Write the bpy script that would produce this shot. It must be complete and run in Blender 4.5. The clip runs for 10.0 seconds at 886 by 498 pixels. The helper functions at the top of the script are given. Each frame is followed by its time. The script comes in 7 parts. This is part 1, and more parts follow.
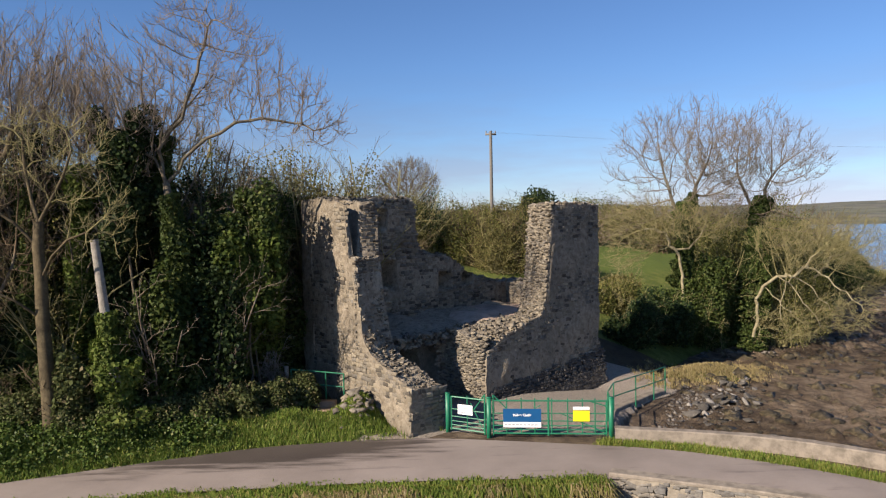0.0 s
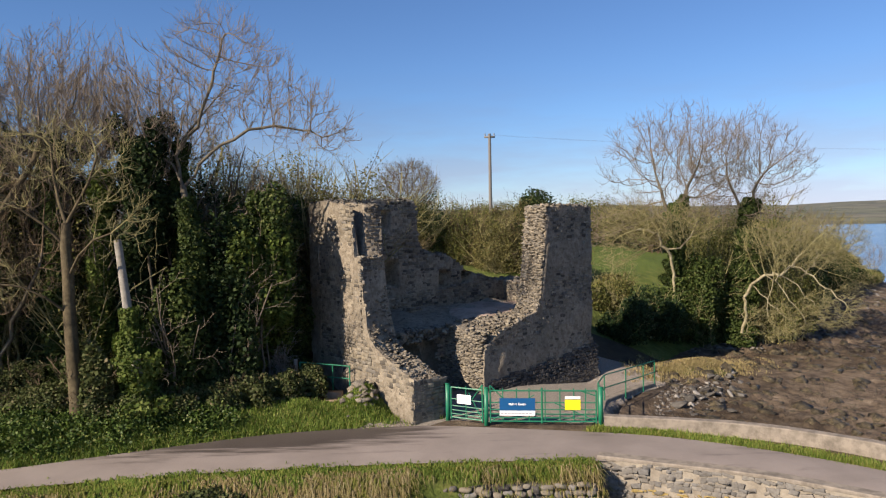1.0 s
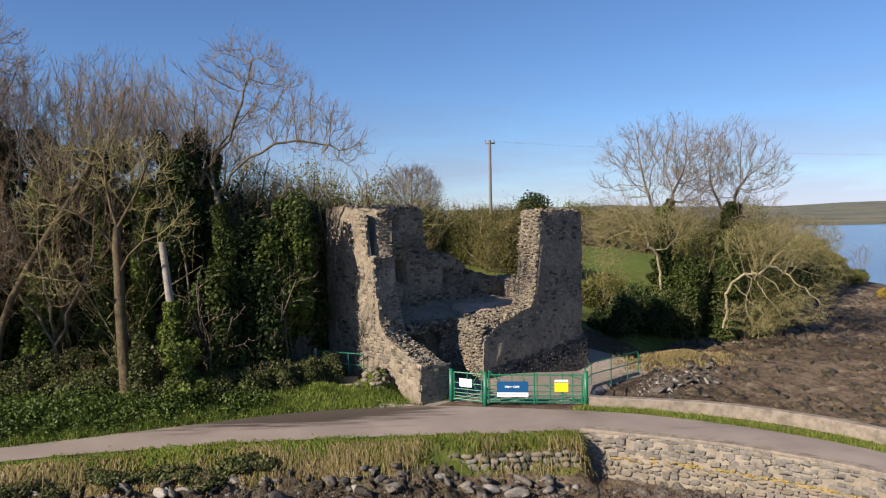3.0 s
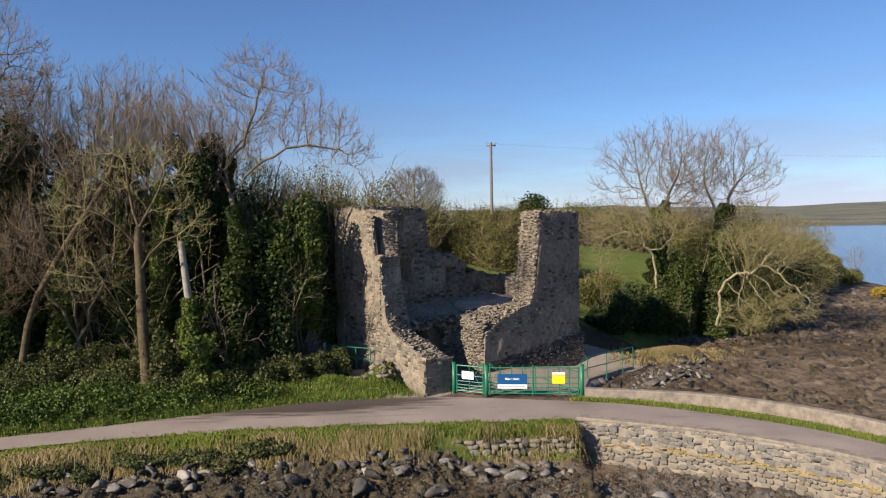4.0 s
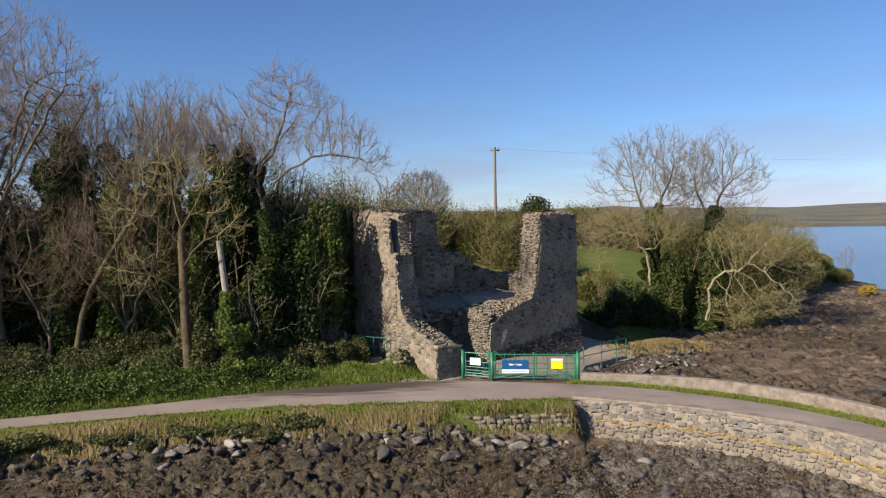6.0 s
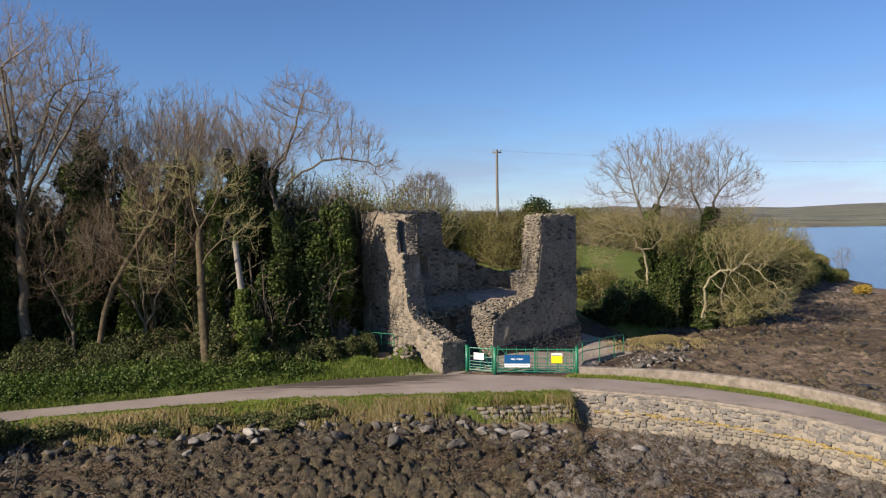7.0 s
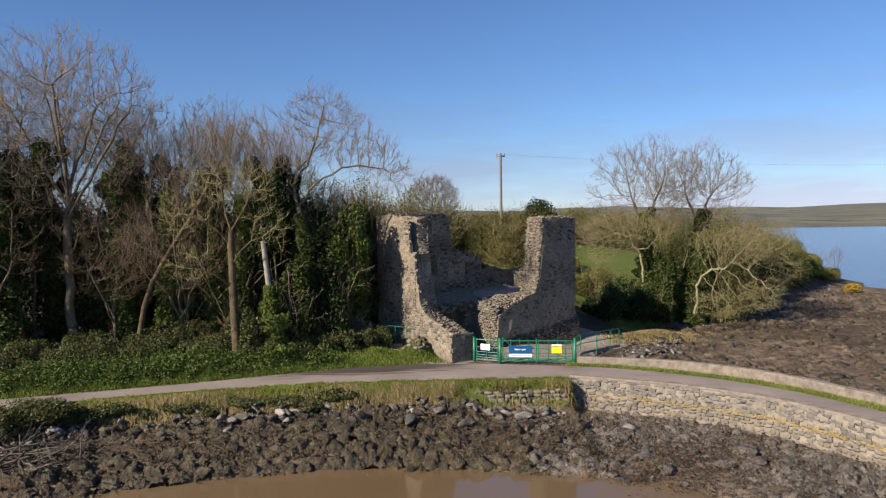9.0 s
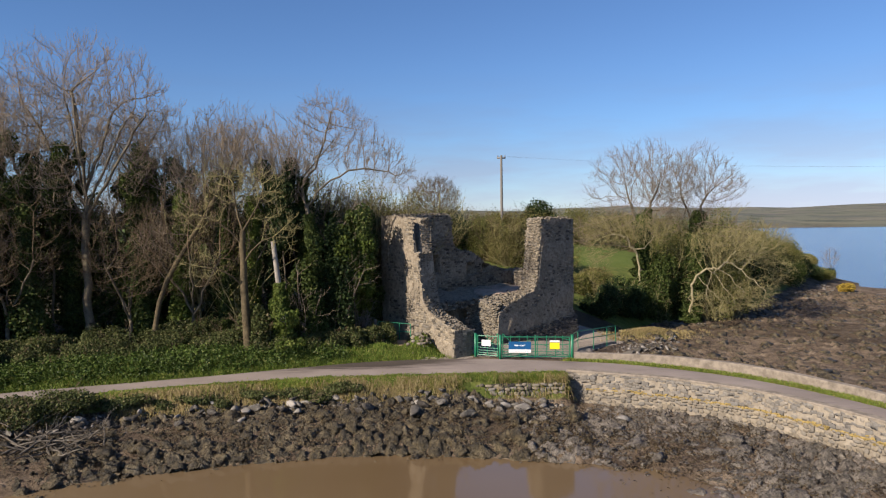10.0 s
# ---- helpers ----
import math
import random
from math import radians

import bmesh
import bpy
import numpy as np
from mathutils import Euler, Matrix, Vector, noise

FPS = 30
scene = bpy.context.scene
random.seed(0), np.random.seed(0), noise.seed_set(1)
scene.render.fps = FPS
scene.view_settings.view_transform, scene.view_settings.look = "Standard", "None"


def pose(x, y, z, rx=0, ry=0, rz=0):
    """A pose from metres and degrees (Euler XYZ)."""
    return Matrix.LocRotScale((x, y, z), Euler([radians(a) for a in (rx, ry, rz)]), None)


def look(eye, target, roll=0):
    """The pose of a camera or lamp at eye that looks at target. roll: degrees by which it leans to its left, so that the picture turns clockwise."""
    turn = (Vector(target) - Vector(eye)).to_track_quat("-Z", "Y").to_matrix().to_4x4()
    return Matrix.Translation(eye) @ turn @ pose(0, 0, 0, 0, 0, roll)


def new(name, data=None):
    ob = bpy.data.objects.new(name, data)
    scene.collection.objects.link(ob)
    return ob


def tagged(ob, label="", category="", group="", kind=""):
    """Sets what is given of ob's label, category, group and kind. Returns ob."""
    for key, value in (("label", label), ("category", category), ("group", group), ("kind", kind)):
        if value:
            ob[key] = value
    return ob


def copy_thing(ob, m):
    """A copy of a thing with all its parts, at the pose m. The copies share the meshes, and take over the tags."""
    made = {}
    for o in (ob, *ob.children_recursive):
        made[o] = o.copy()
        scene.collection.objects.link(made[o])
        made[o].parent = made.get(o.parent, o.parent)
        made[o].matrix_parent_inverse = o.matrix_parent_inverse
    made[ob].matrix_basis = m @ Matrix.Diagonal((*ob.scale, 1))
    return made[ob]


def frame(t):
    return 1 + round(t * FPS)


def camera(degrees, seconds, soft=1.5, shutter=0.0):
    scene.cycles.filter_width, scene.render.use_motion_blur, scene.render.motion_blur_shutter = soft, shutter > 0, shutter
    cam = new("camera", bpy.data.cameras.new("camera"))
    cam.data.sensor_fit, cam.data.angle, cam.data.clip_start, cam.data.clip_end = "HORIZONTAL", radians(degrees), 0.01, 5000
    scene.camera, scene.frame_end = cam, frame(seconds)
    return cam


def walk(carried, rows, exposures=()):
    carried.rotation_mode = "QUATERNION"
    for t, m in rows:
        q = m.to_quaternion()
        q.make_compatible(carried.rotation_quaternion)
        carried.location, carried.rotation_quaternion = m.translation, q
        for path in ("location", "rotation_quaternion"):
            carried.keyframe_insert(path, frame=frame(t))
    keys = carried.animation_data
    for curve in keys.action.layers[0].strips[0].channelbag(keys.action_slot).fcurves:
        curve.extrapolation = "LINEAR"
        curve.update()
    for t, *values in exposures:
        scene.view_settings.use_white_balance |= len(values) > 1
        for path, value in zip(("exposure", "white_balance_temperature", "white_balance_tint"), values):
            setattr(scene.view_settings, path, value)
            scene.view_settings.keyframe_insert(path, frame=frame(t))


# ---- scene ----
cam = camera(63.0, 10.0, soft=1.2)
METRES, EYE, TILT, LEAN, TURN = 16.0, 6.93, 14.4, 0.0, 0.0
ROWS = [
    (0.0, 0.0, 0.0, 0.0, -0.29, -16.7, 0.97),
    (0.5, -0.0001, -0.0479, 0.0138, -0.3, -16.71, 0.97),
    (1.0, -0.0005, -0.093, 0.0274, -0.29, -16.71, 0.97),
    (1.5, -0.0026, -0.1432, 0.0432, -0.27, -16.72, 0.96),
    (2.0, -0.0059, -0.1906, 0.0568, -0.27, -16.69, 0.98),
    (2.5, -0.0068, -0.2408, 0.0729, -0.24, -16.69, 0.97),
    (4.0, -0.014, -0.3788, 0.1124, -0.1, -16.67, 0.91),
    (4.5, -0.0191, -0.4293, 0.1259, -0.06, -16.64, 0.92),
    (5.0, -0.0236, -0.477, 0.1401, 0.0, -16.65, 0.91),
    (5.5, -0.0292, -0.5285, 0.1537, 0.05, -16.62, 0.93),
    (7.0, -0.0458, -0.6731, 0.1949, 0.2, -16.61, 0.95),
    (7.5, -0.0512, -0.7196, 0.2093, 0.24, -16.62, 0.96),
    (8.0, -0.057, -0.7693, 0.2252, 0.29, -16.63, 0.96),
    (8.5, -0.0623, -0.8141, 0.2389, 0.33, -16.64, 0.96),
    (9.0, -0.0677, -0.8631, 0.2527, 0.39, -16.64, 0.95),
    (9.5, -0.0715, -0.9089, 0.2665, 0.43, -16.65, 0.92),
    (10.0, -0.0725, -0.9562, 0.2802, 0.48, -16.65, 0.9),
]
walk(cam, [(t, pose(0, 0, EYE, TILT, LEAN, TURN) @ pose(METRES * x, METRES * y, METRES * z, 90 + pitch, roll, yaw)) for t, x, y, z, yaw, pitch, roll in ROWS],
     exposures=[(0.0, 0.82, 5900, 15), (5.0, 0.77, 5880, 15), (10.0, 0.74, 5850, 15)])

# ---- light ----
SUN_ELEV, SUN_FROM = 31.0, (-0.776, -0.631)   # height of the sun, and where on the plan it stands
world = bpy.data.worlds.new("sky")
scene.world = world
world.use_nodes = True
wn = world.node_tree
sky = wn.nodes.new("ShaderNodeTexSky")
sky.sky_type = "NISHITA"
sky.sun_disc = False
sky.sun_elevation = radians(SUN_ELEV)
sky.sun_rotation = math.atan2(SUN_FROM[0], SUN_FROM[1])
sky.altitude, sky.air_density, sky.dust_density, sky.ozone_density = 400, 1.0, 0.0, 6.0
# thin low cloud towards the horizon
way = wn.nodes.new("ShaderNodeTexCoord")
squeeze = wn.nodes.new("ShaderNodeMapping")
squeeze.inputs["Scale"].default_value = (1.6, 1.6, 9.0)
wisps = wn.nodes.new("ShaderNodeTexNoise")
wisps.inputs["Scale"].default_value, wisps.inputs["Detail"].default_value, wisps.inputs["Roughness"].default_value = 2.2, 6.0, 0.55
split = wn.nodes.new("ShaderNodeSeparateXYZ")
low = wn.nodes.new("ShaderNodeMapRange")
low.inputs[1].default_value, low.inputs[2].default_value, low.inputs[3].default_value, low.inputs[4].default_value = 0.0, 0.2, 0.75, 0.0
veil = wn.nodes.new("ShaderNodeMapRange")
veil.inputs[1].default_value, veil.inputs[2].default_value = 0.38, 0.62
amount = wn.nodes.new("ShaderNodeMath")
amount.operation = "MULTIPLY"
grey = wn.nodes.new("ShaderNodeRGBToBW")
tint = wn.nodes.new("ShaderNodeMix")
tint.data_type, tint.blend_type = "RGBA", "MULTIPLY"
tint.inputs[0].default_value, tint.inputs[7].default_value = 1.0, (0.66, 0.67, 0.8, 1)
cloudy = wn.nodes.new("ShaderNodeMix")
cloudy.data_type = "RGBA"
for a, b in ((way.outputs["Generated"], squeeze.inputs[0]), (squeeze.outputs[0], wisps.inputs["Vector"]), (way.outputs["Generated"], split.inputs[0]), (split.outputs[2], low.inputs[0]), (wisps.outputs["Fac"], veil.inputs[0]),
             (low.outputs[0], amount.inputs[0]), (veil.outputs[0], amount.inputs[1]), (sky.outputs[0], grey.inputs[0]), (grey.outputs[0], tint.inputs[6]), (amount.outputs[0], cloudy.inputs[0]),
             (sky.outputs[0], cloudy.inputs[6]), (tint.outputs[2], cloudy.inputs[7]), (cloudy.outputs[2], wn.nodes["Background"].inputs[0])):
    wn.links.new(a, b)
wn.nodes["Background"].inputs[1].default_value = 0.064
sun_data = bpy.data.lights.new("sun", "SUN")
sun_data.energy, sun_data.angle, sun_data.color = 5.0, radians(0.5), (1.0, 0.83, 0.6)
sun = new("sun", sun_data)
ce = math.cos(radians(SUN_ELEV))
sun.matrix_world = look((SUN_FROM[0] * ce * 100, SUN_FROM[1] * ce * 100, math.sin(radians(SUN_ELEV)) * 100), (0, 0, 0))

# ---- materials ----
def mat(name, build, rough=0.9, spec=0.3):
    m = bpy.data.materials.new(name)
    m.use_nodes = True
    nt = m.node_tree
    b = nt.nodes["Principled BSDF"]
    b.inputs["Roughness"].default_value = rough
    b.inputs["Specular IOR Level"].default_value = spec
    build(nt, b)
    return m


def node(nt, kind, **inputs):
    n = nt.nodes.new(kind)
    for k, val in inputs.items():
        n.inputs[k.replace("_", " ")].default_value = val
    return n


def noise_of(nt, scale, detail=4.0, rough=0.6, coord="Object", warp=0.0):
    c = nt.nodes.new("ShaderNodeTexCoord")
    n = node(nt, "ShaderNodeTexNoise", Scale=scale, Detail=detail, Roughness=rough, Distortion=warp)
    nt.links.new(c.outputs[coord], n.inputs["Vector"])
    return n.outputs["Fac"]


def ramp(nt, fac, stops):
    r = nt.nodes.new("ShaderNodeValToRGB")
    e = r.color_ramp.elements
    while len(e) < len(stops):
        e.new(0.5)
    for el, (p, c) in zip(e, stops):
        el.position, el.color = p, (*c, 1)
    nt.links.new(fac, r.inputs[0])
    return r.outputs[0]


def mix(nt, fac, a, b, how="MIX"):
    m = nt.nodes.new("ShaderNodeMix")
    m.data_type, m.blend_type = "RGBA", how
    for sock, val in ((m.inputs[0], fac), (m.inputs[6], a), (m.inputs[7], b)):
        if isinstance(val, (int, float)):
            sock.default_value = val
        elif isinstance(val, tuple):
            sock.default_value = (*val, 1)
        else:
            nt.links.new(val, sock)
    return m.outputs[2]


def bump(nt, b, height, strength=0.5, dist=0.05):
    n = node(nt, "ShaderNodeBump", Strength=strength, Distance=dist)
    nt.links.new(height, n.inputs["Height"])
    nt.links.new(n.outputs[0], b.inputs["Normal"])


def step(nt, fac, lo, hi):
    m = nt.nodes.new("ShaderNodeMapRange")
    m.inputs[1].default_value, m.inputs[2].default_value = lo, hi
    nt.links.new(fac, m.inputs[0])
    return m.outputs[0]


def random_of(nt, island):
    if island:
        return nt.nodes.new("ShaderNodeNewGeometry").outputs["Random Per Island"]
    return nt.nodes.new("ShaderNodeObjectInfo").outputs["Random"]


def stone_mat(name, tones, island, lichen=0.35, grain=9.0):
    def build(nt, b):
        base = ramp(nt, random_of(nt, island), tones)
        spot = step(nt, noise_of(nt, grain, 5, 0.7, "Generated" if not island else "Object"), 0.35, 0.7)
        c = mix(nt, spot, base, mix(nt, 1.0, base, (0.62, 0.6, 0.58), "MULTIPLY"))
        pale = step(nt, noise_of(nt, 2.3, 6, 0.75), 0.56, 0.68)
        pm = nt.nodes.new("ShaderNodeMath")
        pm.operation = "MULTIPLY"
        pm.inputs[1].default_value = lichen
        nt.links.new(pale, pm.inputs[0])
        c = mix(nt, pm.outputs[0], c, (0.46, 0.44, 0.37))
        nt.links.new(c, b.inputs["Base Color"])
        bump(nt, b, noise_of(nt, 22, 6, 0.7), 0.6, 0.02)
    return mat(name, build, 0.92, 0.2)


STONE_TONES = ((0.0, (0.08, 0.071, 0.06)), (0.25, (0.17, 0.15, 0.118)), (0.55, (0.275, 0.237, 0.172)), (0.8, (0.175, 0.16, 0.138)), (1.0, (0.38, 0.33, 0.243)))
M_STONES = stone_mat("rubble_stones", STONE_TONES, True)
M_STONE = stone_mat("rubble_stone", STONE_TONES, False)
SEAGREY_TONES = ((0.0, (0.15, 0.142, 0.13)), (0.4, (0.23, 0.21, 0.177)), (0.75, (0.19, 0.182, 0.168)), (1.0, (0.3, 0.265, 0.21)))
M_GREYSTONES = stone_mat("sea_wall_grey_stones", SEAGREY_TONES, True, 0.2)
SEA_TONES = ((0.0, (0.16, 0.145, 0.12)), (0.4, (0.27, 0.232, 0.172)), (0.75, (0.2, 0.188, 0.165)), (1.0, (0.33, 0.285, 0.205)))
M_SEASTONES = stone_mat("sea_wall_stones", SEA_TONES, True, 0.25)
M_SEASTONE = stone_mat("sea_wall_stone", SEA_TONES, False, 0.25)
M_DARKSTONES = stone_mat("dark_stones", ((0.0, (0.05, 0.047, 0.044)), (0.5, (0.085, 0.08, 0.073)), (1.0, (0.13, 0.12, 0.105))), True, 0.08)


def build_mortar(nt, b):
    big = ramp(nt, noise_of(nt, 0.55, 5, 0.65), ((0.3, (0.22, 0.192, 0.147)), (0.5, (0.3, 0.258, 0.195)), (0.68, (0.4, 0.342, 0.252))))
    mid = step(nt, noise_of(nt, 4.5, 6, 0.75), 0.4, 0.62)
    c = mix(nt, mid, big, mix(nt, 1.0, big, (0.6, 0.58, 0.56), "MULTIPLY"))
    pits = step(nt, noise_of(nt, 9, 3, 0.6, warp=0.6), 0.64, 0.7)
    c = mix(nt, pits, c, (0.07, 0.065, 0.06))
    nt.links.new(c, b.inputs["Base Color"])
    bump(nt, b, noise_of(nt, 7, 7, 0.75), 0.9, 0.06)


M_MORTAR = mat("lime_mortar_rubble", build_mortar, 0.95, 0.15)


def build_render(nt, b):   # weathered lime pointing of the sea wall
    big = ramp(nt, noise_of(nt, 0.6, 5, 0.65), ((0.3, (0.22, 0.193, 0.152)), (0.5, (0.285, 0.25, 0.195)), (0.7, (0.36, 0.315, 0.245))))
    mid = step(nt, noise_of(nt, 6, 6, 0.75), 0.42, 0.64)
    c = mix(nt, mid, big, mix(nt, 1.0, big, (0.74, 0.72, 0.7), "MULTIPLY"))
    nt.links.new(c, b.inputs["Base Color"])
    bump(nt, b, noise_of(nt, 9, 7, 0.75), 0.6, 0.03)


M_SEAMORTAR = mat("sea_wall_mortar", build_render, 0.95, 0.15)


def build_road(nt, b):
    big = ramp(nt, noise_of(nt, 0.35, 5, 0.6), ((0.3, (0.215, 0.18, 0.155)), (0.5, (0.27, 0.228, 0.198)), (0.7, (0.32, 0.272, 0.236))))
    fine = noise_of(nt, 60, 3, 0.7)
    c = mix(nt, step(nt, fine, 0.3, 0.75), mix(nt, 1.0, big, (0.78, 0.78, 0.78), "MULTIPLY"), big)
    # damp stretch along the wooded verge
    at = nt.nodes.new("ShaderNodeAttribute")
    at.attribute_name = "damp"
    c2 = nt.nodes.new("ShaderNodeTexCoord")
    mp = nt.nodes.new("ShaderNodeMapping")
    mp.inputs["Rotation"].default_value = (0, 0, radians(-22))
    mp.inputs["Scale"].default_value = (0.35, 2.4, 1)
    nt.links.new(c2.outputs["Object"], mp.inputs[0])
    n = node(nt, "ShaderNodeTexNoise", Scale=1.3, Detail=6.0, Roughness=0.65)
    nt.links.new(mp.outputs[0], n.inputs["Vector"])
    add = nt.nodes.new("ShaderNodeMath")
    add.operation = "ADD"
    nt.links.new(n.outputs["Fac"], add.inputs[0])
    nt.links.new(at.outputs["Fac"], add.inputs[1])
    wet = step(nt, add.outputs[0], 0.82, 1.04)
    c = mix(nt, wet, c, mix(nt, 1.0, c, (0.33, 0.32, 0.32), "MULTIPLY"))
    rr = nt.nodes.new("ShaderNodeMapRange")
    rr.inputs[3].default_value, rr.inputs[4].default_value = 0.92, 0.6
    nt.links.new(wet, rr.inputs[0])
    nt.links.new(rr.outputs[0], b.inputs["Roughness"])
    nt.links.new(c, b.inputs["Base Color"])
    bump(nt, b, fine, 0.35, 0.01)


M_ROAD = mat("worn_asphalt", build_road, 0.92, 0.3)


def build_ground(nt, b):
    def attr(n):
        a = nt.nodes.new("ShaderNodeAttribute")
        a.attribute_name = n
        return a.outputs["Fac"]

    def edge(n):   # the region's weight, with a ragged border
        m = nt.nodes.new("ShaderNodeMath")
        m.operation = "MULTIPLY_ADD"
        m.inputs[1].default_value = 0.7
        nt.links.new(noise_of(nt, 2.2, 5, 0.7), m.inputs[0])
        nt.links.new(attr(n), m.inputs[2])
        return step(nt, m.outputs[0], 0.78, 0.95)
    mud = ramp(nt, noise_of(nt, 1.1, 8, 0.72), ((0.32, (0.05, 0.036, 0.025)), (0.46, (0.125, 0.092, 0.062)), (0.58, (0.21, 0.16, 0.108)), (0.72, (0.31, 0.25, 0.185))))
    mud = mix(nt, step(nt, noise_of(nt, 0.12, 4, 0.6), 0.45, 0.6), mud, mix(nt, 1.0, mud, (0.52, 0.5, 0.46), "MULTIPLY"))
    soil = ramp(nt, noise_of(nt, 1.6, 8, 0.7), ((0.3, (0.03, 0.024, 0.016)), (0.55, (0.07, 0.055, 0.034)), (0.75, (0.07, 0.085, 0.03))))
    grass = ramp(nt, noise_of(nt, 1.4, 7, 0.7), ((0.3, (0.06, 0.085, 0.016)), (0.5, (0.11, 0.14, 0.026)), (0.7, (0.19, 0.185, 0.055))))
    field = ramp(nt, noise_of(nt, 0.25, 6, 0.7), ((0.3, (0.075, 0.11, 0.02)), (0.55, (0.105, 0.142, 0.027)), (0.75, (0.16, 0.168, 0.05))))
    gravel = ramp(nt, noise_of(nt, 14, 4, 0.7), ((0.3, (0.22, 0.185, 0.15)), (0.55, (0.33, 0.285, 0.235)), (0.75, (0.42, 0.37, 0.31))))
    vc = nt.nodes.new("ShaderNodeTexCoord")
    vo = node(nt, "ShaderNodeTexVoronoi", Scale=0.017)
    nt.links.new(vc.outputs["Object"], vo.inputs["Vector"])
    sep = nt.nodes.new("ShaderNodeSeparateColor")
    nt.links.new(vo.outputs["Color"], sep.inputs[0])
    # far field and hedge tones, greyed so the colour carries the distance haze
    land = ramp(nt, sep.outputs[0], ((0.0, (0.12, 0.125, 0.085)), (0.35, (0.17, 0.165, 0.11)), (0.6, (0.1, 0.1, 0.085)), (0.8, (0.2, 0.175, 0.13)), (1.0, (0.14, 0.15, 0.09))))
    land = mix(nt, step(nt, noise_of(nt, 0.02, 5, 0.7), 0.52, 0.58), land, (0.075, 0.08, 0.06))
    c = mix(nt, edge("soil"), mud, soil)
    c = mix(nt, edge("gravel"), c, gravel)
    c = mix(nt, edge("grass"), c, grass)
    c = mix(nt, edge("field"), c, field)
    c = mix(nt, attr("land"), c, land)
    nt.links.new(c, b.inputs["Base Color"])
    bump(nt, b, noise_of(nt, 5, 8, 0.8), 1.0, 0.14)


M_GROUND = mat("ground_mix", build_ground, 0.93, 0.25)


def leaf_mat(name, tones, rough=0.7, glow=0.25, spec=0.18):
    def build(nt, b):
        c = ramp(nt, random_of(nt, True), tones)
        big = step(nt, noise_of(nt, 0.5, 3, 0.6), 0.35, 0.68)
        c = mix(nt, big, mix(nt, 1.0, c, (0.72, 0.74, 0.7), "MULTIPLY"), c)
        nt.links.new(c, b.inputs["Base Color"])
        if glow:
            tr = nt.nodes.new("ShaderNodeBsdfTranslucent")
            nt.links.new(c, tr.inputs[0])
            ms = nt.nodes.new("ShaderNodeMixShader")
            ms.inputs[0].default_value = glow
            nt.links.new(b.outputs[0], ms.inputs[1])
            nt.links.new(tr.outputs[0], ms.inputs[2])
            nt.links.new(ms.outputs[0], nt.nodes["Material Output"].inputs[0])
    return mat(name, build, rough, spec)


M_IVY = leaf_mat("ivy_leaf", ((0, (0.034, 0.05, 0.013)), (0.5, (0.06, 0.088, 0.02)), (0.85, (0.1, 0.132, 0.03)), (1, (0.165, 0.175, 0.06))), 0.6)
M_BRAMBLE = leaf_mat("bramble_leaf", ((0, (0.05, 0.06, 0.02)), (0.5, (0.09, 0.11, 0.035)), (0.85, (0.15, 0.165, 0.06)), (1, (0.22, 0.18, 0.1))))
M_GREEN = leaf_mat("fresh_leaf", ((0, (0.06, 0.09, 0.015)), (0.5, (0.105, 0.148, 0.025)), (1, (0.18, 0.21, 0.05))), 0.65)
M_GRASS = leaf_mat("grass_blade", ((0, (0.11, 0.135, 0.022)), (0.5, (0.2, 0.225, 0.038)), (0.85, (0.29, 0.275, 0.07)), (1, (0.42, 0.35, 0.15))), 0.6)
M_VERGE = leaf_mat("verge_grass_blade", ((0, (0.09, 0.14, 0.02)), (0.5, (0.17, 0.245, 0.038)), (0.85, (0.26, 0.31, 0.06)), (1, (0.4, 0.35, 0.12))), 0.6)
M_DRYGRASS = leaf_mat("dry_grass_blade", ((0, (0.21, 0.16, 0.07)), (0.5, (0.42, 0.325, 0.165)), (0.8, (0.31, 0.27, 0.095)), (1, (0.58, 0.47, 0.28))), 0.7)
M_GORSE = leaf_mat("dry_scrub", ((0, (0.1, 0.086, 0.03)), (0.4, (0.185, 0.162, 0.056)), (0.75, (0.26, 0.225, 0.082)), (1, (0.13, 0.15, 0.042))), 0.7)
M_OLIVE = leaf_mat("olive_scrub_leaf", ((0, (0.08, 0.09, 0.023)), (0.45, (0.145, 0.155, 0.04)), (0.8, (0.23, 0.218, 0.062)), (1, (0.33, 0.285, 0.1))), 0.65)
M_DARKLEAF = leaf_mat("evergreen_leaf", ((0, (0.018, 0.03, 0.01)), (0.5, (0.03, 0.055, 0.016)), (1, (0.07, 0.095, 0.03))), 0.6)
M_YELLOWLEAF = leaf_mat("yellow_gorse", ((0, (0.35, 0.25, 0.04)), (0.6, (0.55, 0.38, 0.06)), (1, (0.3, 0.25, 0.06))), 0.6)


def bark_mat(name, a, b_, c_, scale=6.0):
    def build(nt, b):
        c = ramp(nt, noise_of(nt, scale, 6, 0.7), ((0.3, a), (0.52, b_), (0.72, c_)))
        nt.links.new(c, b.inputs["Base Color"])
        bump(nt, b, noise_of(nt, scale * 4, 5, 0.7), 0.6, 0.03)
    return mat(name, build, 0.9, 0.2)


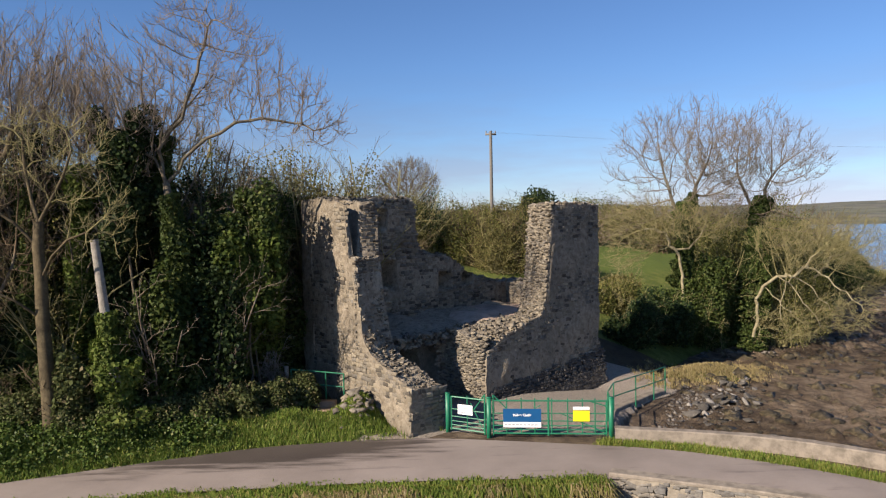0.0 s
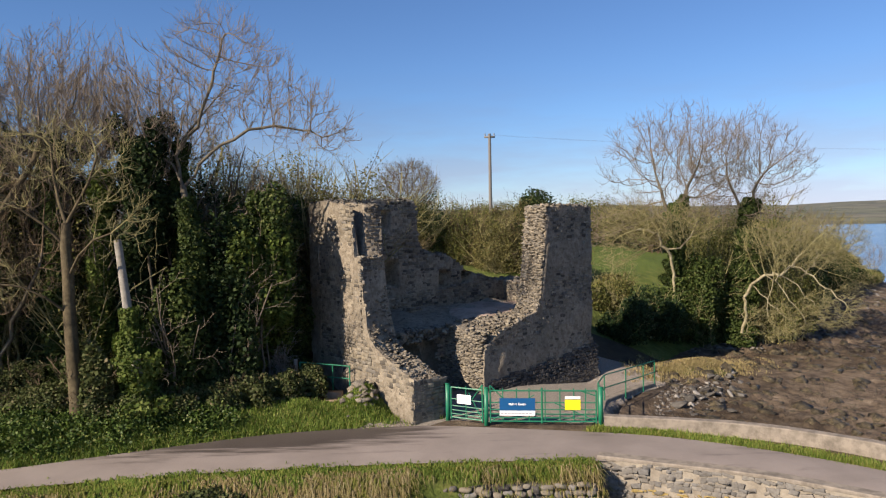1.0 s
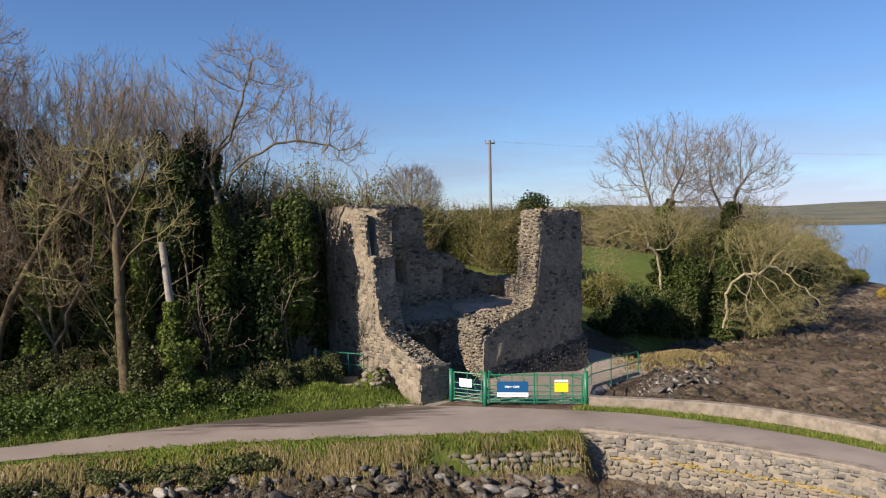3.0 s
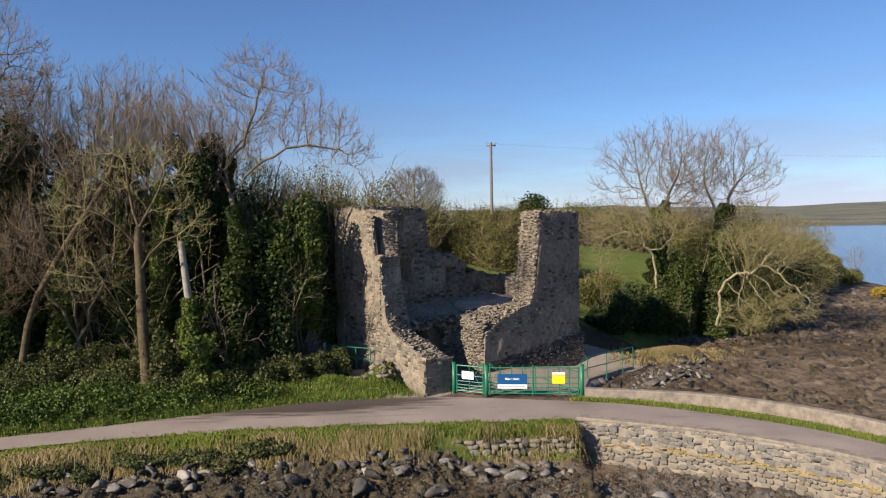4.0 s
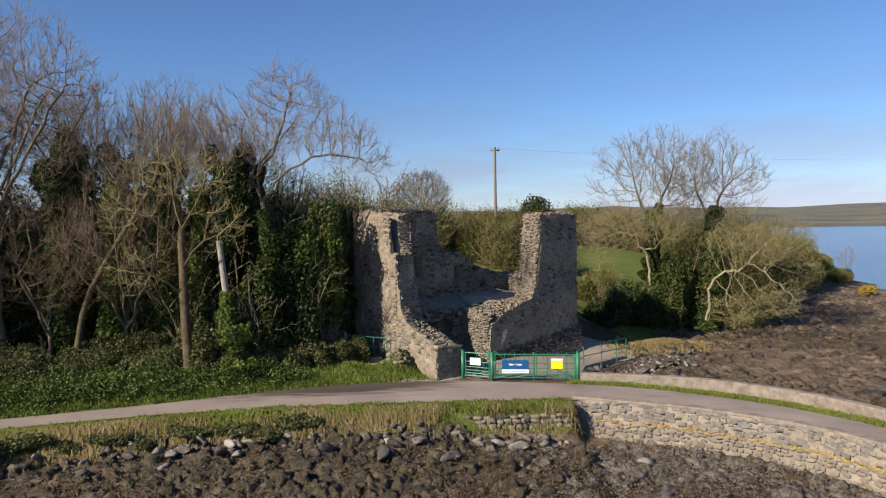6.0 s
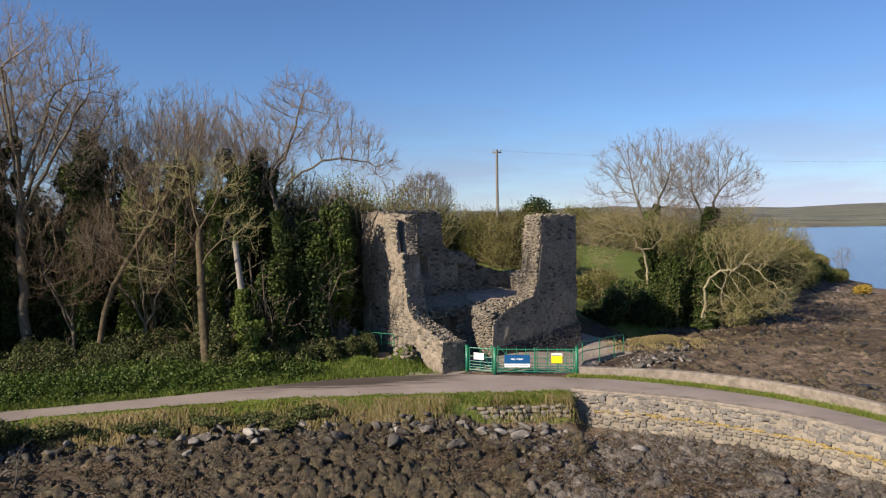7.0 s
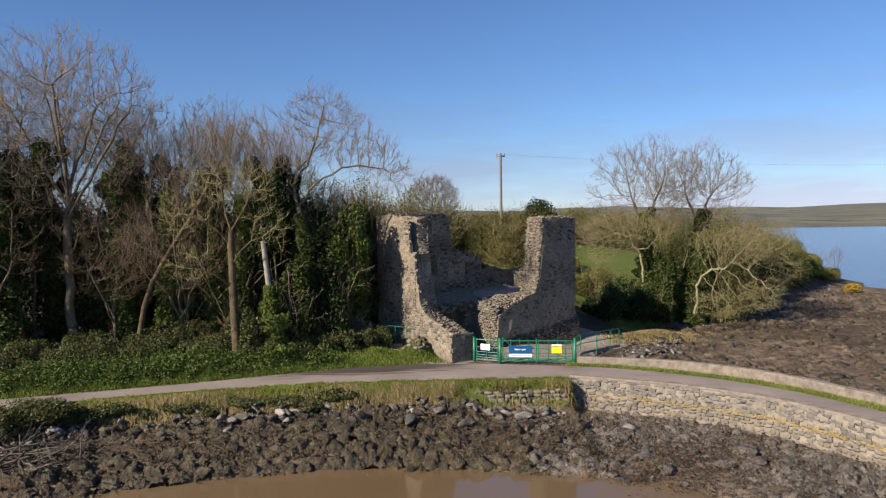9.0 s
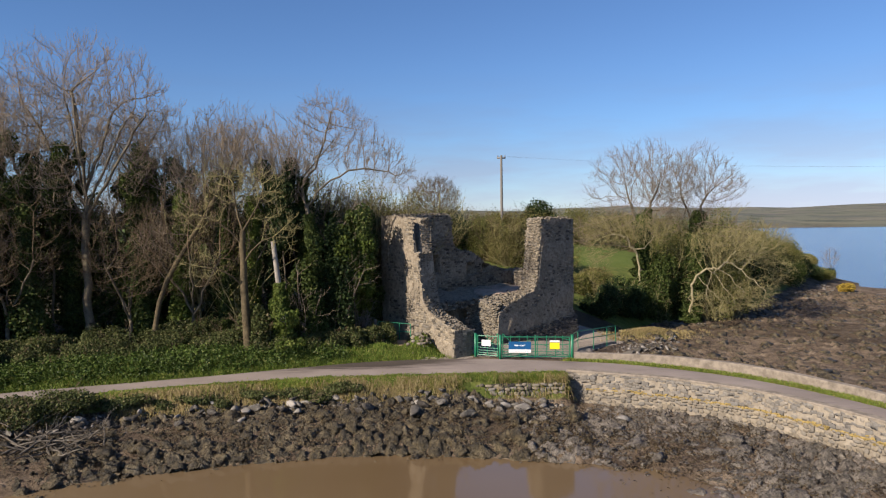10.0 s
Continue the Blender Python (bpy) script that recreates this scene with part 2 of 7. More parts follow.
M_BARK = bark_mat("grey_bark", (0.08, 0.066, 0.048), (0.145, 0.122, 0.086), (0.2, 0.185, 0.105))
M_TWIG = bark_mat("twig_bark", (0.15, 0.12, 0.088), (0.22, 0.178, 0.128), (0.29, 0.24, 0.175), 2.0)
M_TWIGRED = bark_mat("brown_twig_bark", (0.09, 0.063, 0.04), (0.145, 0.108, 0.066), (0.2, 0.16, 0.095), 2.0)
M_LICHEN = bark_mat("lichen_bark", (0.165, 0.145, 0.068), (0.265, 0.236, 0.108), (0.36, 0.325, 0.165), 3.0)
M_PALEBARK = bark_mat("pale_lichen_bark", (0.17, 0.146, 0.083), (0.28, 0.246, 0.148), (0.39, 0.355, 0.235), 4.0)
M_MOSSBARK = bark_mat("mossy_bark", (0.05, 0.04, 0.024), (0.1, 0.08, 0.047), (0.165, 0.135, 0.075), 4.0)
M_PALEWOOD = bark_mat("weathered_wood", (0.18, 0.165, 0.14), (0.27, 0.25, 0.215), (0.35, 0.325, 0.285), 5.0)


def flat(name, colour, rough=0.6, spec=0.4, grain=12.0, wear=0.75):
    def build(nt, b):
        dark = tuple(x * wear for x in colour)
        c = ramp(nt, noise_of(nt, grain, 5, 0.7), ((0.35, dark), (0.6, colour)))
        nt.links.new(c, b.inputs["Base Color"])
        bump(nt, b, noise_of(nt, grain * 3, 4), 0.15, 0.01)
    return mat(name, build, rough, spec)


M_GREENPAINT = flat("green_gate_paint", (0.015, 0.17, 0.085), 0.45, 0.5)
M_SIGNBLUE = flat("blue_sign", (0.008, 0.08, 0.22), 0.35, 0.5, 3, 0.92)
M_SIGNWHITE = flat("white_sign", (0.8, 0.8, 0.8), 0.4, 0.5, 3, 0.95)
M_SIGNYELLOW = flat("yellow_sign", (0.85, 0.72, 0.005), 0.4, 0.5, 3, 0.95)
M_PRINT = flat("grey_print", (0.2, 0.21, 0.24), 0.5, 0.3)
M_CONCRETE = flat("old_concrete", (0.27, 0.232, 0.185), 0.92, 0.2, 3.0, 0.55)
M_POLE = flat("pole_wood", (0.2, 0.185, 0.165), 0.85, 0.2)
M_METAL = flat("dull_metal", (0.2, 0.2, 0.2), 0.5, 0.5)
M_DRIFT = flat("wet_dead_wood", (0.14, 0.123, 0.1), 0.85, 0.2, 5, 0.45)
M_YLICHEN = flat("yellow_lichen", (0.36, 0.27, 0.1), 0.95, 0.1, 6.0, 0.5)


def weed_tones(stops):
    def build(nt, b):
        c = ramp(nt, noise_of(nt, 3.0, 8, 0.78), stops)
        c = mix(nt, step(nt, noise_of(nt, 0.7, 4, 0.6), 0.4, 0.65), c, mix(nt, 1.0, c, (0.72, 0.73, 0.7), "MULTIPLY"))
        nt.links.new(c, b.inputs["Base Color"])
        bump(nt, b, noise_of(nt, 11, 8, 0.8), 1.0, 0.1)
    return build


M_WEED = mat("bladder_wrack", weed_tones(((0.34, (0.01, 0.008, 0.005)), (0.46, (0.042, 0.033, 0.018)), (0.56, (0.115, 0.09, 0.047)), (0.69, (0.23, 0.19, 0.125)))), 0.5, 0.45)
M_SILT = mat("silty_wrack", weed_tones(((0.33, (0.018, 0.015, 0.012)), (0.44, (0.088, 0.076, 0.062)), (0.55, (0.2, 0.174, 0.143)), (0.68, (0.36, 0.32, 0.27)))), 0.5, 0.45)
M_ROCK = stone_mat("shore_rock", ((0, (0.05, 0.045, 0.04)), (0.45, (0.095, 0.088, 0.078)), (0.8, (0.19, 0.178, 0.158)), (1, (0.38, 0.355, 0.32))), False, 0.35, 5.0)
M_ROCKS = stone_mat("shore_rocks", ((0, (0.05, 0.044, 0.04)), (0.5, (0.11, 0.1, 0.088)), (1, (0.24, 0.22, 0.195))), True, 0.3, 5.0)


def build_water(nt, b):
    nt.links.new(ramp(nt, noise_of(nt, 0.05, 4, 0.6), ((0.35, (0.135, 0.092, 0.047)), (0.65, (0.165, 0.118, 0.066)))), b.inputs["Base Color"])
    c = nt.nodes.new("ShaderNodeTexCoord")
    n = node(nt, "ShaderNodeTexNoise", Scale=1.1, Detail=3.0)
    nt.links.new(c.outputs["Object"], n.inputs["Vector"])
    bump(nt, b, n.outputs["Fac"], 0.05, 0.02)


M_POOL = mat("still_muddy_water", build_water, 0.06, 0.5)


def build_lough(nt, b):
    nt.links.new(ramp(nt, noise_of(nt, 0.012, 5, 0.6), ((0.4, (0.03, 0.075, 0.16)), (0.6, (0.05, 0.10, 0.19)))), b.inputs["Base Color"])
    bump(nt, b, noise_of(nt, 0.9, 4, 0.65), 0.55, 0.25)


M_LOUGH = mat("rippled_lough_water", build_lough, 0.16, 0.5)

# ---- geometry helpers ----
rng = np.random.default_rng(7)


def mesh_of(name, verts, faces, material, smooth=False):
    me = bpy.data.meshes.new(name)
    verts = np.asarray(verts, dtype=np.float32)
    if isinstance(faces, np.ndarray):
        k = faces.shape[1]
        me.vertices.add(len(verts))
        me.vertices.foreach_set("co", verts.ravel())
        me.loops.add(faces.size)
        me.loops.foreach_set("vertex_index", faces.ravel().astype(np.int32))
        me.polygons.add(len(faces))
        me.polygons.foreach_set("loop_start", np.arange(0, faces.size, k, dtype=np.int32))
        me.update(calc_edges=True)
    else:
        me.from_pydata([tuple(p) for p in verts.tolist()], [], faces)
    if smooth:
        me.polygons.foreach_set("use_smooth", np.ones(len(me.polygons), dtype=bool))
    me.materials.append(material)
    return me


def part(name, me, parent=None, label="", kind=""):
    ob = new(name, me)
    if parent is not None:
        ob.parent = parent
    return tagged(ob, label, kind=kind)


def empty(name, at=(0, 0, 0), turn=0.0):
    ob = new(name)
    ob.empty_display_size = 0.2
    ob.matrix_basis = pose(*at, 0, 0, turn)
    return ob


def join(chunks):
    """(verts, faces) arrays of one face size, joined."""
    vs, fs, n = [], [], 0
    for a, f in chunks:
        vs.append(a)
        fs.append(f + n)
        n += len(a)
    return np.concatenate(vs), np.concatenate(fs)


BOX_F = np.array([(0, 1, 2, 3), (7, 6, 5, 4), (0, 4, 5, 1), (1, 5, 6, 2), (2, 6, 7, 3), (3, 7, 4, 0)])


def box(x0, y0, z0, x1, y1, z1):
    return np.array([(x0, y0, z0), (x0, y1, z0), (x1, y1, z0), (x1, y0, z0), (x0, y0, z1), (x0, y1, z1), (x1, y1, z1), (x1, y0, z1)], float), BOX_F


def tubes(p0, p1, r0, r1, sides):
    """Open tapered tubes from p0 to p1, each (n, 3)."""
    p0, p1 = np.asarray(p0, float), np.asarray(p1, float)
    d = p1 - p0
    d /= np.maximum(np.linalg.norm(d, axis=1, keepdims=True), 1e-6)
    ref = np.where(np.abs(d[:, 2:3]) > 0.9, [[1.0, 0, 0]], [[0, 0, 1.0]])
    a = np.cross(d, ref)
    a /= np.maximum(np.linalg.norm(a, axis=1, keepdims=True), 1e-6)
    b = np.cross(d, a)
    n = len(p0)
    ang = np.arange(sides) * 2 * np.pi / sides
    ring = a[:, None] * np.cos(ang)[None, :, None] + b[:, None] * np.sin(ang)[None, :, None]
    v0 = p0[:, None] + ring * np.asarray(r0)[:, None, None]
    v1 = p1[:, None] + ring * np.asarray(r1)[:, None, None]
    verts = np.concatenate([v0, v1], axis=1).reshape(-1, 3)
    k = np.arange(sides)
    f = np.stack([k, (k + 1) % sides, (k + 1) % sides + sides, k + sides], axis=1)
    faces = (f[None] + (np.arange(n) * 2 * sides)[:, None, None]).reshape(-1, 4)
    return verts, faces


def rod(p0, p1, r, sides=8):
    """A closed rod."""
    v, f = tubes([p0], [p1], [r], [r], sides)
    return v, [tuple(q) for q in f.tolist()] + [tuple(range(sides))[::-1], tuple(range(sides, 2 * sides))]


def rods(list_of, sides=8):
    vs, fs, n = [], [], 0
    for p0, p1, r in list_of:
        v, f = rod(p0, p1, r, sides)
        vs.append(v)
        fs += [tuple(i + n for i in q) for q in f]
        n += len(v)
    return np.concatenate(vs), fs


def leaves(centres, size, out=None, spread=1.0, shape=0.75):
    """Small folded leaf quads at the given places; out: the way that they tend to face."""
    n = len(centres)
    nrm = rng.normal(size=(n, 3)) * spread
    if out is not None:
        nrm = nrm + out
    nrm /= np.linalg.norm(nrm, axis=1, keepdims=True)
    a = np.cross(nrm, rng.normal(size=(n, 3)))
    a /= np.linalg.norm(a, axis=1, keepdims=True)
    b = np.cross(nrm, a)
    s = size * rng.uniform(0.6, 1.35, (n, 1))
    fold = nrm * s * 0.25
    v = np.stack([centres - a * s, centres - b * s * shape + fold, centres + a * s, centres + b * s * shape + fold], axis=1).reshape(-1, 3)
    return v, np.arange(4 * n).reshape(-1, 4)


def blades(feet, height, lean=0.45, width=0.02):
    """Grass blades: narrow triangles standing at feet."""
    n = len(feet)
    h = height * rng.uniform(0.5, 1.3, n)
    ang = rng.uniform(0, 2 * np.pi, n)
    tip = feet + np.stack([np.cos(ang) * lean * h * rng.uniform(0.1, 1, n), np.sin(ang) * lean * h * rng.uniform(0.1, 1, n), h], axis=1)
    side = np.stack([np.cos(ang + 1.57), np.sin(ang + 1.57), np.zeros(n)], axis=1) * width
    return np.stack([feet - side, feet + side, tip], axis=1).reshape(-1, 3), np.arange(3 * n).reshape(-1, 3)


def hanging(feet, out, length, fall=0.5, width=0.016):
    """Long bent grass blades: they rise a little, then droop along out (n, 2)."""
    n = len(feet)
    ln = (length * rng.uniform(0.5, 1.3, n))[:, None]
    o = out + rng.normal(size=(n, 2)) * 0.5
    o3 = np.column_stack([o, np.zeros(n)])
    mid = feet + o3 * ln * 0.4 + np.column_stack([np.zeros((n, 2)), ln[:, 0] * rng.uniform(0.15, 0.6, n)])
    tip = feet + o3 * ln * 0.85 - np.column_stack([np.zeros((n, 2)), ln[:, 0] * fall * rng.uniform(-0.4, 1.0, n)])
    side = np.column_stack([-o[:, 1], o[:, 0], np.zeros(n)])
    side = side / np.maximum(np.linalg.norm(side, axis=1, keepdims=True), 1e-6) * width
    v = np.stack([feet - side, feet + side, mid + side * 0.8, mid - side * 0.8, tip], axis=1).reshape(-1, 3)
    b = np.arange(n)[:, None] * 5
    return v, np.concatenate([b + [0, 1, 2], b + [0, 2, 3], b + [3, 2, 4]])


def lumps(p, scale, seed=0):
    """Cheap smooth noise in about -1..1 at points (n, 2) or (n, 3)."""
    r = np.random.default_rng(seed)
    s = np.zeros(len(p))
    for i in range(9):
        k = r.normal(size=p.shape[1])
        k /= np.linalg.norm(k)
        s += np.sin(p @ k * scale * (0.6 + 0.22 * i) + r.uniform(0, 6.3)) / (1 + 0.25 * i)
    return s / 3.2


# ---- the lie of the land ----
NEAR = [(-75, -30), (-45, -2), (-30, 7), (-20.0, 12.6), (-16.2, 15.0), (-11.6, 16.6), (-6.6, 17.7), (-1.2, 18.2), (4.0, 18.3), (4.28, 18.8), (7.88, 17.3), (10.9, 15.1), (12.4, 13.0), (13.96, 9.9), (15.3, 5.5), (16.0, 0), (16.2, -12), (15, -40), (10, -90)]
FARWALL = [(5.25, 22.3), (7.8, 21.75), (10.2, 20.85), (12.4, 19.1), (14.1, 16.8), (15.9, 13.0), (17.2, 8.5), (18.0, 2), (18.2, -12), (17, -40), (12, -90)]
ROADFAR = [(-75, -22), (-45, 4), (-30, 11.0), (-21.4, 15.5), (-16.5, 17.3), (-12.3, 18.95), (-10.0, 20.05), (-8.0, 20.9), (-5.6, 21.95), (-0.8, 22.6), (4.6, 21.5), (6.8, 20.95), (9.6, 19.3), (11.8, 17.5), (13.5, 15.3), (15.3, 11.7), (16.6, 6.5), (17.3, 0), (17.4, -12), (16.2, -40), (11, -90)]
ROADNEAR = [(-75, -28), (-45, -0.6), (-30, 8.2), (-20.4, 13.4), (-16.6, 15.7), (-12, 17.25), (-6.8, 18.25), (-1.2, 18.75), (4.2, 18.8), (7.98, 17.75), (11.2, 15.5), (12.75, 13.25), (14.35, 10.1), (15.7, 5.6), (16.4, 0), (16.6, -12), (15.4, -40), (10.4, -90)]
COAST = [(5.4, 22.6), (6.2, 25.6), (7.6, 28.0), (9.6, 30.2), (10.2, 33.5), (13.5, 39.5), (19, 43.0), (27, 51), (36, 64), (45, 76), (51, 84), (52, 100), (62, 140), (100, 240), (180, 420), (250, 640), (300, 900), (300, 4400), (-4500, 4400)]


def inside(p, poly):
    x, y = p[:, 0], p[:, 1]
    r = np.zeros(len(p), bool)
    q = np.array(poly, float)
    for (x0, y0), (x1, y1) in zip(q, np.roll(q, -1, axis=0)):
        if y0 == y1:
            continue
        c = ((y0 > y) != (y1 > y)) & (x < (x1 - x0) * (y - y0) / (y1 - y0) + x0)
        r ^= c
    return r


def dist(p, line):
    best = np.full(len(p), 1e9)
    for a, b in zip(line[:-1], line[1:]):
        a, b = np.array(a, float), np.array(b, float)
        t = np.clip(((p - a) @ (b - a)) / ((b - a) @ (b - a)), 0, 1)
        best = np.minimum(best, np.linalg.norm(p - a - t[:, None] * (b - a), axis=1))
    return best


BASIN = NEAR + [(-75, -90)]
LAND_L = ROADFAR[:10] + [(0.0, 23.4)] + COAST[0:0] + [(5.4, 22.6)] + COAST[1:] + [(-4500, -22)]
LAGOON = FARWALL[::-1] + COAST[:-1] + [(4500, 4400), (4500, -90)]


def land(p):
    """Height of the ground at (n, 2), and the weights of what covers it."""
    p = np.asarray(p, float)
    x, y = p[:, 0], p[:, 1]
    h = np.zeros(len(p))
    w = {k: np.zeros(len(p)) for k in ("grass", "soil", "field", "gravel", "land")}
    n1, n2 = lumps(p, 0.9, 1), lumps(p, 3.1, 2)
    # the tidal basin before the road
    i = inside(p, BASIN)
    d = dist(p, NEAR) + np.where(x < 3.2, 0.26 * n1 + 0.2 * n2, 0)
    d = np.maximum(d, 0)
    left = np.clip((4.6 - x) / 0.5, 0, 1)
    da = d - np.where(d > 3, np.clip((x + 3) / 6, 0, 1) * np.clip((d - 3) / 3, 0, 1) * 1.9, 0)
    a = np.interp(da, [0, 0.4, 1.0, 1.5, 4.0, 5.6, 6.3, 12, 40], [0.08, 0.0, -0.45, -0.72, -1.0, -1.34, -1.84, -2.2, -2.6])
    db = d - np.clip((8 - x) / 4, 0, 1) * np.clip((d - 3) / 3, 0, 1) * 1.9
    b = np.interp(db, [0, 3.0, 5.6, 6.6, 10, 40], [-1.3, -1.36, -1.46, -1.84, -2.1, -2.6])
    a = a + (0.1 * n1 + 0.07 * n2) * np.clip(d / 1.5, 0, 1)
    b = b + (0.07 * n1 + 0.06 * n2)
    a = a - np.clip((x + 0.9) / 1.4, 0, 1) * np.interp(d, [0.35, 0.6, 1.0, 2.0, 4.0], [0, 0.55, 0.5, 0.36, 0.2])
    h = np.where(i, a * left + b * (1 - left), h)
    w["grass"] = np.where(i & (x < 4.2), np.interp(d, [0.5, 1.2], [1, 0]), w["grass"])
    h = np.where(~i & (x > 4.25) & (dist(p, NEAR[9:14]) < 0.34), -1.4, h)   # under the sea wall
    # verge between the road and the bank
    dr = dist(p, ROADNEAR)
    verge = ~i & (d < 3)
    w["grass"] = np.where(verge & (x < 3.9), 1.0, w["grass"])
    # the wooded land and the castle's ground
    i = inside(p, LAND_L)
    dl = dist(p, ROADFAR[:10])
    dc = dist(p, COAST)
    wood = np.interp(dl, [0, 0.3, 1.2, 4, 12, 30, 60], [0.05, 0.2, 0.62, 0.85, 1.5, 3.2, 5.2]) + 0.07 * n1
    hill = np.interp(dc, [0, 1.5, 5, 10, 20, 60, 300], [-0.75, 0.1, 1.6, 3.3, 5.3, 6.3, 8.0]) + 0.15 * n1
    yard = 0.02 - 0.52 * np.clip((x - 3) / 3.5, 0, 1) * np.clip((y - 23.5) / 6.5, 0, 1)
    k = np.clip((-3.4 - x) / 1.6, 0, 1) * np.clip((60 - y) / 20, 0, 1)
    castle = np.clip((35 - y) / 4, 0, 1)
    hh = wood * k + (1 - k) * (yard * castle + hill * (1 - castle))
    h = np.where(i, hh, h)
    # rubble foot at the buttress, path edge by the shore
    g = np.exp(-((x + 2.95) ** 2 / 0.6 + (y - 24.2) ** 2 / 1.1))
    h = h + np.where(i, 1.1 * g, 0)
    w["soil"] = np.where(i & (k > 0.2), 1.0, w["soil"])
    w["grass"] = np.where(i & (k > 0.2) & (dl < 1.6), 1.0, w["grass"])
    w["grass"] = np.where(i & (g > 0.08) & (g < 0.5), 1.0, w["grass"])
    w["gravel"] = np.where(i & (k < 0.2) & (y < 33.5), 1.0, w["gravel"])
    w["soil"] = np.where(i & (y > 33.5) & (k < 0.5), 1.0, w["soil"])
    w["grass"] = np.where(i & (y > 36) & (k < 0.5), 0.8, w["grass"])
    w["field"] = np.where(i & (x > -60), np.clip((y - 45) / 5, 0, 1) * np.clip((dc - 7) / 4, 0, 1), w["field"])
    # the lagoon and its beach
    i = inside(p, LAGOON)
    dw = dist(p, FARWALL)
    e = np.minimum(dw, dc)
    bay = np.interp(e, [0, 1.2, 6, 25, 60, 400], [-0.75, -0.9, -1.12, -1.5, -2.6, -8]) + (0.08 * n1 + 0.05 * n2) * np.clip(e / 2, 0, 1)
    out = np.clip((y - 70) / 10, 0, 1)
    bay = bay * (1 - out) + out * np.interp(e, [0, 2, 6, 30], [-0.8, -1.5, -2.3, -5])
    fore = np.clip((35 - y) / 2, 0, 1) * np.clip((y - 23.2) / 1.5, 0, 1)
    bay = bay * (1 - fore) + fore * np.minimum(np.interp(dc, [0, 2.5, 5, 8], [-0.5, -0.78, -1.0, -1.3]), 0.6) + 0 * e
    bay = np.where((y < 60), np.maximum(bay, -1.55 + 0.06 * n1), bay)
    h = np.where(i, bay, h)
    m = np.exp(-(((x - 12.6) * 0.8 + (y - 34.2) * 0.6) ** 2 / 9 + (-(x - 12.6) * 0.6 + (y - 34.2) * 0.8) ** 2 / 2.2))
    h = h + np.where(i, 0.55 * m, 0)
    w["grass"] = np.where(i & (m > 0.35), 1.0, w["grass"])
    w["gravel"] = np.where(i & (m <= 0.35) & (dc < 5.5) & (y < 40), 0.3, w["gravel"])
    w["gravel"] = np.where(i & (dw < 1.0), 0.4, w["gravel"])
    # the far shore and its hills
    far = np.clip((y + 0.12 * x - 640 + 90 * np.sin(x / 210.0)) / 60, 0, 1)
    rise = np.interp(y, [600, 800, 1500, 2600, 4400], [0, 5, 18, 33, 52]) * (1 + 0.5 * lumps(p, 0.0042, 5) + 0.2 * lumps(p, 0.015, 6)) + 2
    f = (i | (y > 500)) & (far > 0)
    h = np.where(f, h * (1 - far) + rise * far, h)
    w["land"] = np.where(f, (far > 0.05) * 1.0, 0)
    return h, w


def spaced(fine0, fine1, step_, end0, end1):
    mid = np.arange(fine0, fine1 + 1e-6, step_)
    up, dn, s = [fine1], [fine0], step_
    while up[-1] < end1:
        s *= 1.16
        up.append(up[-1] + s)
    s = step_
    while dn[-1] > end0:
        s *= 1.16
        dn.append(dn[-1] - s)
    return np.concatenate([dn[:0:-1], mid, up[1:]])


gx, gy = spaced(-24, 24, 0.2, -4500, 4500), spaced(6, 46, 0.2, -300, 4600)
GX, GY = np.meshgrid(gx, gy)
pts = np.stack([GX.ravel(), GY.ravel()], axis=1)
hs, ws = land(pts)
nx, ny = len(gx), len(gy)
ii = (np.arange(ny - 1)[:, None] * nx + np.arange(nx - 1)[None]).ravel()
ground_me = mesh_of("ground", np.column_stack([pts, hs]), np.stack([ii, ii + 1, ii + nx + 1, ii + nx], axis=1), M_GROUND, True)
for key, val in ws.items():
    ground_me.attributes.new(key, "FLOAT", "POINT").data.foreach_set("value", val.astype(np.float32))
tagged(new("ground", ground_me), "mud, shingle, grass and woodland soil round the inlet", "ground", kind="structure")


def height(x, y):
    return float(land([(x, y)])[0][0])


def heights(p):
    return land(p)[0]


# ---- water ----
wv = [(-75, -90, -1.63), (15.5, -90, -1.63), (15.5, 16, -1.63), (-75, 16, -1.63)]
tagged(new("water", mesh_of("water", wv, [(0, 1, 2, 3)], M_POOL)), "still shallow brown water at the edge of the mud", "water", kind="structure")
wv = [(18, -300, -1.72), (4700, -300, -1.72), (4700, 1400, -1.72), (-1200, 1400, -1.72), (-1200, 400, -1.72), (18, 100, -1.72)]
tagged(new("water", mesh_of("water_lough", wv, [tuple(range(6))], M_LOUGH)), "blue rippled open water of the lough", "water", kind="structure")


# ---- road ----
def resample(line, n):
    q = np.array(line, float)
    # smooth curve through the points
    s = np.concatenate([[0], np.cumsum(np.linalg.norm(np.diff(q, axis=0), axis=1))])
    t = np.linspace(0, s[-1], n)
    out = np.column_stack([np.interp(t, s, q[:, 0]), np.interp(t, s, q[:, 1])])
    for _ in range(3):
        out[1:-1] = (out[:-2] + 2 * out[1:-1] + out[2:]) / 4
    return out


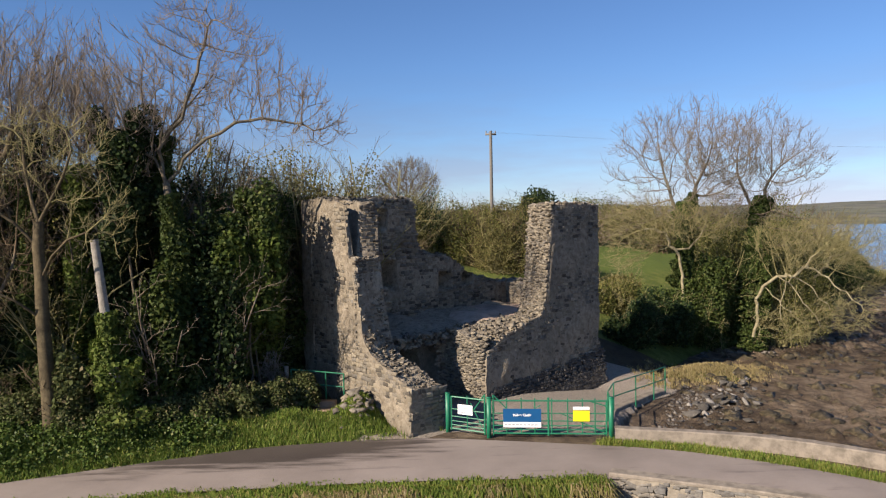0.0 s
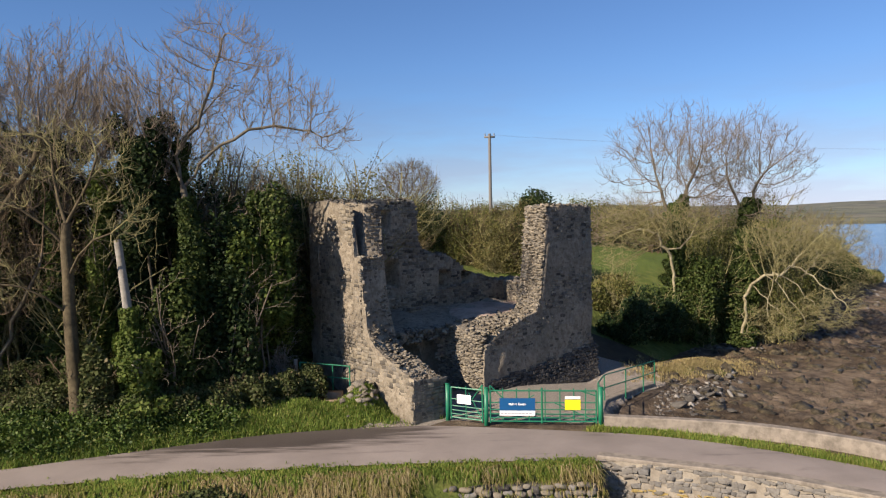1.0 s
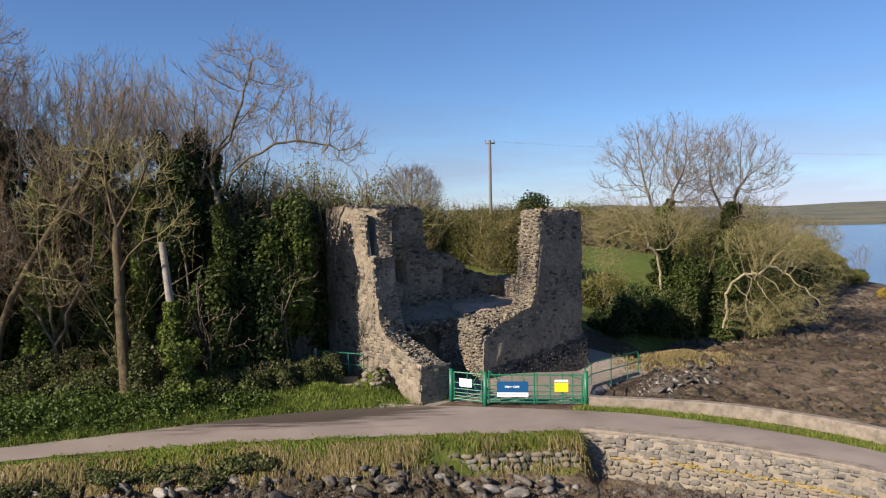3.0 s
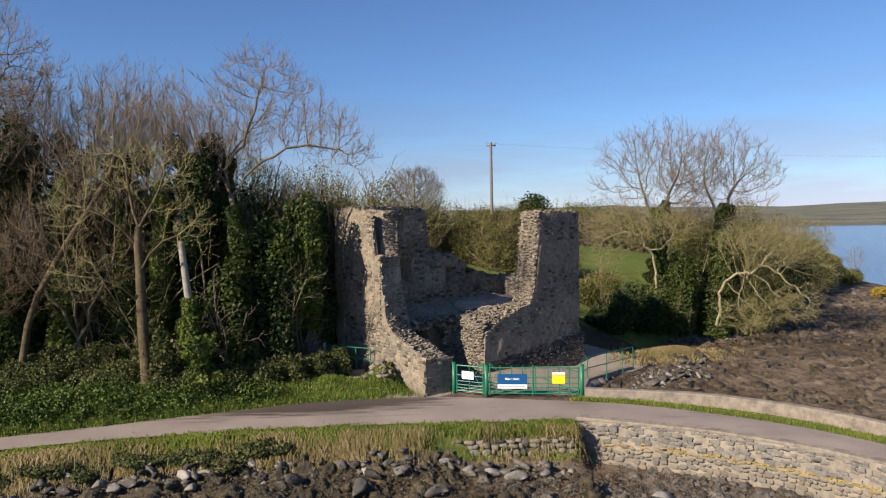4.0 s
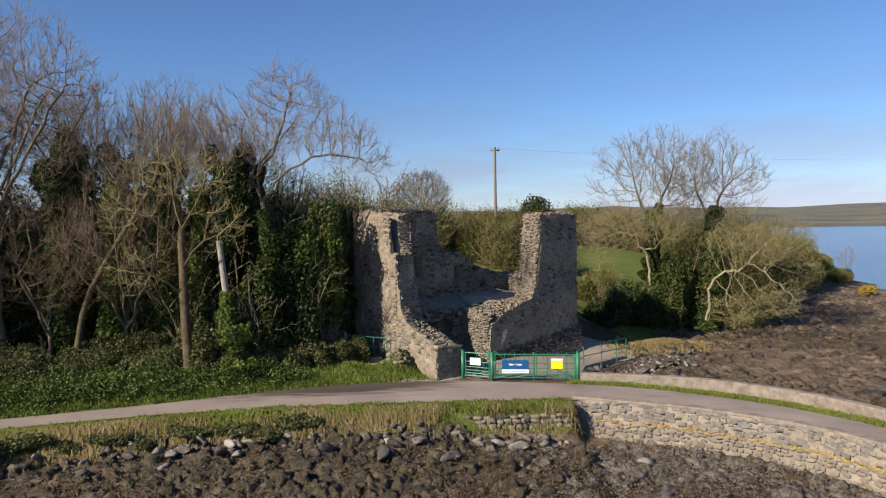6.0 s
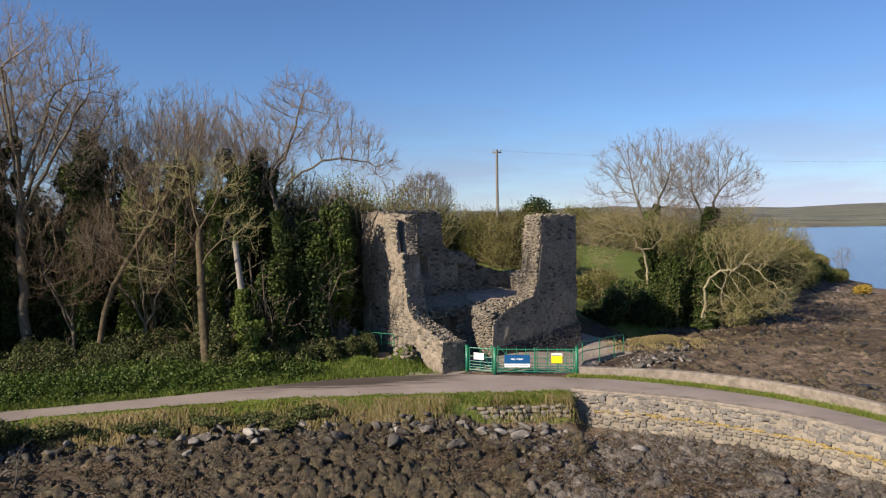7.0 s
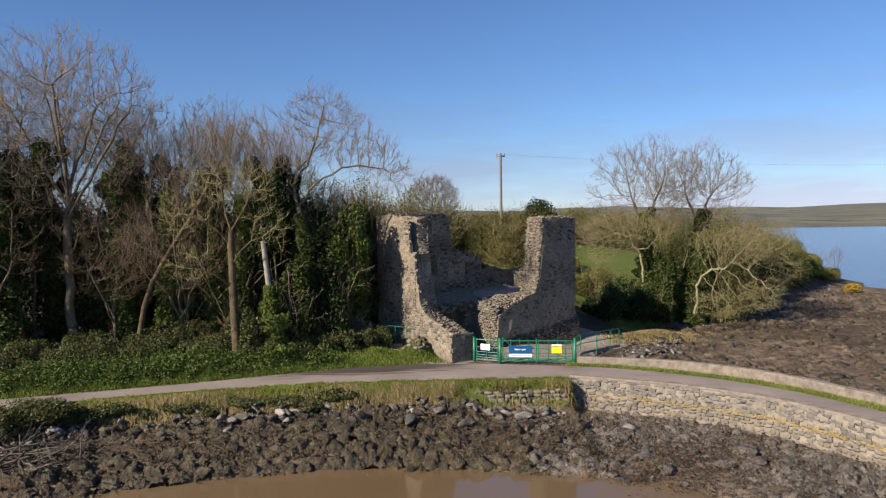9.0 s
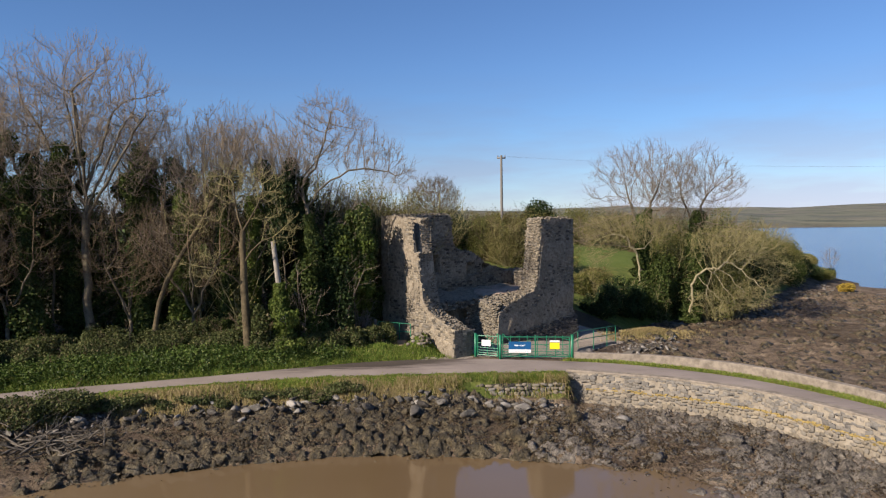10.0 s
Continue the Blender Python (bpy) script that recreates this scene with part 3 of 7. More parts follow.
near, far_ = resample(ROADNEAR, 260), resample(ROADFAR, 260)
cols = 9
rv, damp = [], []
for j in range(260):
    for k in range(cols):
        f = k / (cols - 1)
        q = near[j] * (1 - f) + far_[j] * f
        rv.append((q[0], q[1], 0.085 + 0.03 * math.sin(math.pi * f)))
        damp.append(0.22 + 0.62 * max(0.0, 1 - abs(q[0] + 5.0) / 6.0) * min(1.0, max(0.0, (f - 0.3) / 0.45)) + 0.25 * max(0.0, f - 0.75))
idx = (np.arange(259)[:, None] * cols + np.arange(cols - 1)[None]).ravel()
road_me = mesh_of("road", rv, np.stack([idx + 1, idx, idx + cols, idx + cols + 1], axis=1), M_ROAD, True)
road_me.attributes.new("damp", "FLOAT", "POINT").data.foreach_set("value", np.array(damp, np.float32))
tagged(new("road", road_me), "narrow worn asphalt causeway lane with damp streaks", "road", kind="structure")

# ---- masonry ----
def stone_unit(r):
    """One squarish stone, about 1 x 1 on its face, its back at y 0 and its face at y -1."""
    b = np.array([(-.5, 0, -.5), (.5, 0, -.5), (.5, 0, .5), (-.5, 0, .5)])
    m = b * [1, 0, 1] + [0, -0.62, 0]
    f = b * [0.74, 0, 0.7] + [0, -1, 0]
    v = np.concatenate([b, m, f])
    v[4:] += r.normal(size=(8, 3)) * [0.07, 0.08, 0.07]
    q = [(0, 1, 5, 4), (1, 2, 6, 5), (2, 3, 7, 6), (3, 0, 4, 7), (4, 5, 9, 8), (5, 6, 10, 9), (6, 7, 11, 10), (7, 4, 8, 11), (8, 9, 10, 11)]
    return v, np.array(q)


def field_unit(r):
    """One rounded field stone, laid like stone_unit's."""
    a = np.arange(8) * math.pi / 4 + 0.39 + r.normal(size=8) * 0.1
    k = r.uniform(0.8, 1.1, 8) * 0.5
    ring = np.stack([np.sign(np.cos(a)) * np.abs(np.cos(a)) ** 0.7 * k, np.zeros(8), np.sign(np.sin(a)) * np.abs(np.sin(a)) ** 0.7 * k], axis=1)
    v = np.concatenate([ring, ring * 0.96 + [0, -0.55, 0], ring * 0.7 + [0, -1, 0] + r.normal(size=(8, 3)) * [0, 0.08, 0], [(0, -1.06, 0)]])
    j = np.arange(8)
    n = (j + 1) % 8
    q = np.concatenate([np.stack([j, n, n + 8, j + 8], 1), np.stack([j + 8, n + 8, n + 16, j + 16], 1), [(16, 17, 18, 24), (18, 19, 20, 24), (20, 21, 22, 24), (22, 23, 16, 24)]])
    return v, q[:, ::-1]


FIELD_UNITS = [field_unit(np.random.default_rng(300 + i)) for i in range(14)]
UNITS = [stone_unit(np.random.default_rng(100 + i)) for i in range(14)]


def coursed(r, a0, a1, z0, top, course=(0.09, 0.17), length=(0.13, 0.36), skip=0.05, keep=None):
    """Stones of a rubble face: (a, z, length, height), under the line top(a)."""
    out = []
    zmax = max(top(a) for a in np.linspace(a0, a1, 40))
    z = z0
    while z < zmax:
        hgt = r.uniform(*course)
        a = a0 + r.uniform(-0.15, 0)
        while a < a1:
            ln = r.uniform(*length) * (1.25 if r.random() < 0.12 else 1)
            c = a + ln / 2
            if a0 - 0.02 < c < a1 + 0.02 and z + hgt * 0.6 < top(c) and r.random() > skip and (keep is None or keep(c, z + hgt / 2)):
                out.append((c, z + hgt / 2 + r.normal() * 0.012, ln * 0.96, hgt * r.uniform(0.85, 0.98)))
            a += ln
        z += hgt
    return out


def set_stones(r, spots, origin, along, outward, depth=(0.02, 0.05)):
    """Matrices that set unit stones on a face through origin."""
    o, a, n = Vector(origin), Vector(along).normalized(), Vector(outward).normalized()
    up = Vector((0, 0, 1))
    for c, z, ln, hgt in spots:
        at = o + a * c + up * z - n * 0.02
        m = Matrix((a, -n, up)).transposed().to_4x4()
        m.translation = at
        yield m @ pose(0, 0, 0, r.normal() * 2, r.normal() * 3.5, r.normal() * 2) @ Matrix.Diagonal((ln, r.uniform(*depth), hgt, 1))


def joined_stones(mats, r, units=None):
    ch = []
    for m in mats:
        v, f = (units or UNITS)[r.integers(len(UNITS))]
        mm = np.array(m)
        ch.append((v @ mm[:3, :3].T + mm[:3, 3], f))
    return join(ch)


def wall_core(r, to_world, a0, a1, b0, b1, z0, top, stepa=0.2, stepz=0.22, rough=0.05, holes=()):
    """A thick wall along a, between b0 and b1, its top following top(a, b); holes: (a0, a1, z0, z1, depth) sunk into the face at b0."""
    na, nz, nb = max(3, int((a1 - a0) / stepa)), max(4, int(7.8 / stepz)), max(3, int((b1 - b0) / 0.12))
    A, B = np.linspace(a0, a1, na + 1), np.linspace(b0, b1, nb + 1)
    ch = []

    def sheet(P, n, m, flip):
        i = (np.arange(n - 1)[:, None] * m + np.arange(m - 1)[None]).ravel()
        f = np.stack([i, i + 1, i + m + 1, i + m], axis=1)
        ch.append((P.reshape(-1, 3), f[:, ::-1] if flip else f))

    def grid(aa, bb):
        """Columns of points up to the top, for paired arrays aa, bb."""
        t = np.array([top(a, b) for a, b in zip(aa, bb)])
        z = z0 + (t[:, None] - z0) * np.linspace(0, 1, nz + 1)[None]
        return np.stack([np.repeat(aa[:, None], nz + 1, 1), np.repeat(bb[:, None], nz + 1, 1), z], axis=2)
    g = grid(A, np.full(na + 1, b0))
    for h0, h1, y0, y1, dp in holes:
        k = (g[..., 0] > h0) & (g[..., 0] < h1) & (g[..., 2] > y0) & (g[..., 2] < y1)
        g[..., 1] = np.where(k, b0 + dp, g[..., 1])
    sheet(g, na + 1, nz + 1, True)
    sheet(grid(A, np.full(na + 1, b1)), na + 1, nz + 1, False)
    sheet(grid(np.full(nb + 1, a0), B), nb + 1, nz + 1, False)
    sheet(grid(np.full(nb + 1, a1), B), nb + 1, nz + 1, True)
    AA, BB = np.meshgrid(A, B, indexing="ij")
    T = np.array([top(a, b) for a, b in zip(AA.ravel(), BB.ravel())]).reshape(AA.shape)
    sheet(np.stack([AA, BB, T], axis=2), na + 1, nb + 1, True)
    v, f = join(ch)
    for c in range(3):
        v[:, c] += rough * lumps(v, 4.3, 20 + c) + rough * 0.6 * lumps(v, 11.0, 40 + c)
    v = to_world(v)
    return v, f


# the castle's own axes: p along its seaward face, q into it
CB, CU, CV = np.array([1.57, 27.16]), np.array([0.763, 0.647]), np.array([-0.647, 0.763])


def c2w(v):
    v = np.asarray(v, float)
    return np.column_stack([CB[0] + CU[0] * v[:, 0] + CV[0] * v[:, 1], CB[1] + CU[1] * v[:, 0] + CV[1] * v[:, 1], v[:, 2]])


def cpt(p, q, z=0.0):
    return tuple(c2w([(p, q, z)])[0])


U3, V3 = (CU[0], CU[1], 0), (CV[0], CV[1], 0)
NU3, NV3 = (-CU[0], -CU[1], 0), (-CV[0], -CV[1], 0)
cr = np.random.default_rng(31)
castle = tagged(empty("castle_ruin", cpt(0, 0, 0)), "ruined grey rubble-stone tower house with broken walls", "castle")
castle_inv = castle.matrix_basis.inverted()


def castle_part(name, vf, material, label="", kind="", smooth=False):
    v, f = vf
    ob = part(name, mesh_of(name, v - np.array(cpt(0, 0, 0)), f, material, smooth), castle, label, kind)
    return ob


def ragged(f, amount, seed):
    r = np.random.default_rng(seed)
    k = r.uniform(0, 6.3, 5)

    def g(a, b=0.0):
        s = sum(math.sin(a * w + b * w * 0.7 + q) for w, q in zip((2.7, 5.1, 8.3, 13.7, 21.0), k)) / 3
        return f(a, b) + amount * s
    return g


# top lines
FLANK = ([-1.6, -0.76, 0.3, 0.67, 1.05, 1.36, 1.43, 1.92, 1.95, 3.0, 3.7, 5.2], [1.5, 1.86, 2.16, 2.42, 3.15, 4.25, 5.6, 5.66, 7.55, 7.68, 7.8, 7.7])
left_top = ragged(lambda q, b: float(np.interp(q, *FLANK)), 0.04, 1)
back_top = ragged(lambda p, b: float(np.interp(p, [-4.85, -3, 0.05, 0.2, 0.45, 1.8, 2.5, 3.1, 4.2, 5.26, 6.84], [7.75, 7.8, 7.85, 6.0, 5.55, 5.35, 5.0, 4.5, 4.2, 3.98, 4.0])), 0.06, 2)
def front_base(p, q):
    f0 = float(np.interp(p - (0.36 * q if p > 2.6 else 0), [-0.3, 0.0, 0.18, 0.92, 2.2, 3.1, 3.4, 3.62, 3.84, 6.84], [1.6, 1.75, 1.8, 2.45, 2.76, 2.95, 3.7, 5.4, 7.48, 7.5]))
    if p < 2.6:   # the broken vault springing lies higher within
        f0 += max(0.0, 2.72 - f0) * min(1.0, max(0.0, q / 1.35))
    return f0


front_top = ragged(front_base, 0.05, 3)
plain_left = left_top


def left_top(q, b=0.0):   # with the open chase in the upper wall, its broken end running slantwise
    if 1.93 < q < 3.5 and -4.72 < b < -4.24:
        return 5.68
    back = 0.36 * min(1.0, max(0.0, (b + 4.85) / 1.3)) if b < -1 and q < 1.95 else 0.0
    return plain_left(q - back if q - back < 1.9 else q, b)


side_top = ragged(lambda q, b: float(np.interp(q, [1.4, 2.2, 5.0], [5.2, 3.9, 3.95])), 0.06, 4)
lo = -0.6
castle_part("wall", wall_core(cr, lambda v: c2w(np.column_stack([v[:, 1], v[:, 0], v[:, 2]])), -1.57, 4.4, -4.85, -3.5, lo, left_top, 0.085), M_MORTAR, "stepped broken flank wall", smooth=True)
castle_part("wall", wall_core(cr, c2w, -4.85, 6.84, 4.35, 5.15, lo, back_top, 0.1, 0.11, holes=[(-2.0, -1.38, 6.6, 7.4, 0.74), (-1.7, -0.98, 4.2, 5.25, 0.74), (1.35, 2.05, 3.9, 4.62, 0.74), (2.75, 3.35, 4.02, 4.5, 0.6), (-0.75, -0.5, 5.6, 5.95, 0.4)]), M_MORTAR, "inner rear wall with recesses", smooth=True)
def sheared(v):   # the broken end slants outward towards the vault
    v = np.array(v, float)
    v[:, 0] -= 0.42 * np.clip(v[:, 1] / 1.9, 0, 1) * np.clip((0.8 - v[:, 0]) / 0.9, 0, 1)
    return c2w(v)


castle_part("wall", wall_core(cr, sheared, -0.05, 6.84, 0.0, 1.9, lo, front_top), M_MORTAR, "tall broken corner wall in shade", smooth=True)
castle_part("wall", wall_core(cr, lambda v: c2w(np.column_stack([v[:, 1], v[:, 0], v[:, 2]])), 1.45, 4.4, 5.5, 6.84, lo, side_top), M_MORTAR, "low side wall", smooth=True)

# the vaulted ground floor with its broken arch
def vault():
    n = 110
    P = np.linspace(-3.5, 5.55, n)
    Z = np.linspace(lo, 2.55, 20)
    ch = []

    def front(p):
        return 1.95 + 0.16 * math.sin(p * 2.1) + 0.1 * math.sin(p * 5.3)
    g = np.zeros((n, 20, 3))
    for i, p in enumerate(P):
        for j, z in enumerate(Z):
            e = abs(p + 1.8)
            door = e < 0.5 and z < 1.45 + 0.55 * math.sqrt(max(0.0, 1 - (e / 0.5) ** 2))
            hood = e < 1.25 and z < 1.5 + 0.75 * math.sqrt(max(0.0, 1 - (e / 1.25) ** 2))
            deep = 2.45 if door else 0.7 if hood else 0.0
            g[i, j] = (p, front(p) + deep - (0.22 if z > 2.2 and p < -0.5 else 0), z + (0.07 * math.sin(p * 3.3) if j == 19 else 0))
    i = (np.arange(n - 1)[:, None] * 20 + np.arange(19)[None]).ravel()
    ch.append((g.reshape(-1, 3), np.stack([i, i + 20, i + 21, i + 1], axis=1)))
    Q = np.linspace(0, 1, 14)
    t = np.zeros((n, 14, 3))
    for a, p in enumerate(P):
        f0 = g[a, 19]
        for b, s in enumerate(Q):
            z = f0[2] + 0.5 * min(1, s * 1.3) ** 0.8 + (0.06 * math.sin(p * 2.3 + s * 5) - (0.12 if p < 0.5 else 0.02) * math.sin(s * 3.1)) * min(1, s * 6)
            t[a, b] = (p, f0[1] + (4.45 - f0[1]) * s, z)
    i = (np.arange(n - 1)[:, None] * 14 + np.arange(13)[None]).ravel()
    ch.append((t.reshape(-1, 3), np.stack([i, i + 14, i + 15, i + 1], axis=1)))
    v, f = join(ch)
    for c in range(3):
        v[:, c] += 0.07 * lumps(v, 4.3, 60 + c)
    return c2w(v), f


castle_part("vault", vault(), M_MORTAR, "broken barrel vault with a dark opening", smooth=True)

# floor of trodden earth upon the vault
def soil_floor():
    P, Q = np.meshgrid(np.linspace(0.6, 5.5, 26), np.linspace(1.55, 4.4, 18), indexing="ij")
    z = 3.03 + 0.03 * np.sin(P * 2) + 0.02 * np.sin(Q * 3) - 0.4 * np.clip(1.6 - P, 0, 1) - 0.3 * np.clip(2.2 - Q, 0, 1)
    i = (np.arange(25)[:, None] * 18 + np.arange(17)[None]).ravel()
    return c2w(np.stack([P, Q, z], axis=2).reshape(-1, 3)), np.stack([i, i + 18, i + 19, i + 1], axis=1)


M_EARTH = flat("trodden_earth", (0.42, 0.32, 0.245), 0.95, 0.1, 2.5, 0.6)
castle_part("earth_floor", soil_floor(), M_EARTH, "bare trodden earth floor", smooth=True)

# stone facings: the rest joined, the buttress near the gate stone by stone
def face(spots, o, along, outward, depth=(0.02, 0.05)):
    return list(set_stones(cr, spots, o, along, outward, depth))


lt, bt, ft, st = (lambda a: left_top(a, 0.0)), (lambda a: back_top(a, 0.0)), (lambda a: front_top(a, 0.0)), (lambda a: side_top(a, 0.0))
singles = face(coursed(cr, -1.5, 0.9, 0.0, lt, skip=0.1), cpt(-4.85, 0), V3, NU3, (0.018, 0.036))
singles += face(coursed(cr, -4.8, -3.5, 0.0, lambda a: 1.5), cpt(0, -1.57), U3, NV3, (0.025, 0.06))
far_stones = singles[300:]
singles = singles[:300]
far_stones += face(coursed(cr, 0.9, 4.6, 0.2, lt, skip=0.14), cpt(-4.85, 0), V3, NU3, (0.012, 0.032))
slant = Vector((1.3, 0.36)).normalized()
slant_u = tuple(CU * slant.x + CV * slant.y) + (0,)
slant_n = (slant_u[1], -slant_u[0], 0)
far_stones += face(coursed(cr, 0.0, 1.3, 2.6, lambda a: 5.58, (0.07, 0.13), (0.12, 0.32), 0.03), cpt(-4.85, 1.42), slant_u, slant_n, (0.03, 0.06))
far_stones += face(coursed(cr, -4.2, -3.55, 5.7, lambda a: 7.55, (0.08, 0.15), (0.12, 0.28), 0.03), cpt(0, 1.95), U3, NV3, (0.03, 0.06))
hole = lambda a, z: not ((-2.05 < a < -1.3 and 6.55 < z < 7.45) or (-1.75 < a < -0.95 and 4.15 < z < 5.3) or (1.3 < a < 2.1 and 3.85 < z < 4.65) or (2.7 < a < 3.4 and 4.0 < z < 4.52))
far_stones += face(coursed(cr, -3.4, 5.4, 3.0, bt, skip=0.25, keep=hole), cpt(0, 4.35), U3, NV3, (0.03, 0.07))
far_stones += face(coursed(cr, 1.5, 4.7, 3.0, st, skip=0.2), cpt(5.5, 0), V3, NU3, (0.03, 0.07))
far_stones += face(coursed(cr, -0.9, 0.2, 0.0, lambda a: 2.5, skip=0.1), cpt(0, 1.85), U3, NV3, (0.025, 0.06))
# outer corner face: mostly flush below the tower, coarser at its foot
far_stones += face(coursed(cr, 0.05, 6.8, 0.7, ft, (0.08, 0.16), (0.12, 0.32), 0.25), cpt(0, 0), U3, NV3, (0.016, 0.03))
castle_part("stonework", joined_stones(far_stones, cr), M_STONES, kind="stuff")
# battered plinth of dark stones
def plinth_h(a):
    return 0.42 + 0.11 * a
ch = []
pl = face(coursed(cr, 0.1, 7.1, -1.0, plinth_h, (0.07, 0.14), (0.09, 0.26), 0.12), (0, 0, 0), (1, 0, 0), (0, -1, 0), (0.04, 0.08))
v, f = joined_stones(pl, cr)
v[:, 1] *= 0.4
v[:, 1] -= np.clip((plinth_h(v[:, 0]) - v[:, 2]), 0, 2) * 0.12 + 0.03
castle_part("plinth", (c2w(v), f), M_DARKSTONES, "dark battered stone foot", "stuff")
a = np.linspace(0.05, 7.15, 40)
pv = np.concatenate([np.stack([a, np.full(40, -0.24), np.full(40, -1.2)], 1), np.stack([a, np.full(40, 0.05), plinth_h(a) + 0.05], 1), np.stack([a, np.full(40, 1.0), plinth_h(a) - 0.4], 1)])
pf = np.concatenate([np.stack([np.arange(39), np.arange(39) + 1, np.arange(39) + 41, np.arange(39) + 40], 1) + o for o in (0, 40)])
castle_part("plinth", (c2w(pv), pf), M_DARKSTONES)


# broken ends and wall tops: loose, tilted rubble
def rubble(n, place, size, seed, tilt=0.4, spin=None):
    r = np.random.default_rng(seed)
    ch = []
    for _ in range(n):
        at = place(r)
        v, f = UNITS[r.integers(len(UNITS))]
        v = (v + [0, 0.5, 0]) * [r.uniform(*size), r.uniform(*size) * 0.8, r.uniform(*size) * 0.38]
        m = np.array(Euler((r.normal() * tilt, r.normal() * tilt, spin + r.normal() * tilt if spin is not None else r.uniform(0, 6.3))).to_matrix())
        ch.append((v @ m.T + at, f))
    return join(ch)


def on_wall(top, axis, a0, a1, b0, b1):
    def place(r):
        a, b = r.uniform(a0, a1), r.uniform(b0, b1)
        z = top(a, b) + r.uniform(-0.06, 0.04)
        return np.array(cpt(a, b, z) if axis == "p" else cpt(b, a, z))
    return place


castle_part("rubble_top", rubble(900, on_wall(left_top, "q", -1.5, 4.35, -4.78, -3.56), (0.08, 0.19), 1, 0.2), M_STONES, "loose stones along the broken top", "stuff")
castle_part("rubble_top", rubble(560, on_wall(back_top, "p", -4.8, 6.8, 4.4, 5.1), (0.1, 0.25), 2), M_STONES, kind="stuff")
castle_part("rubble_top", rubble(1000, on_wall(front_top, "p", 0.0, 6.8, 0.05, 1.85), (0.1, 0.25), 3), M_STONES, kind="stuff")
castle_part("rubble_top", rubble(80, on_wall(side_top, "q", 1.5, 4.7, 5.55, 6.8), (0.1, 0.25), 4), M_STONES, kind="stuff")


def sheer(r):   # the steep broken end of the corner wall
    z, q = r.uniform(3.0, 7.5), r.uniform(0.05, 1.85)
    p = float(np.interp(z, [3.0, 3.7, 5.4, 7.5], [3.1, 3.38, 3.6, 3.82])) + 0.36 * q
    return np.array(cpt(p, q, z))


castle_part("broken_end", rubble(800, sheer, (0.1, 0.24), 5, 0.12, 0.7), M_STONES, "sunlit broken masonry edge", "stuff")


def low_end(r):
    z, q = r.uniform(0, 2.5), r.uniform(0.05, 1.85)
    return np.array(cpt(-0.07 - 0.42 * q / 1.9 + r.uniform(0.0, 0.05) + max(0, z - 1.75 - 0.5 * q) * 0.4, q, z))


castle_part("broken_end", rubble(900, low_end, (0.1, 0.22), 6, 0.1, 0.7), M_STONES, kind="stuff")


def vault_edge(r):
    p = r.uniform(-3.4, 0.8)
    s = r.uniform(0, 1)
    return np.array(cpt(p, 1.85 + 0.16 * math.sin(p * 2.1) + r.uniform(-0.25, 0.35), 2.1 + 0.5 * s))


castle_part("broken_vault_edge", rubble(520, vault_edge, (0.1, 0.25), 7), M_STONES, kind="stuff")
stone_mes = [mesh_of("stone", u_[0], u_[1], M_STONE) for u_ in UNITS]
for k, m in enumerate(singles):
    ob = new("stone", stone_mes[k % len(stone_mes)])
    ob.parent = castle
    ob.matrix_parent_inverse = castle_inv
    ob.matrix_basis = m

# ---- sea wall of the causeway ----
def offset(line, d):
    q = np.array(line, float)
    t = np.gradient(q, axis=0)
    t /= np.linalg.norm(t, axis=1, keepdims=True)
    return q + np.column_stack([-t[:, 1], t[:, 0]]) * d


def along(line, s):
    q = np.array(line, float)
    c = np.concatenate([[0], np.cumsum(np.linalg.norm(np.diff(q, axis=0), axis=1))])
    s = min(max(s, 0.06), c[-1] - 0.06)
    p = np.array([np.interp(s, c, q[:, 0]), np.interp(s, c, q[:, 1])])
    e = np.array([np.interp(s + 0.05, c, q[:, 0]), np.interp(s + 0.05, c, q[:, 1])]) - np.array([np.interp(s - 0.05, c, q[:, 0]), np.interp(s - 0.05, c, q[:, 1])])
    return p, e / np.linalg.norm(e), c[-1]


def band_wall(line, thick, z0, top, seed, batter=0.12):
    """A wall that follows a line; thickness to its left hand; batter outward at the foot."""
    n = len(line)
    inner = offset(line, thick)
    foot = offset(line, -batter)
    sec = [np.column_stack([foot, np.full(n, z0)]), np.column_stack([np.array(line) * 0.5 + foot * 0.5, np.full(n, (z0 + top) / 2)]), np.column_stack([line, np.full(n, top - 0.03)]), np.column_stack([offset(line, 0.03), np.full(n, top)]),
           np.column_stack([offset(line, thick - 0.03), np.full(n, top)]), np.column_stack([inner, np.full(n, top - 0.03)]), np.column_stack([inner, np.full(n, z0)])]
    v = np.stack(sec, axis=1)
    m = len(sec)
    i = (np.arange(n - 1)[:, None] * m + np.arange(m - 1)[None]).ravel()
    v = v.reshape(-1, 3)
    v = v + 0.02 * np.stack([lumps(v, 3.0, seed + c) for c in range(3)], axis=1)
    f = [tuple(q) for q in np.stack([i, i + m, i + m + 1, i + 1], axis=1).tolist()] + [tuple(range(m)), tuple(range(n * m - m, n * m))[::-1]]
    return v, f


sea_line = resample(NEAR[9:], 160)
sea = tagged(empty("sea_wall", (4.28, 18.8, 0)), "pale rubble-stone sea wall with a yellow lichen line", "wall", kind="structure")
inv = sea.matrix_basis.inverted()
sv, sf = band_wall(sea_line, 0.38, -1.9, 0.17, 70)
part("wall_core", mesh_of("wall_core", sv - np.array((4.28, 18.8, 0)), sf, M_SEAMORTAR), sea)
sr = np.random.default_rng(41)


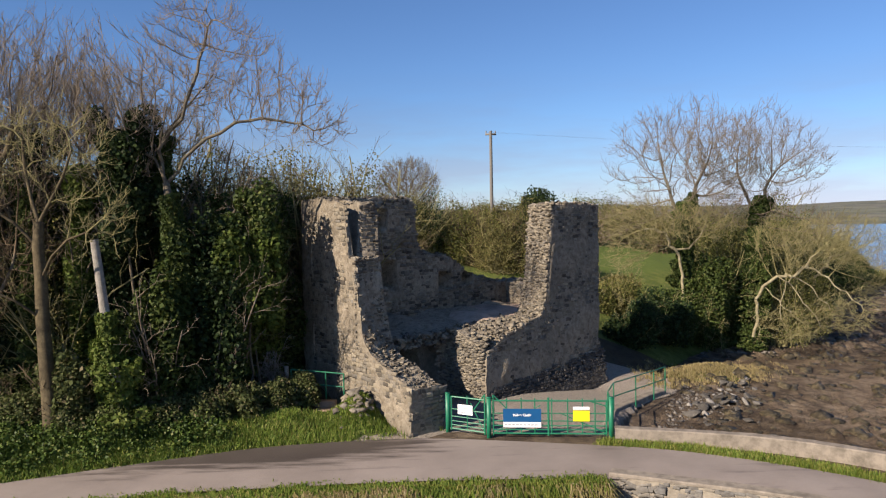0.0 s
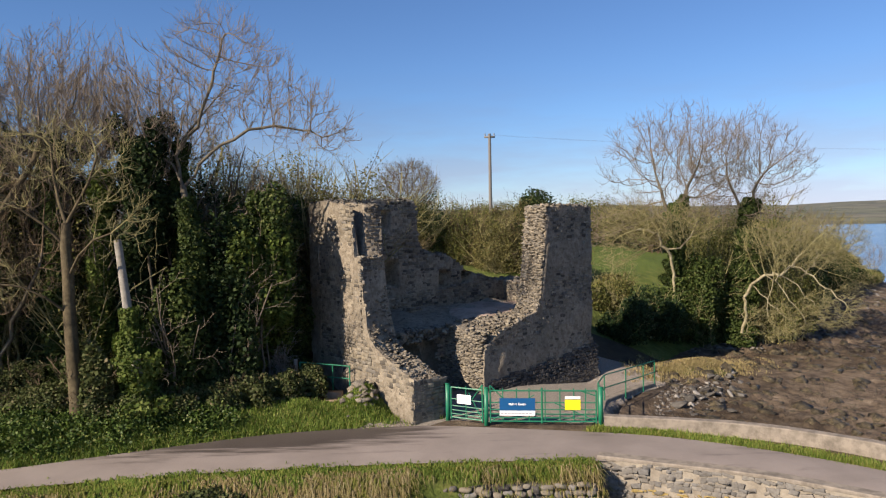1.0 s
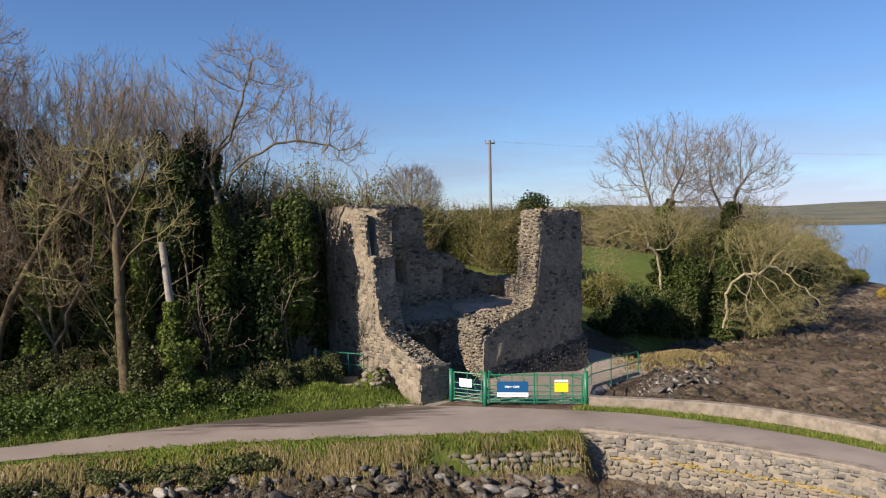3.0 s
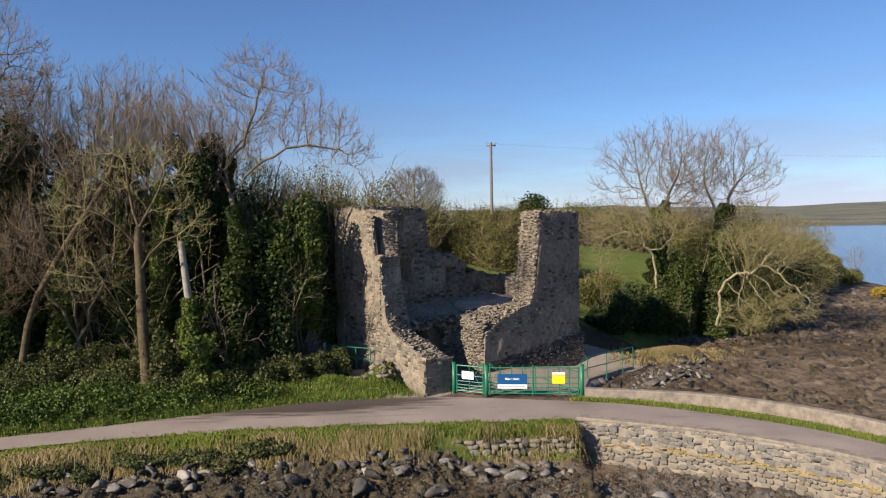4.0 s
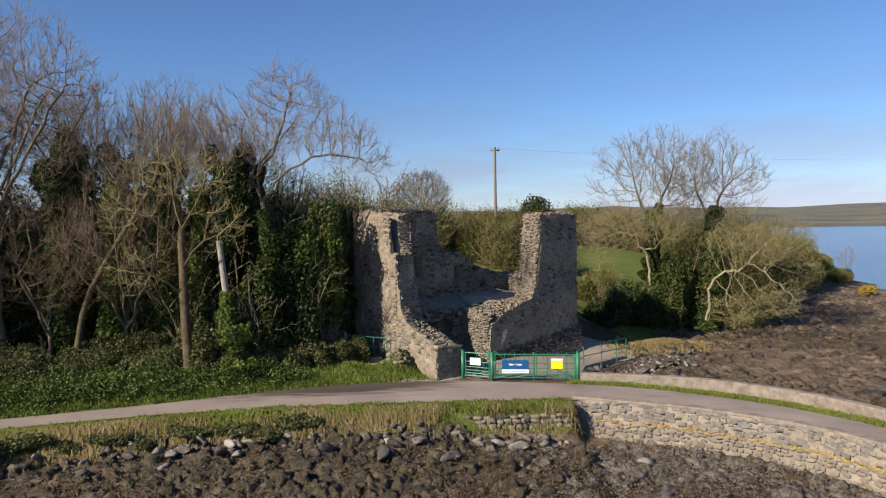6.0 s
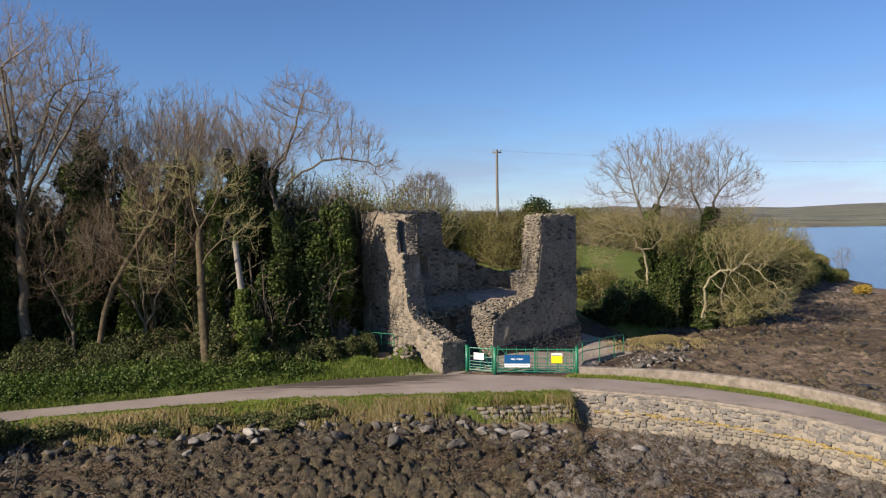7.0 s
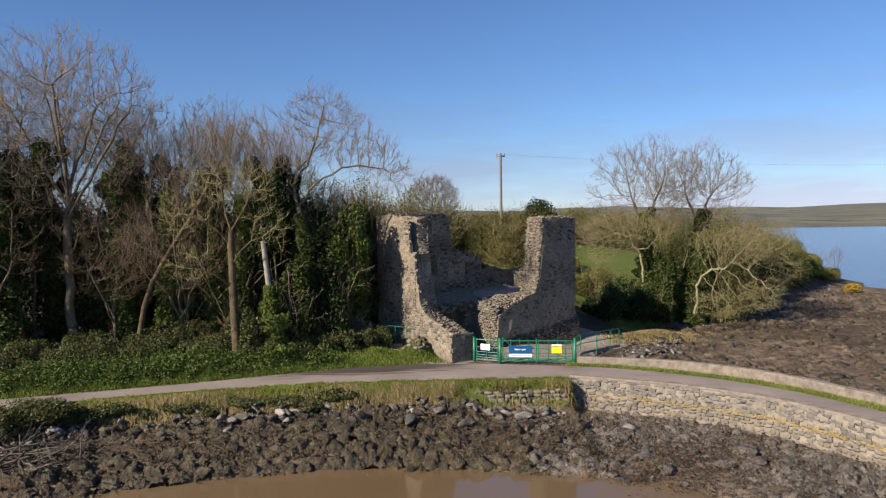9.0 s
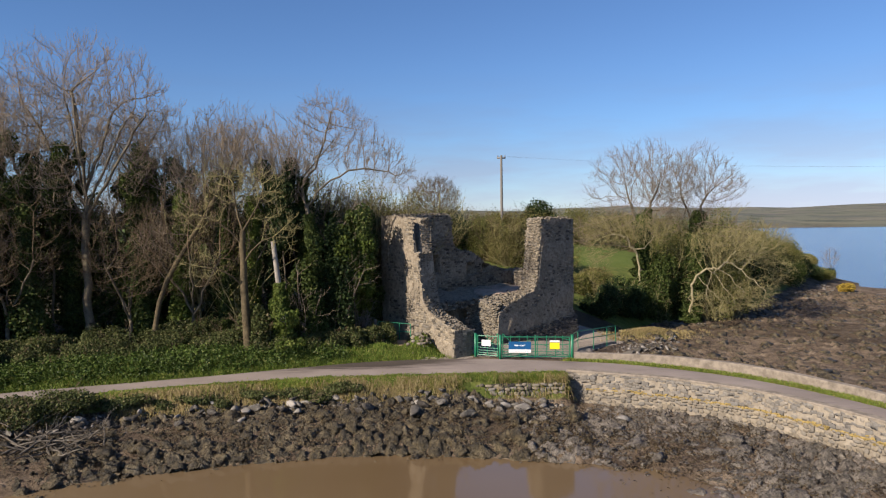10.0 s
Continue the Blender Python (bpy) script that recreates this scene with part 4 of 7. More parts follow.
def curve_stones(r, line, s0, s1, z0, z1, course, length, out, depth, gaps=0.1, turn=7):
    z = z0
    while z < z1:
        hgt = min(r.uniform(*course), z1 - z + 0.02)
        s = s0 + r.uniform(0, 0.2)
        while s < s1:
            ln = r.uniform(*length)
            p, e, _ = along(line, s + ln / 2)
            n = np.array([e[1], -e[0]])
            lean = 0.12 * (0.17 - z) / 2.0
            at = p + n * (lean + out)
            m = Matrix(((e[0], e[1], 0), (-n[0], -n[1], 0), (0, 0, 1))).transposed().to_4x4()
            m.translation = (at[0], at[1], min(z + hgt / 2 + r.normal() * 0.03, 0.06))
            if r.random() > gaps:
                yield m @ pose(0, 0, 0, r.normal() * 2, r.normal() * turn, r.normal() * 2) @ Matrix.Diagonal((ln * r.uniform(0.9, 1.08), r.uniform(*depth), hgt * r.uniform(0.85, 1.2), 1)), z
            s += ln
        z += hgt


ss = list(curve_stones(sr, sea_line, 0.0, 17.5, -0.6, 0.1, (0.08, 0.17), (0.12, 0.34), 0.012, (0.004, 0.014), 0.3, 10))
low = list(curve_stones(sr, sea_line, 0.0, 17.5, -1.6, -0.66, (0.11, 0.2), (0.13, 0.34), 0.05, (0.012, 0.032), 0.08, 9))
sea_mes = [mesh_of("stone", u_[0], u_[1], M_SEASTONE) for u_ in FIELD_UNITS]
for k, m in enumerate([m for m, z in low][:300]):
    ob = new("stone", sea_mes[k % len(sea_mes)])
    ob.parent, ob.matrix_parent_inverse, ob.matrix_basis = sea, inv, m
v, f = joined_stones([m for m, z in ss], sr)
part("stonework", mesh_of("stonework", v - np.array((4.28, 18.8, 0)), f, M_GREYSTONES), sea, "grey stones flush in pale mortar", "stuff")
cv, cf = band_wall(offset(sea_line, -0.015), 0.42, 0.11, 0.2, 77, 0.0)
part("coping", mesh_of("coping", cv - np.array((4.28, 18.8, 0)), cf, M_CONCRETE), sea, "worn pinkish coping")
rest = [m for m, z in low][300:] + [m for m, z in curve_stones(sr, sea_line, 17.5, 30, -1.6, 0.12, (0.16, 0.28), (0.3, 0.6), 0.0, (0.04, 0.09))]
v, f = joined_stones(rest, sr, FIELD_UNITS)
part("stonework", mesh_of("stonework", v - np.array((4.28, 18.8, 0)), f, M_SEASTONES), sea, kind="stuff")
# lichen line at the high-water ledge
lv, lf = [], []
for k in range(340):
    s = 17.5 - 16.5 * sr.uniform(0, 1) ** 1.35
    p, e, _ = along(sea_line, s)
    n = np.array([e[1], -e[0]])
    L, H = sr.uniform(0.05, 0.26), sr.uniform(0.005, 0.02) * (0.6 + 0.06 * s)
    z = -0.645 + sr.normal() * 0.045
    o = p + n * (0.055 + 0.05)
    a, b_ = o - e * L / 2, o + e * L / 2
    a2, b2 = a - n * 0.06, b_ - n * 0.06
    i = len(lv)
    lv += [(a[0], a[1], z - H), (b_[0], b_[1], z - H), (b_[0], b_[1], z + H), (a[0], a[1], z + H), (a2[0], a2[1], z + H + 0.02), (b2[0], b2[1], z + H + 0.02)]
    lf += [(i, i + 1, i + 2, i + 3), (i + 3, i + 2, i + 5, i + 4)]
part("lichen", mesh_of("lichen", np.array(lv) - np.array((4.28, 18.8, 0)), lf, M_YLICHEN), sea, "yellow lichen on the ledge", "stuff")

# low concrete wall on the lagoon side
low_line = resample(FARWALL, 150)[::-1]
low_wall = tagged(empty("low_wall", (5.25, 22.3, 0)), "low weathered concrete wall beside the road", "wall", kind="structure")
lv, lf = band_wall(low_line, 0.36, -1.6, 0.44, 90)
part("wall_core", mesh_of("wall_core", lv - np.array((5.25, 22.3, 0)), lf, M_CONCRETE), low_wall)


# ---- gates and rails ----
def iron(name, rods_, parent, label=""):
    v, f = rods(rods_)
    return part(name, mesh_of(name, v, f, M_GREENPAINT), parent, label)


def board(name, a, b, z0, z1, thick, out, material, parent, label=""):
    """A flat board from a to b on the plan, pushed out by the vector out."""
    a, b, out = np.array(a, float), np.array(b, float), np.array(out, float)
    e = (b - a) / np.linalg.norm(b - a)
    n = np.array([e[1], -e[0]])
    c = []
    for z in (z0, z1):
        for q in (a + out, b + out, b + out + n * thick, a + out + n * thick):
            c.append((q[0], q[1], z))
    f = [(0, 1, 2, 3), (7, 6, 5, 4), (0, 4, 5, 1), (1, 5, 6, 2), (2, 6, 7, 3), (3, 7, 4, 0)]
    return part(name, mesh_of(name, c, f, material), parent, label)


P1, P2, P3 = np.array([0.06, 23.38]), np.array([1.36, 22.68]), np.array([5.16, 22.36])
Z0 = 0.07


def post(at, h, w=0.07):
    ob = tagged(empty("gate_post", (at[0], at[1], 0)), "square green-painted steel gate post", "post", "gate posts")
    v, f = box(-w, -w, -0.3, w, w, h)
    part("shaft", mesh_of("shaft", v, f, M_GREENPAINT), ob)
    v, f = box(-w - 0.012, -w - 0.012, h, w + 0.012, w + 0.012, h + 0.02)
    part("cap", mesh_of("cap", v, f, M_GREENPAINT), ob)
    return ob


for at, h in ((P1, 1.28), (P2, 1.28), (P3, 1.3)):
    post(at, h)


def field_gate(a, b, label, divisions, peak):
    g = tagged(empty("metal_gate"), label, "gate", "green gates")
    a, b = np.array(a, float), np.array(b, float)
    e = (b - a) / np.linalg.norm(b - a)
    a, b = a + e * 0.14, b - e * 0.14
    at = lambda f, z: (*(a + (b - a) * f), Z0 + z)
    bars = [0.08, 0.2, 0.33, 0.48, 0.72, 1.12]
    for f in (0, 1):
        top = 1.3 if f == peak else 1.14
        iron("stile", [(at(f, 0.02), at(f, top), 0.028)], g)
    for z in bars:
        iron("rail", [(at(0, z), at(1, z), 0.026 if z > 1 or z < 0.1 else 0.018)], g)
    for f in divisions:
        iron("upright", [(at(f, 0.06), at(f, 1.2), 0.02)], g)
    s = 1 if peak == 0 else -1
    iron("brace", [(at(peak, 1.3), at(peak + s * 0.16 * (2.2 if len(divisions) < 2 else 1), 0.72), 0.02)], g)
    iron("brace", [(at(peak, 0.08), at(peak + s * 0.42, 0.98), 0.016)], g)
    return g, at


g1, at1 = field_gate(P1, P2, "narrow green tubular steel pedestrian gate, closed", [0.48], 1)
g2, at2 = field_gate(P2, P3, "wide green tubular steel field gate, closed", [0.12, 0.25, 0.37, 0.52, 0.66, 0.79, 0.9], 0)
iron("upright", [(at2(0.49, 0.02), at2(0.49, 1.22), 0.035)], g2)
iron("brace", [(at2(1, 0.95), at2(0.85, 1.12), 0.02), (at2(1, 0.1), at2(0.6, 0.72), 0.016)], g2)


def gate_xy(a, b, f):
    a, b = np.array(a), np.array(b)
    return a + (b - a) * f


n2 = (P3 - P2) / np.linalg.norm(P3 - P2)
n2 = np.array([n2[1], -n2[0]])
n1 = (P2 - P1) / np.linalg.norm(P2 - P1)
n1 = np.array([n1[1], -n1[0]])
blue = tagged(empty("castle_sign"), "blue sign board with white strip on the gate", "sign")
a, b = gate_xy(P2, P3, 0.118), gate_xy(P2, P3, 0.43)
blue_panel = board("panel", a, b, 0.53, 0.95, 0.02, n2 * 0.05, M_SIGNBLUE, blue, "deep blue panel")
white_strip = board("strip", a, b, 0.36, 0.53, 0.02, n2 * 0.05, M_SIGNWHITE, blue, "white strip")
txt = bpy.data.curves.new("lettering", "FONT")
txt.body, txt.size, txt.align_x, txt.align_y, txt.extrude, txt.offset = "Mahee Castle", 0.105, "CENTER", "CENTER", 0.003, 0.004
txt.materials.append(M_SIGNWHITE)
lt_ob = new("lettering", txt)
lt_ob.parent = blue_panel
c = (a + b) / 2 + n2 * 0.074
lt_ob.matrix_basis = Matrix(((-n2[1], 0, n2[0], c[0]), (n2[0], 0, n2[1], c[1]), (0, 1, 0, 0.75), (0, 0, 0, 1)))
for k in range(9):
    f = 0.13 + 0.031 * k
    board("print_line", gate_xy(P2, P3, f), gate_xy(P2, P3, f + 0.022), 0.43, 0.455, 0.004, n2 * 0.071, M_PRINT, white_strip)
yel = tagged(empty("warning_notice"), "yellow notice with white header on the gate", "sign")
a, b = gate_xy(P2, P3, 0.69), gate_xy(P2, P3, 0.825)
board("panel", a, b, 0.56, 0.9, 0.012, n2 * 0.05, M_SIGNYELLOW, yel, "bright yellow panel")
board("header", a, b, 0.93, 1.02, 0.012, n2 * 0.05, M_SIGNWHITE, yel, "white header strip")
whi = tagged(empty("notice_board"), "small plain white notice on the narrow gate", "sign")
a, b = gate_xy(P1, P2, 0.27), gate_xy(P1, P2, 0.63)
white_panel = board("panel", a, b, 0.66, 0.98, 0.012, n1 * 0.05, M_SIGNWHITE, whi)
for k in range(3):
    board("print_line", gate_xy(P1, P2, 0.31), gate_xy(P1, P2, 0.59 - 0.05 * k), 0.86 - 0.07 * k, 0.875 - 0.07 * k, 0.003, n1 * 0.063, M_PRINT, white_panel)


def handrail(points, zs, label, h=1.0):
    r_ = tagged(empty("handrail"), label, "railing", "green handrails")
    for (x, y), z in zip(points, zs):
        iron("post", [((x, y, z - 0.3), (x, y, z + h), 0.025)], r_)
    for k in range(len(points) - 1):
        for hh in (h, h * 0.5):
            iron("rail", [((*points[k], zs[k] + hh), (*points[k + 1], zs[k + 1] + hh), 0.024)], r_)
    return r_


PATH_EDGE = [(5.3, 22.7), (6.25, 26.2), (7.3, 27.6), (8.3, 28.9), (9.2, 29.9)]
handrail([(5.28, 22.75), (5.5, 24.3), (6.1, 26.0), (7.3, 27.5), (8.4, 28.9), (9.15, 29.85)], [0.05, 0.02, -0.08, -0.18, -0.28, -0.34], "green tubular handrail along the shore path", 1.0)
# kerb slab of the shore path
edge_line = resample(PATH_EDGE, 40)
kv, kf = band_wall(edge_line, 0.35, -1.6, np.interp(np.arange(40), [0, 15, 39], [0.06, -0.06, -0.32]), 95)
tagged(new("path_edge", mesh_of("path_edge", kv, kf, M_CONCRETE)), "rough stone edge of the shore path", "kerb", kind="structure")
# left side: wooden post, rail and steps to the castle's flank
wp = tagged(empty("wooden_post", (-5.65, 25.5, 0.72)), "weathered wooden gate post among the brambles", "post")
v, f = rod((0, 0, -0.5), (0.02, 0, 1.12), 0.075, 10)
part("shaft", mesh_of("shaft", v, f, M_PALEWOOD), wp)
handrail([(-5.5, 25.6), (-4.9, 25.55), (-4.25, 25.5), (-3.6, 25.42)], [0.75, 0.7, 0.65, 0.6], "green tubular handrail beside the flank steps", 0.95)
M_STEPWOOD = flat("step_boards", (0.3, 0.22, 0.15), 0.9, 0.2, 5)
steps = tagged(empty("steps"), "worn brown steps beside the castle flank", "steps")
for k in range(3):
    v, f = box(-4.75 + 0.04 * k, 24.9 - 0.38 * k, -0.2, -3.85 + 0.04 * k, 25.35 - 0.38 * k, 0.66 - 0.17 * k)
    part("tread", mesh_of("tread", v, f, M_STEPWOOD), steps)

# ---- telegraph pole ----
pole = tagged(empty("telegraph_pole", (4.1, 60, 4.5)), "tall wooden telegraph pole with a crossarm", "pole")
v, f = tubes([(0, 0, -1)], [(0, 0, 9.7)], [0.17], [0.12], 10)
part("shaft", mesh_of("shaft", v, f, M_POLE), pole)
v, f = box(-0.45, -0.06, 9.35, 0.45, 0.06, 9.5)
crossarm = part("crossarm", mesh_of("crossarm", v, f, M_POLE), pole)
for dx in (-0.38, 0.38, 0.0):
    v, f = rod((dx, 0, 9.5), (dx, 0, 9.72), 0.045)
    part("insulator", mesh_of("insulator", v, f, M_METAL), crossarm)
wire = tagged(empty("overhead_wire", (4.1, 60, 14)), "thin overhead wire from the pole", "wire")
for q in (-0.38, 0.38):
    w0 = [np.array([q + 70 * t, 20 * t, 0.1 - 1.6 * 4 * t * (1 - t) * 0.5]) for t in np.linspace(0, 1, 20)]
    v, f = tubes(w0[:-1], w0[1:], np.full(19, 0.0035), np.full(19, 0.0035), 4)
    part("strand", mesh_of("strand", v, f, M_METAL), wire)

# ---- trees ----
def grow(r, p, d, length, rad, level, spec, segs, depth_max):
    """Grows one branch and its children; segs collects (p0, p1, r0, r1, level)."""
    n = spec["steps"][level]
    step_ = length / n
    kids = spec["kids"][level] if level < depth_max else 0
    nodes = [(p, d, rad)]
    taper = spec["taper"][level]
    for k in range(n):
        d = d + r.normal(size=3) * spec["wander"][level] + np.array([0, 0, 1.0]) * spec["up"][level] + spec["wind"] * level
        d = d / np.linalg.norm(d)
        p1 = p + d * step_
        r1 = rad * (1 - taper / n)
        segs.append((p, p1, rad, r1, level))
        p, rad = p1, r1
        nodes.append((p, d, rad))
    for c in range(kids):
        t = spec["from"][level] + (1 - spec["from"][level]) * (c + r.uniform(0.2, 0.9)) / kids
        i = min(n - 1, int(t * n))
        f = t * n - i
        q = nodes[i][0] * (1 - f) + nodes[i + 1][0] * f
        base = nodes[i][1]
        side = np.cross(base, r.normal(size=3))
        side /= np.linalg.norm(side)
        ang = radians(spec["angle"][level]) * r.uniform(0.65, 1.3)
        nd = base * math.cos(ang) + side * math.sin(ang)
        ln = length * spec["ratio"][level] * r.uniform(0.65, 1.15) * (1.1 - 0.5 * t)
        grow(r, q, nd, ln, max(nodes[i][2] * spec["thin"][level], 0.0075), level + 1, spec, segs, depth_max)


ASH = dict(steps=[7, 6, 5, 4, 2], kids=[10, 10, 9, 9, 0], taper=[0.92, 0.9, 0.85, 0.7, 0.4], wander=[0.06, 0.11, 0.13, 0.15, 0.18], up=[0.05, 0.07, 0.06, 0.05, 0.04], wind=np.array([0.0, 0, 0]),
           **{"from": [0.3, 0.25, 0.15, 0.1, 0]}, angle=[40, 40, 40, 40, 35], ratio=[0.68, 0.5, 0.5, 0.5, 0.4], thin=[0.5, 0.5, 0.5, 0.6, 0.6])


def spec_with(**kw):
    s = dict(ASH)
    s.update(kw)
    return s


def segs_mesh(name, segs, levels, material):
    ch = []
    for lv in levels:
        s = [q for q in segs if q[4] == lv]
        if not s:
            continue
        p0, p1 = np.array([q[0] for q in s]), np.array([q[1] for q in s])
        d = p1 - p0
        p1 = p1 + d * (0.06 if lv < 2 else 0.0)
        ch.append(tubes(p0, p1, np.array([q[2] for q in s]), np.array([q[3] for q in s]), (8, 6, 4, 3, 3)[lv]))
    v, f = join(ch)
    return mesh_of(name, v, f, material, smooth=levels[0] < 2)


def ivy_mesh(segs, r, top, per_m, thick, size=0.075, levels=(0,), material=None):
    c, o = [], []
    for p0, p1, r0, r1, lv in segs:
        if lv not in levels or p0[2] > top or np.hypot(p0[0], p0[1]) > 1.6:
            continue
        ln = np.linalg.norm(p1 - p0)
        n = int(ln * per_m)
        t = r.uniform(0, 1, (n, 1))
        d = (p1 - p0) / ln
        rad = r.normal(size=(n, 3))
        rad -= (rad @ d)[:, None] * d
        rad /= np.linalg.norm(rad, axis=1, keepdims=True)
        q = p0 + (p1 - p0) * t
        bulge = thick * (0.22 + 1.05 * np.abs(lumps(q + rad * 0.35 + r.uniform(0, 9), 1.9, 9)))[:, None] * (1 - 0.55 * np.clip(q[:, 2:3] / top, 0, 1))
        c.append(q + rad * (min(r0, 0.25) + bulge * np.sqrt(r.uniform(0.1, 1, (n, 1)))))
        o.append(rad)
    v, f = leaves(np.concatenate(c), size, np.concatenate(o) * 1.2 + [0, 0, 0.4])
    return mesh_of("ivy", v, f, material or M_IVY)


def at_ground(x, y, dz=-0.15):
    return (x, y, height(x, y) + dz)


bare = "bare grey-brown winter tree with fine twigs"


def dome(r, n, z0, z1, radius, low=0.35):
    """Points in a crown that widens from low * radius at z0 and rounds off at z1."""
    out = []
    while len(out) < n:
        q = r.uniform(-1, 1, 3)
        t = (q[2] + 1) / 2
        w = (low + (1 - low) * min(1, t / 0.5)) * math.sqrt(max(0, 1 - max(0, (t - 0.5) / 0.5) ** 2))
        if math.hypot(q[0], q[1]) < w:
            out.append((q[0] * radius, q[1] * radius, z0 + (z1 - z0) * t))
    return np.array(out)


def ball(r, n, centre, radii):
    q = r.normal(size=(n, 3))
    q /= np.linalg.norm(q, axis=1, keepdims=True)
    return np.array(centre) + q * np.cbrt(r.uniform(0, 1, (n, 1))) * np.array(radii)


def clumped(r, n, z0, z1, radius, low=0.35, clumps_=13, size=0.34):
    """Points in uneven clumps that together fill a crown like dome's."""
    cs = dome(r, clumps_, z0 + (z1 - z0) * 0.06, z1 - (z1 - z0) * 0.1, radius * 0.82, low)
    out = [ball(r, n // clumps_, c, np.array([1, 1, 1.25]) * radius * size * r.uniform(0.7, 1.25)) for c in cs]
    return np.concatenate(out + [dome(r, n // 5, z0, z1, radius, low)])


def colonize(r, goals, stems, step_=0.32, reach=3.2, kill=0.5, rounds=130):
    """Branches that grow towards goals from the given stems; returns nodes and parents."""
    nodes, parent = [], []
    for line in stems:
        prev = line[0]
        for q in line[1]:
            nodes.append(np.array(q, float))
            parent.append(prev)
            prev = len(nodes) - 1
    goals = goals.copy()
    P = np.array(nodes)
    D = np.linalg.norm(goals[:, None] - P[None], axis=2)
    near_i, near_d = D.argmin(1), D.min(1)
    for _ in range(rounds):
        live = near_d < (reach if _ > 12 else 9.0)
        if not live.any():
            break
        ids = np.unique(near_i[live])
        w = goals[live] - P[near_i[live]]
        w /= np.linalg.norm(w, axis=1, keepdims=True)
        acc = np.zeros((len(P), 3))
        np.add.at(acc, near_i[live], w)
        d = acc[ids] + r.normal(size=(len(ids), 3)) * 0.18 + [0, 0, 0.05]
        d /= np.linalg.norm(d, axis=1, keepdims=True)
        fresh = P[ids] + d * step_
        base = len(P)
        P = np.concatenate([P, fresh])
        parent += ids.tolist()
        dd = np.linalg.norm(goals[:, None] - fresh[None], axis=2)
        k = dd.min(1)
        better = k < near_d
        near_i = np.where(better, base + dd.argmin(1), near_i)
        near_d = np.where(better, k, near_d)
        keep = near_d > kill
        goals, near_i, near_d = goals[keep], near_i[keep], near_d[keep]
        if len(goals) == 0 or len(P) > 6000:
            break
    return P, np.array(parent)


def tree_of(r, goals, stems, tip=0.0095, power=2.0, twigs=2, twig_len=0.6, droop=0.12, most=0.3, girth=0.0, **kw):
    """Segments of a tree: limbs by the pipe rule, and sprays of twigs at their thin ends."""
    P, par = colonize(r, goals, stems, **kw)
    n = len(P)
    kids = np.zeros(n, int)
    acc = np.zeros(n)
    for i in range(n - 1, -1, -1):
        rad = max(tip, acc[i] ** (1 / power))
        if par[i] >= 0:
            acc[par[i]] += rad ** power
            kids[par[i]] += 1
    rad = np.minimum(np.maximum(tip, acc ** (1 / power)), most)
    first = len(stems[0][1])
    rad[:first] = np.maximum(rad[:first], np.linspace(girth, girth * 0.6, first))
    segs = []
    for i in range(n):
        if par[i] >= 0:
            a = rad[par[i]] if kids[par[i]] == 1 or rad[par[i]] < rad[i] * 1.6 else rad[i] * 1.3
            lv = 0 if rad[i] > 0.1 else 1 if rad[i] > 0.04 else 2
            if i < sum(len(q[1]) for q in stems):
                lv = min(lv, 1)
            segs.append((P[par[i]], P[i], a, rad[i], lv))
    thin = np.where((rad < 0.021) & (par >= 0))[0]
    base = np.repeat(thin, twigs)
    d = P[base] - P[par[base]]
    d /= np.maximum(np.linalg.norm(d, axis=1, keepdims=True), 1e-6)
    out = P[base] - P[0]
    out /= np.linalg.norm(out, axis=1, keepdims=True)
    for lv_len, lv in ((twig_len, 3), (twig_len * 0.62, 4)):
        m = len(base)
        d1 = d * 0.8 + out[:m] * 0.45 + r.normal(size=(m, 3)) * 0.42 + [0, 0, droop]
        d1 /= np.linalg.norm(d1, axis=1, keepdims=True)
        ln = lv_len * r.uniform(0.45, 1.2, (m, 1))
        start = P[base] if lv == 3 else start2
        mid = start + d1 * ln * 0.5
        d2 = d1 + r.normal(size=(m, 3)) * 0.22 + [0, 0, droop]
        d2 /= np.linalg.norm(d2, axis=1, keepdims=True)
        end = mid + d2 * ln * 0.5
        t0 = 0.0075 if lv == 3 else 0.006
        segs += [(p, q, t0, t0 * 0.85, lv) for p, q in zip(start, mid)] + [(p, q, t0 * 0.85, t0 * 0.55, lv) for p, q in zip(mid, end)]
        if lv == 3:
            start2 = np.concatenate([mid, mid, end])
            d = np.concatenate([d1, d1, d2])
            out = np.concatenate([out, out, out])
            base = np.concatenate([base, base, base])
    return segs


def finish_tree(segs, r, label, at, turn=0.0, group="", bark=None, twig=None, ivy=0.0, ivy_n=700, ivy_thick=0.5, ivy_levels=(0,), ivy_mat=None):
    t = tagged(empty("tree", at, turn), label, "tree", group)
    trunk = part("trunk", segs_mesh("trunk", segs, (0, 1), bark or M_BARK), t)
    part("crown", segs_mesh("crown", segs, (2, 3, 4), twig or M_TWIG), t, "bare branching twigs")
    if ivy:
        part("ivy", ivy_mesh(segs, r, ivy, ivy_n, ivy_thick, levels=ivy_levels, material=ivy_mat), trunk, "glossy green ivy")
    return t


def stem(h, lean=(0, 0), n=8, wob=0.07, r=None, z0=0.0, x0=0.0, y0=0.0):
    return [(x0 + lean[0] * z + r.normal() * wob * (k > 0), y0 + lean[1] * z + r.normal() * wob * (k > 0), z0 + z) for k, z in enumerate(np.linspace(0, h, n))]


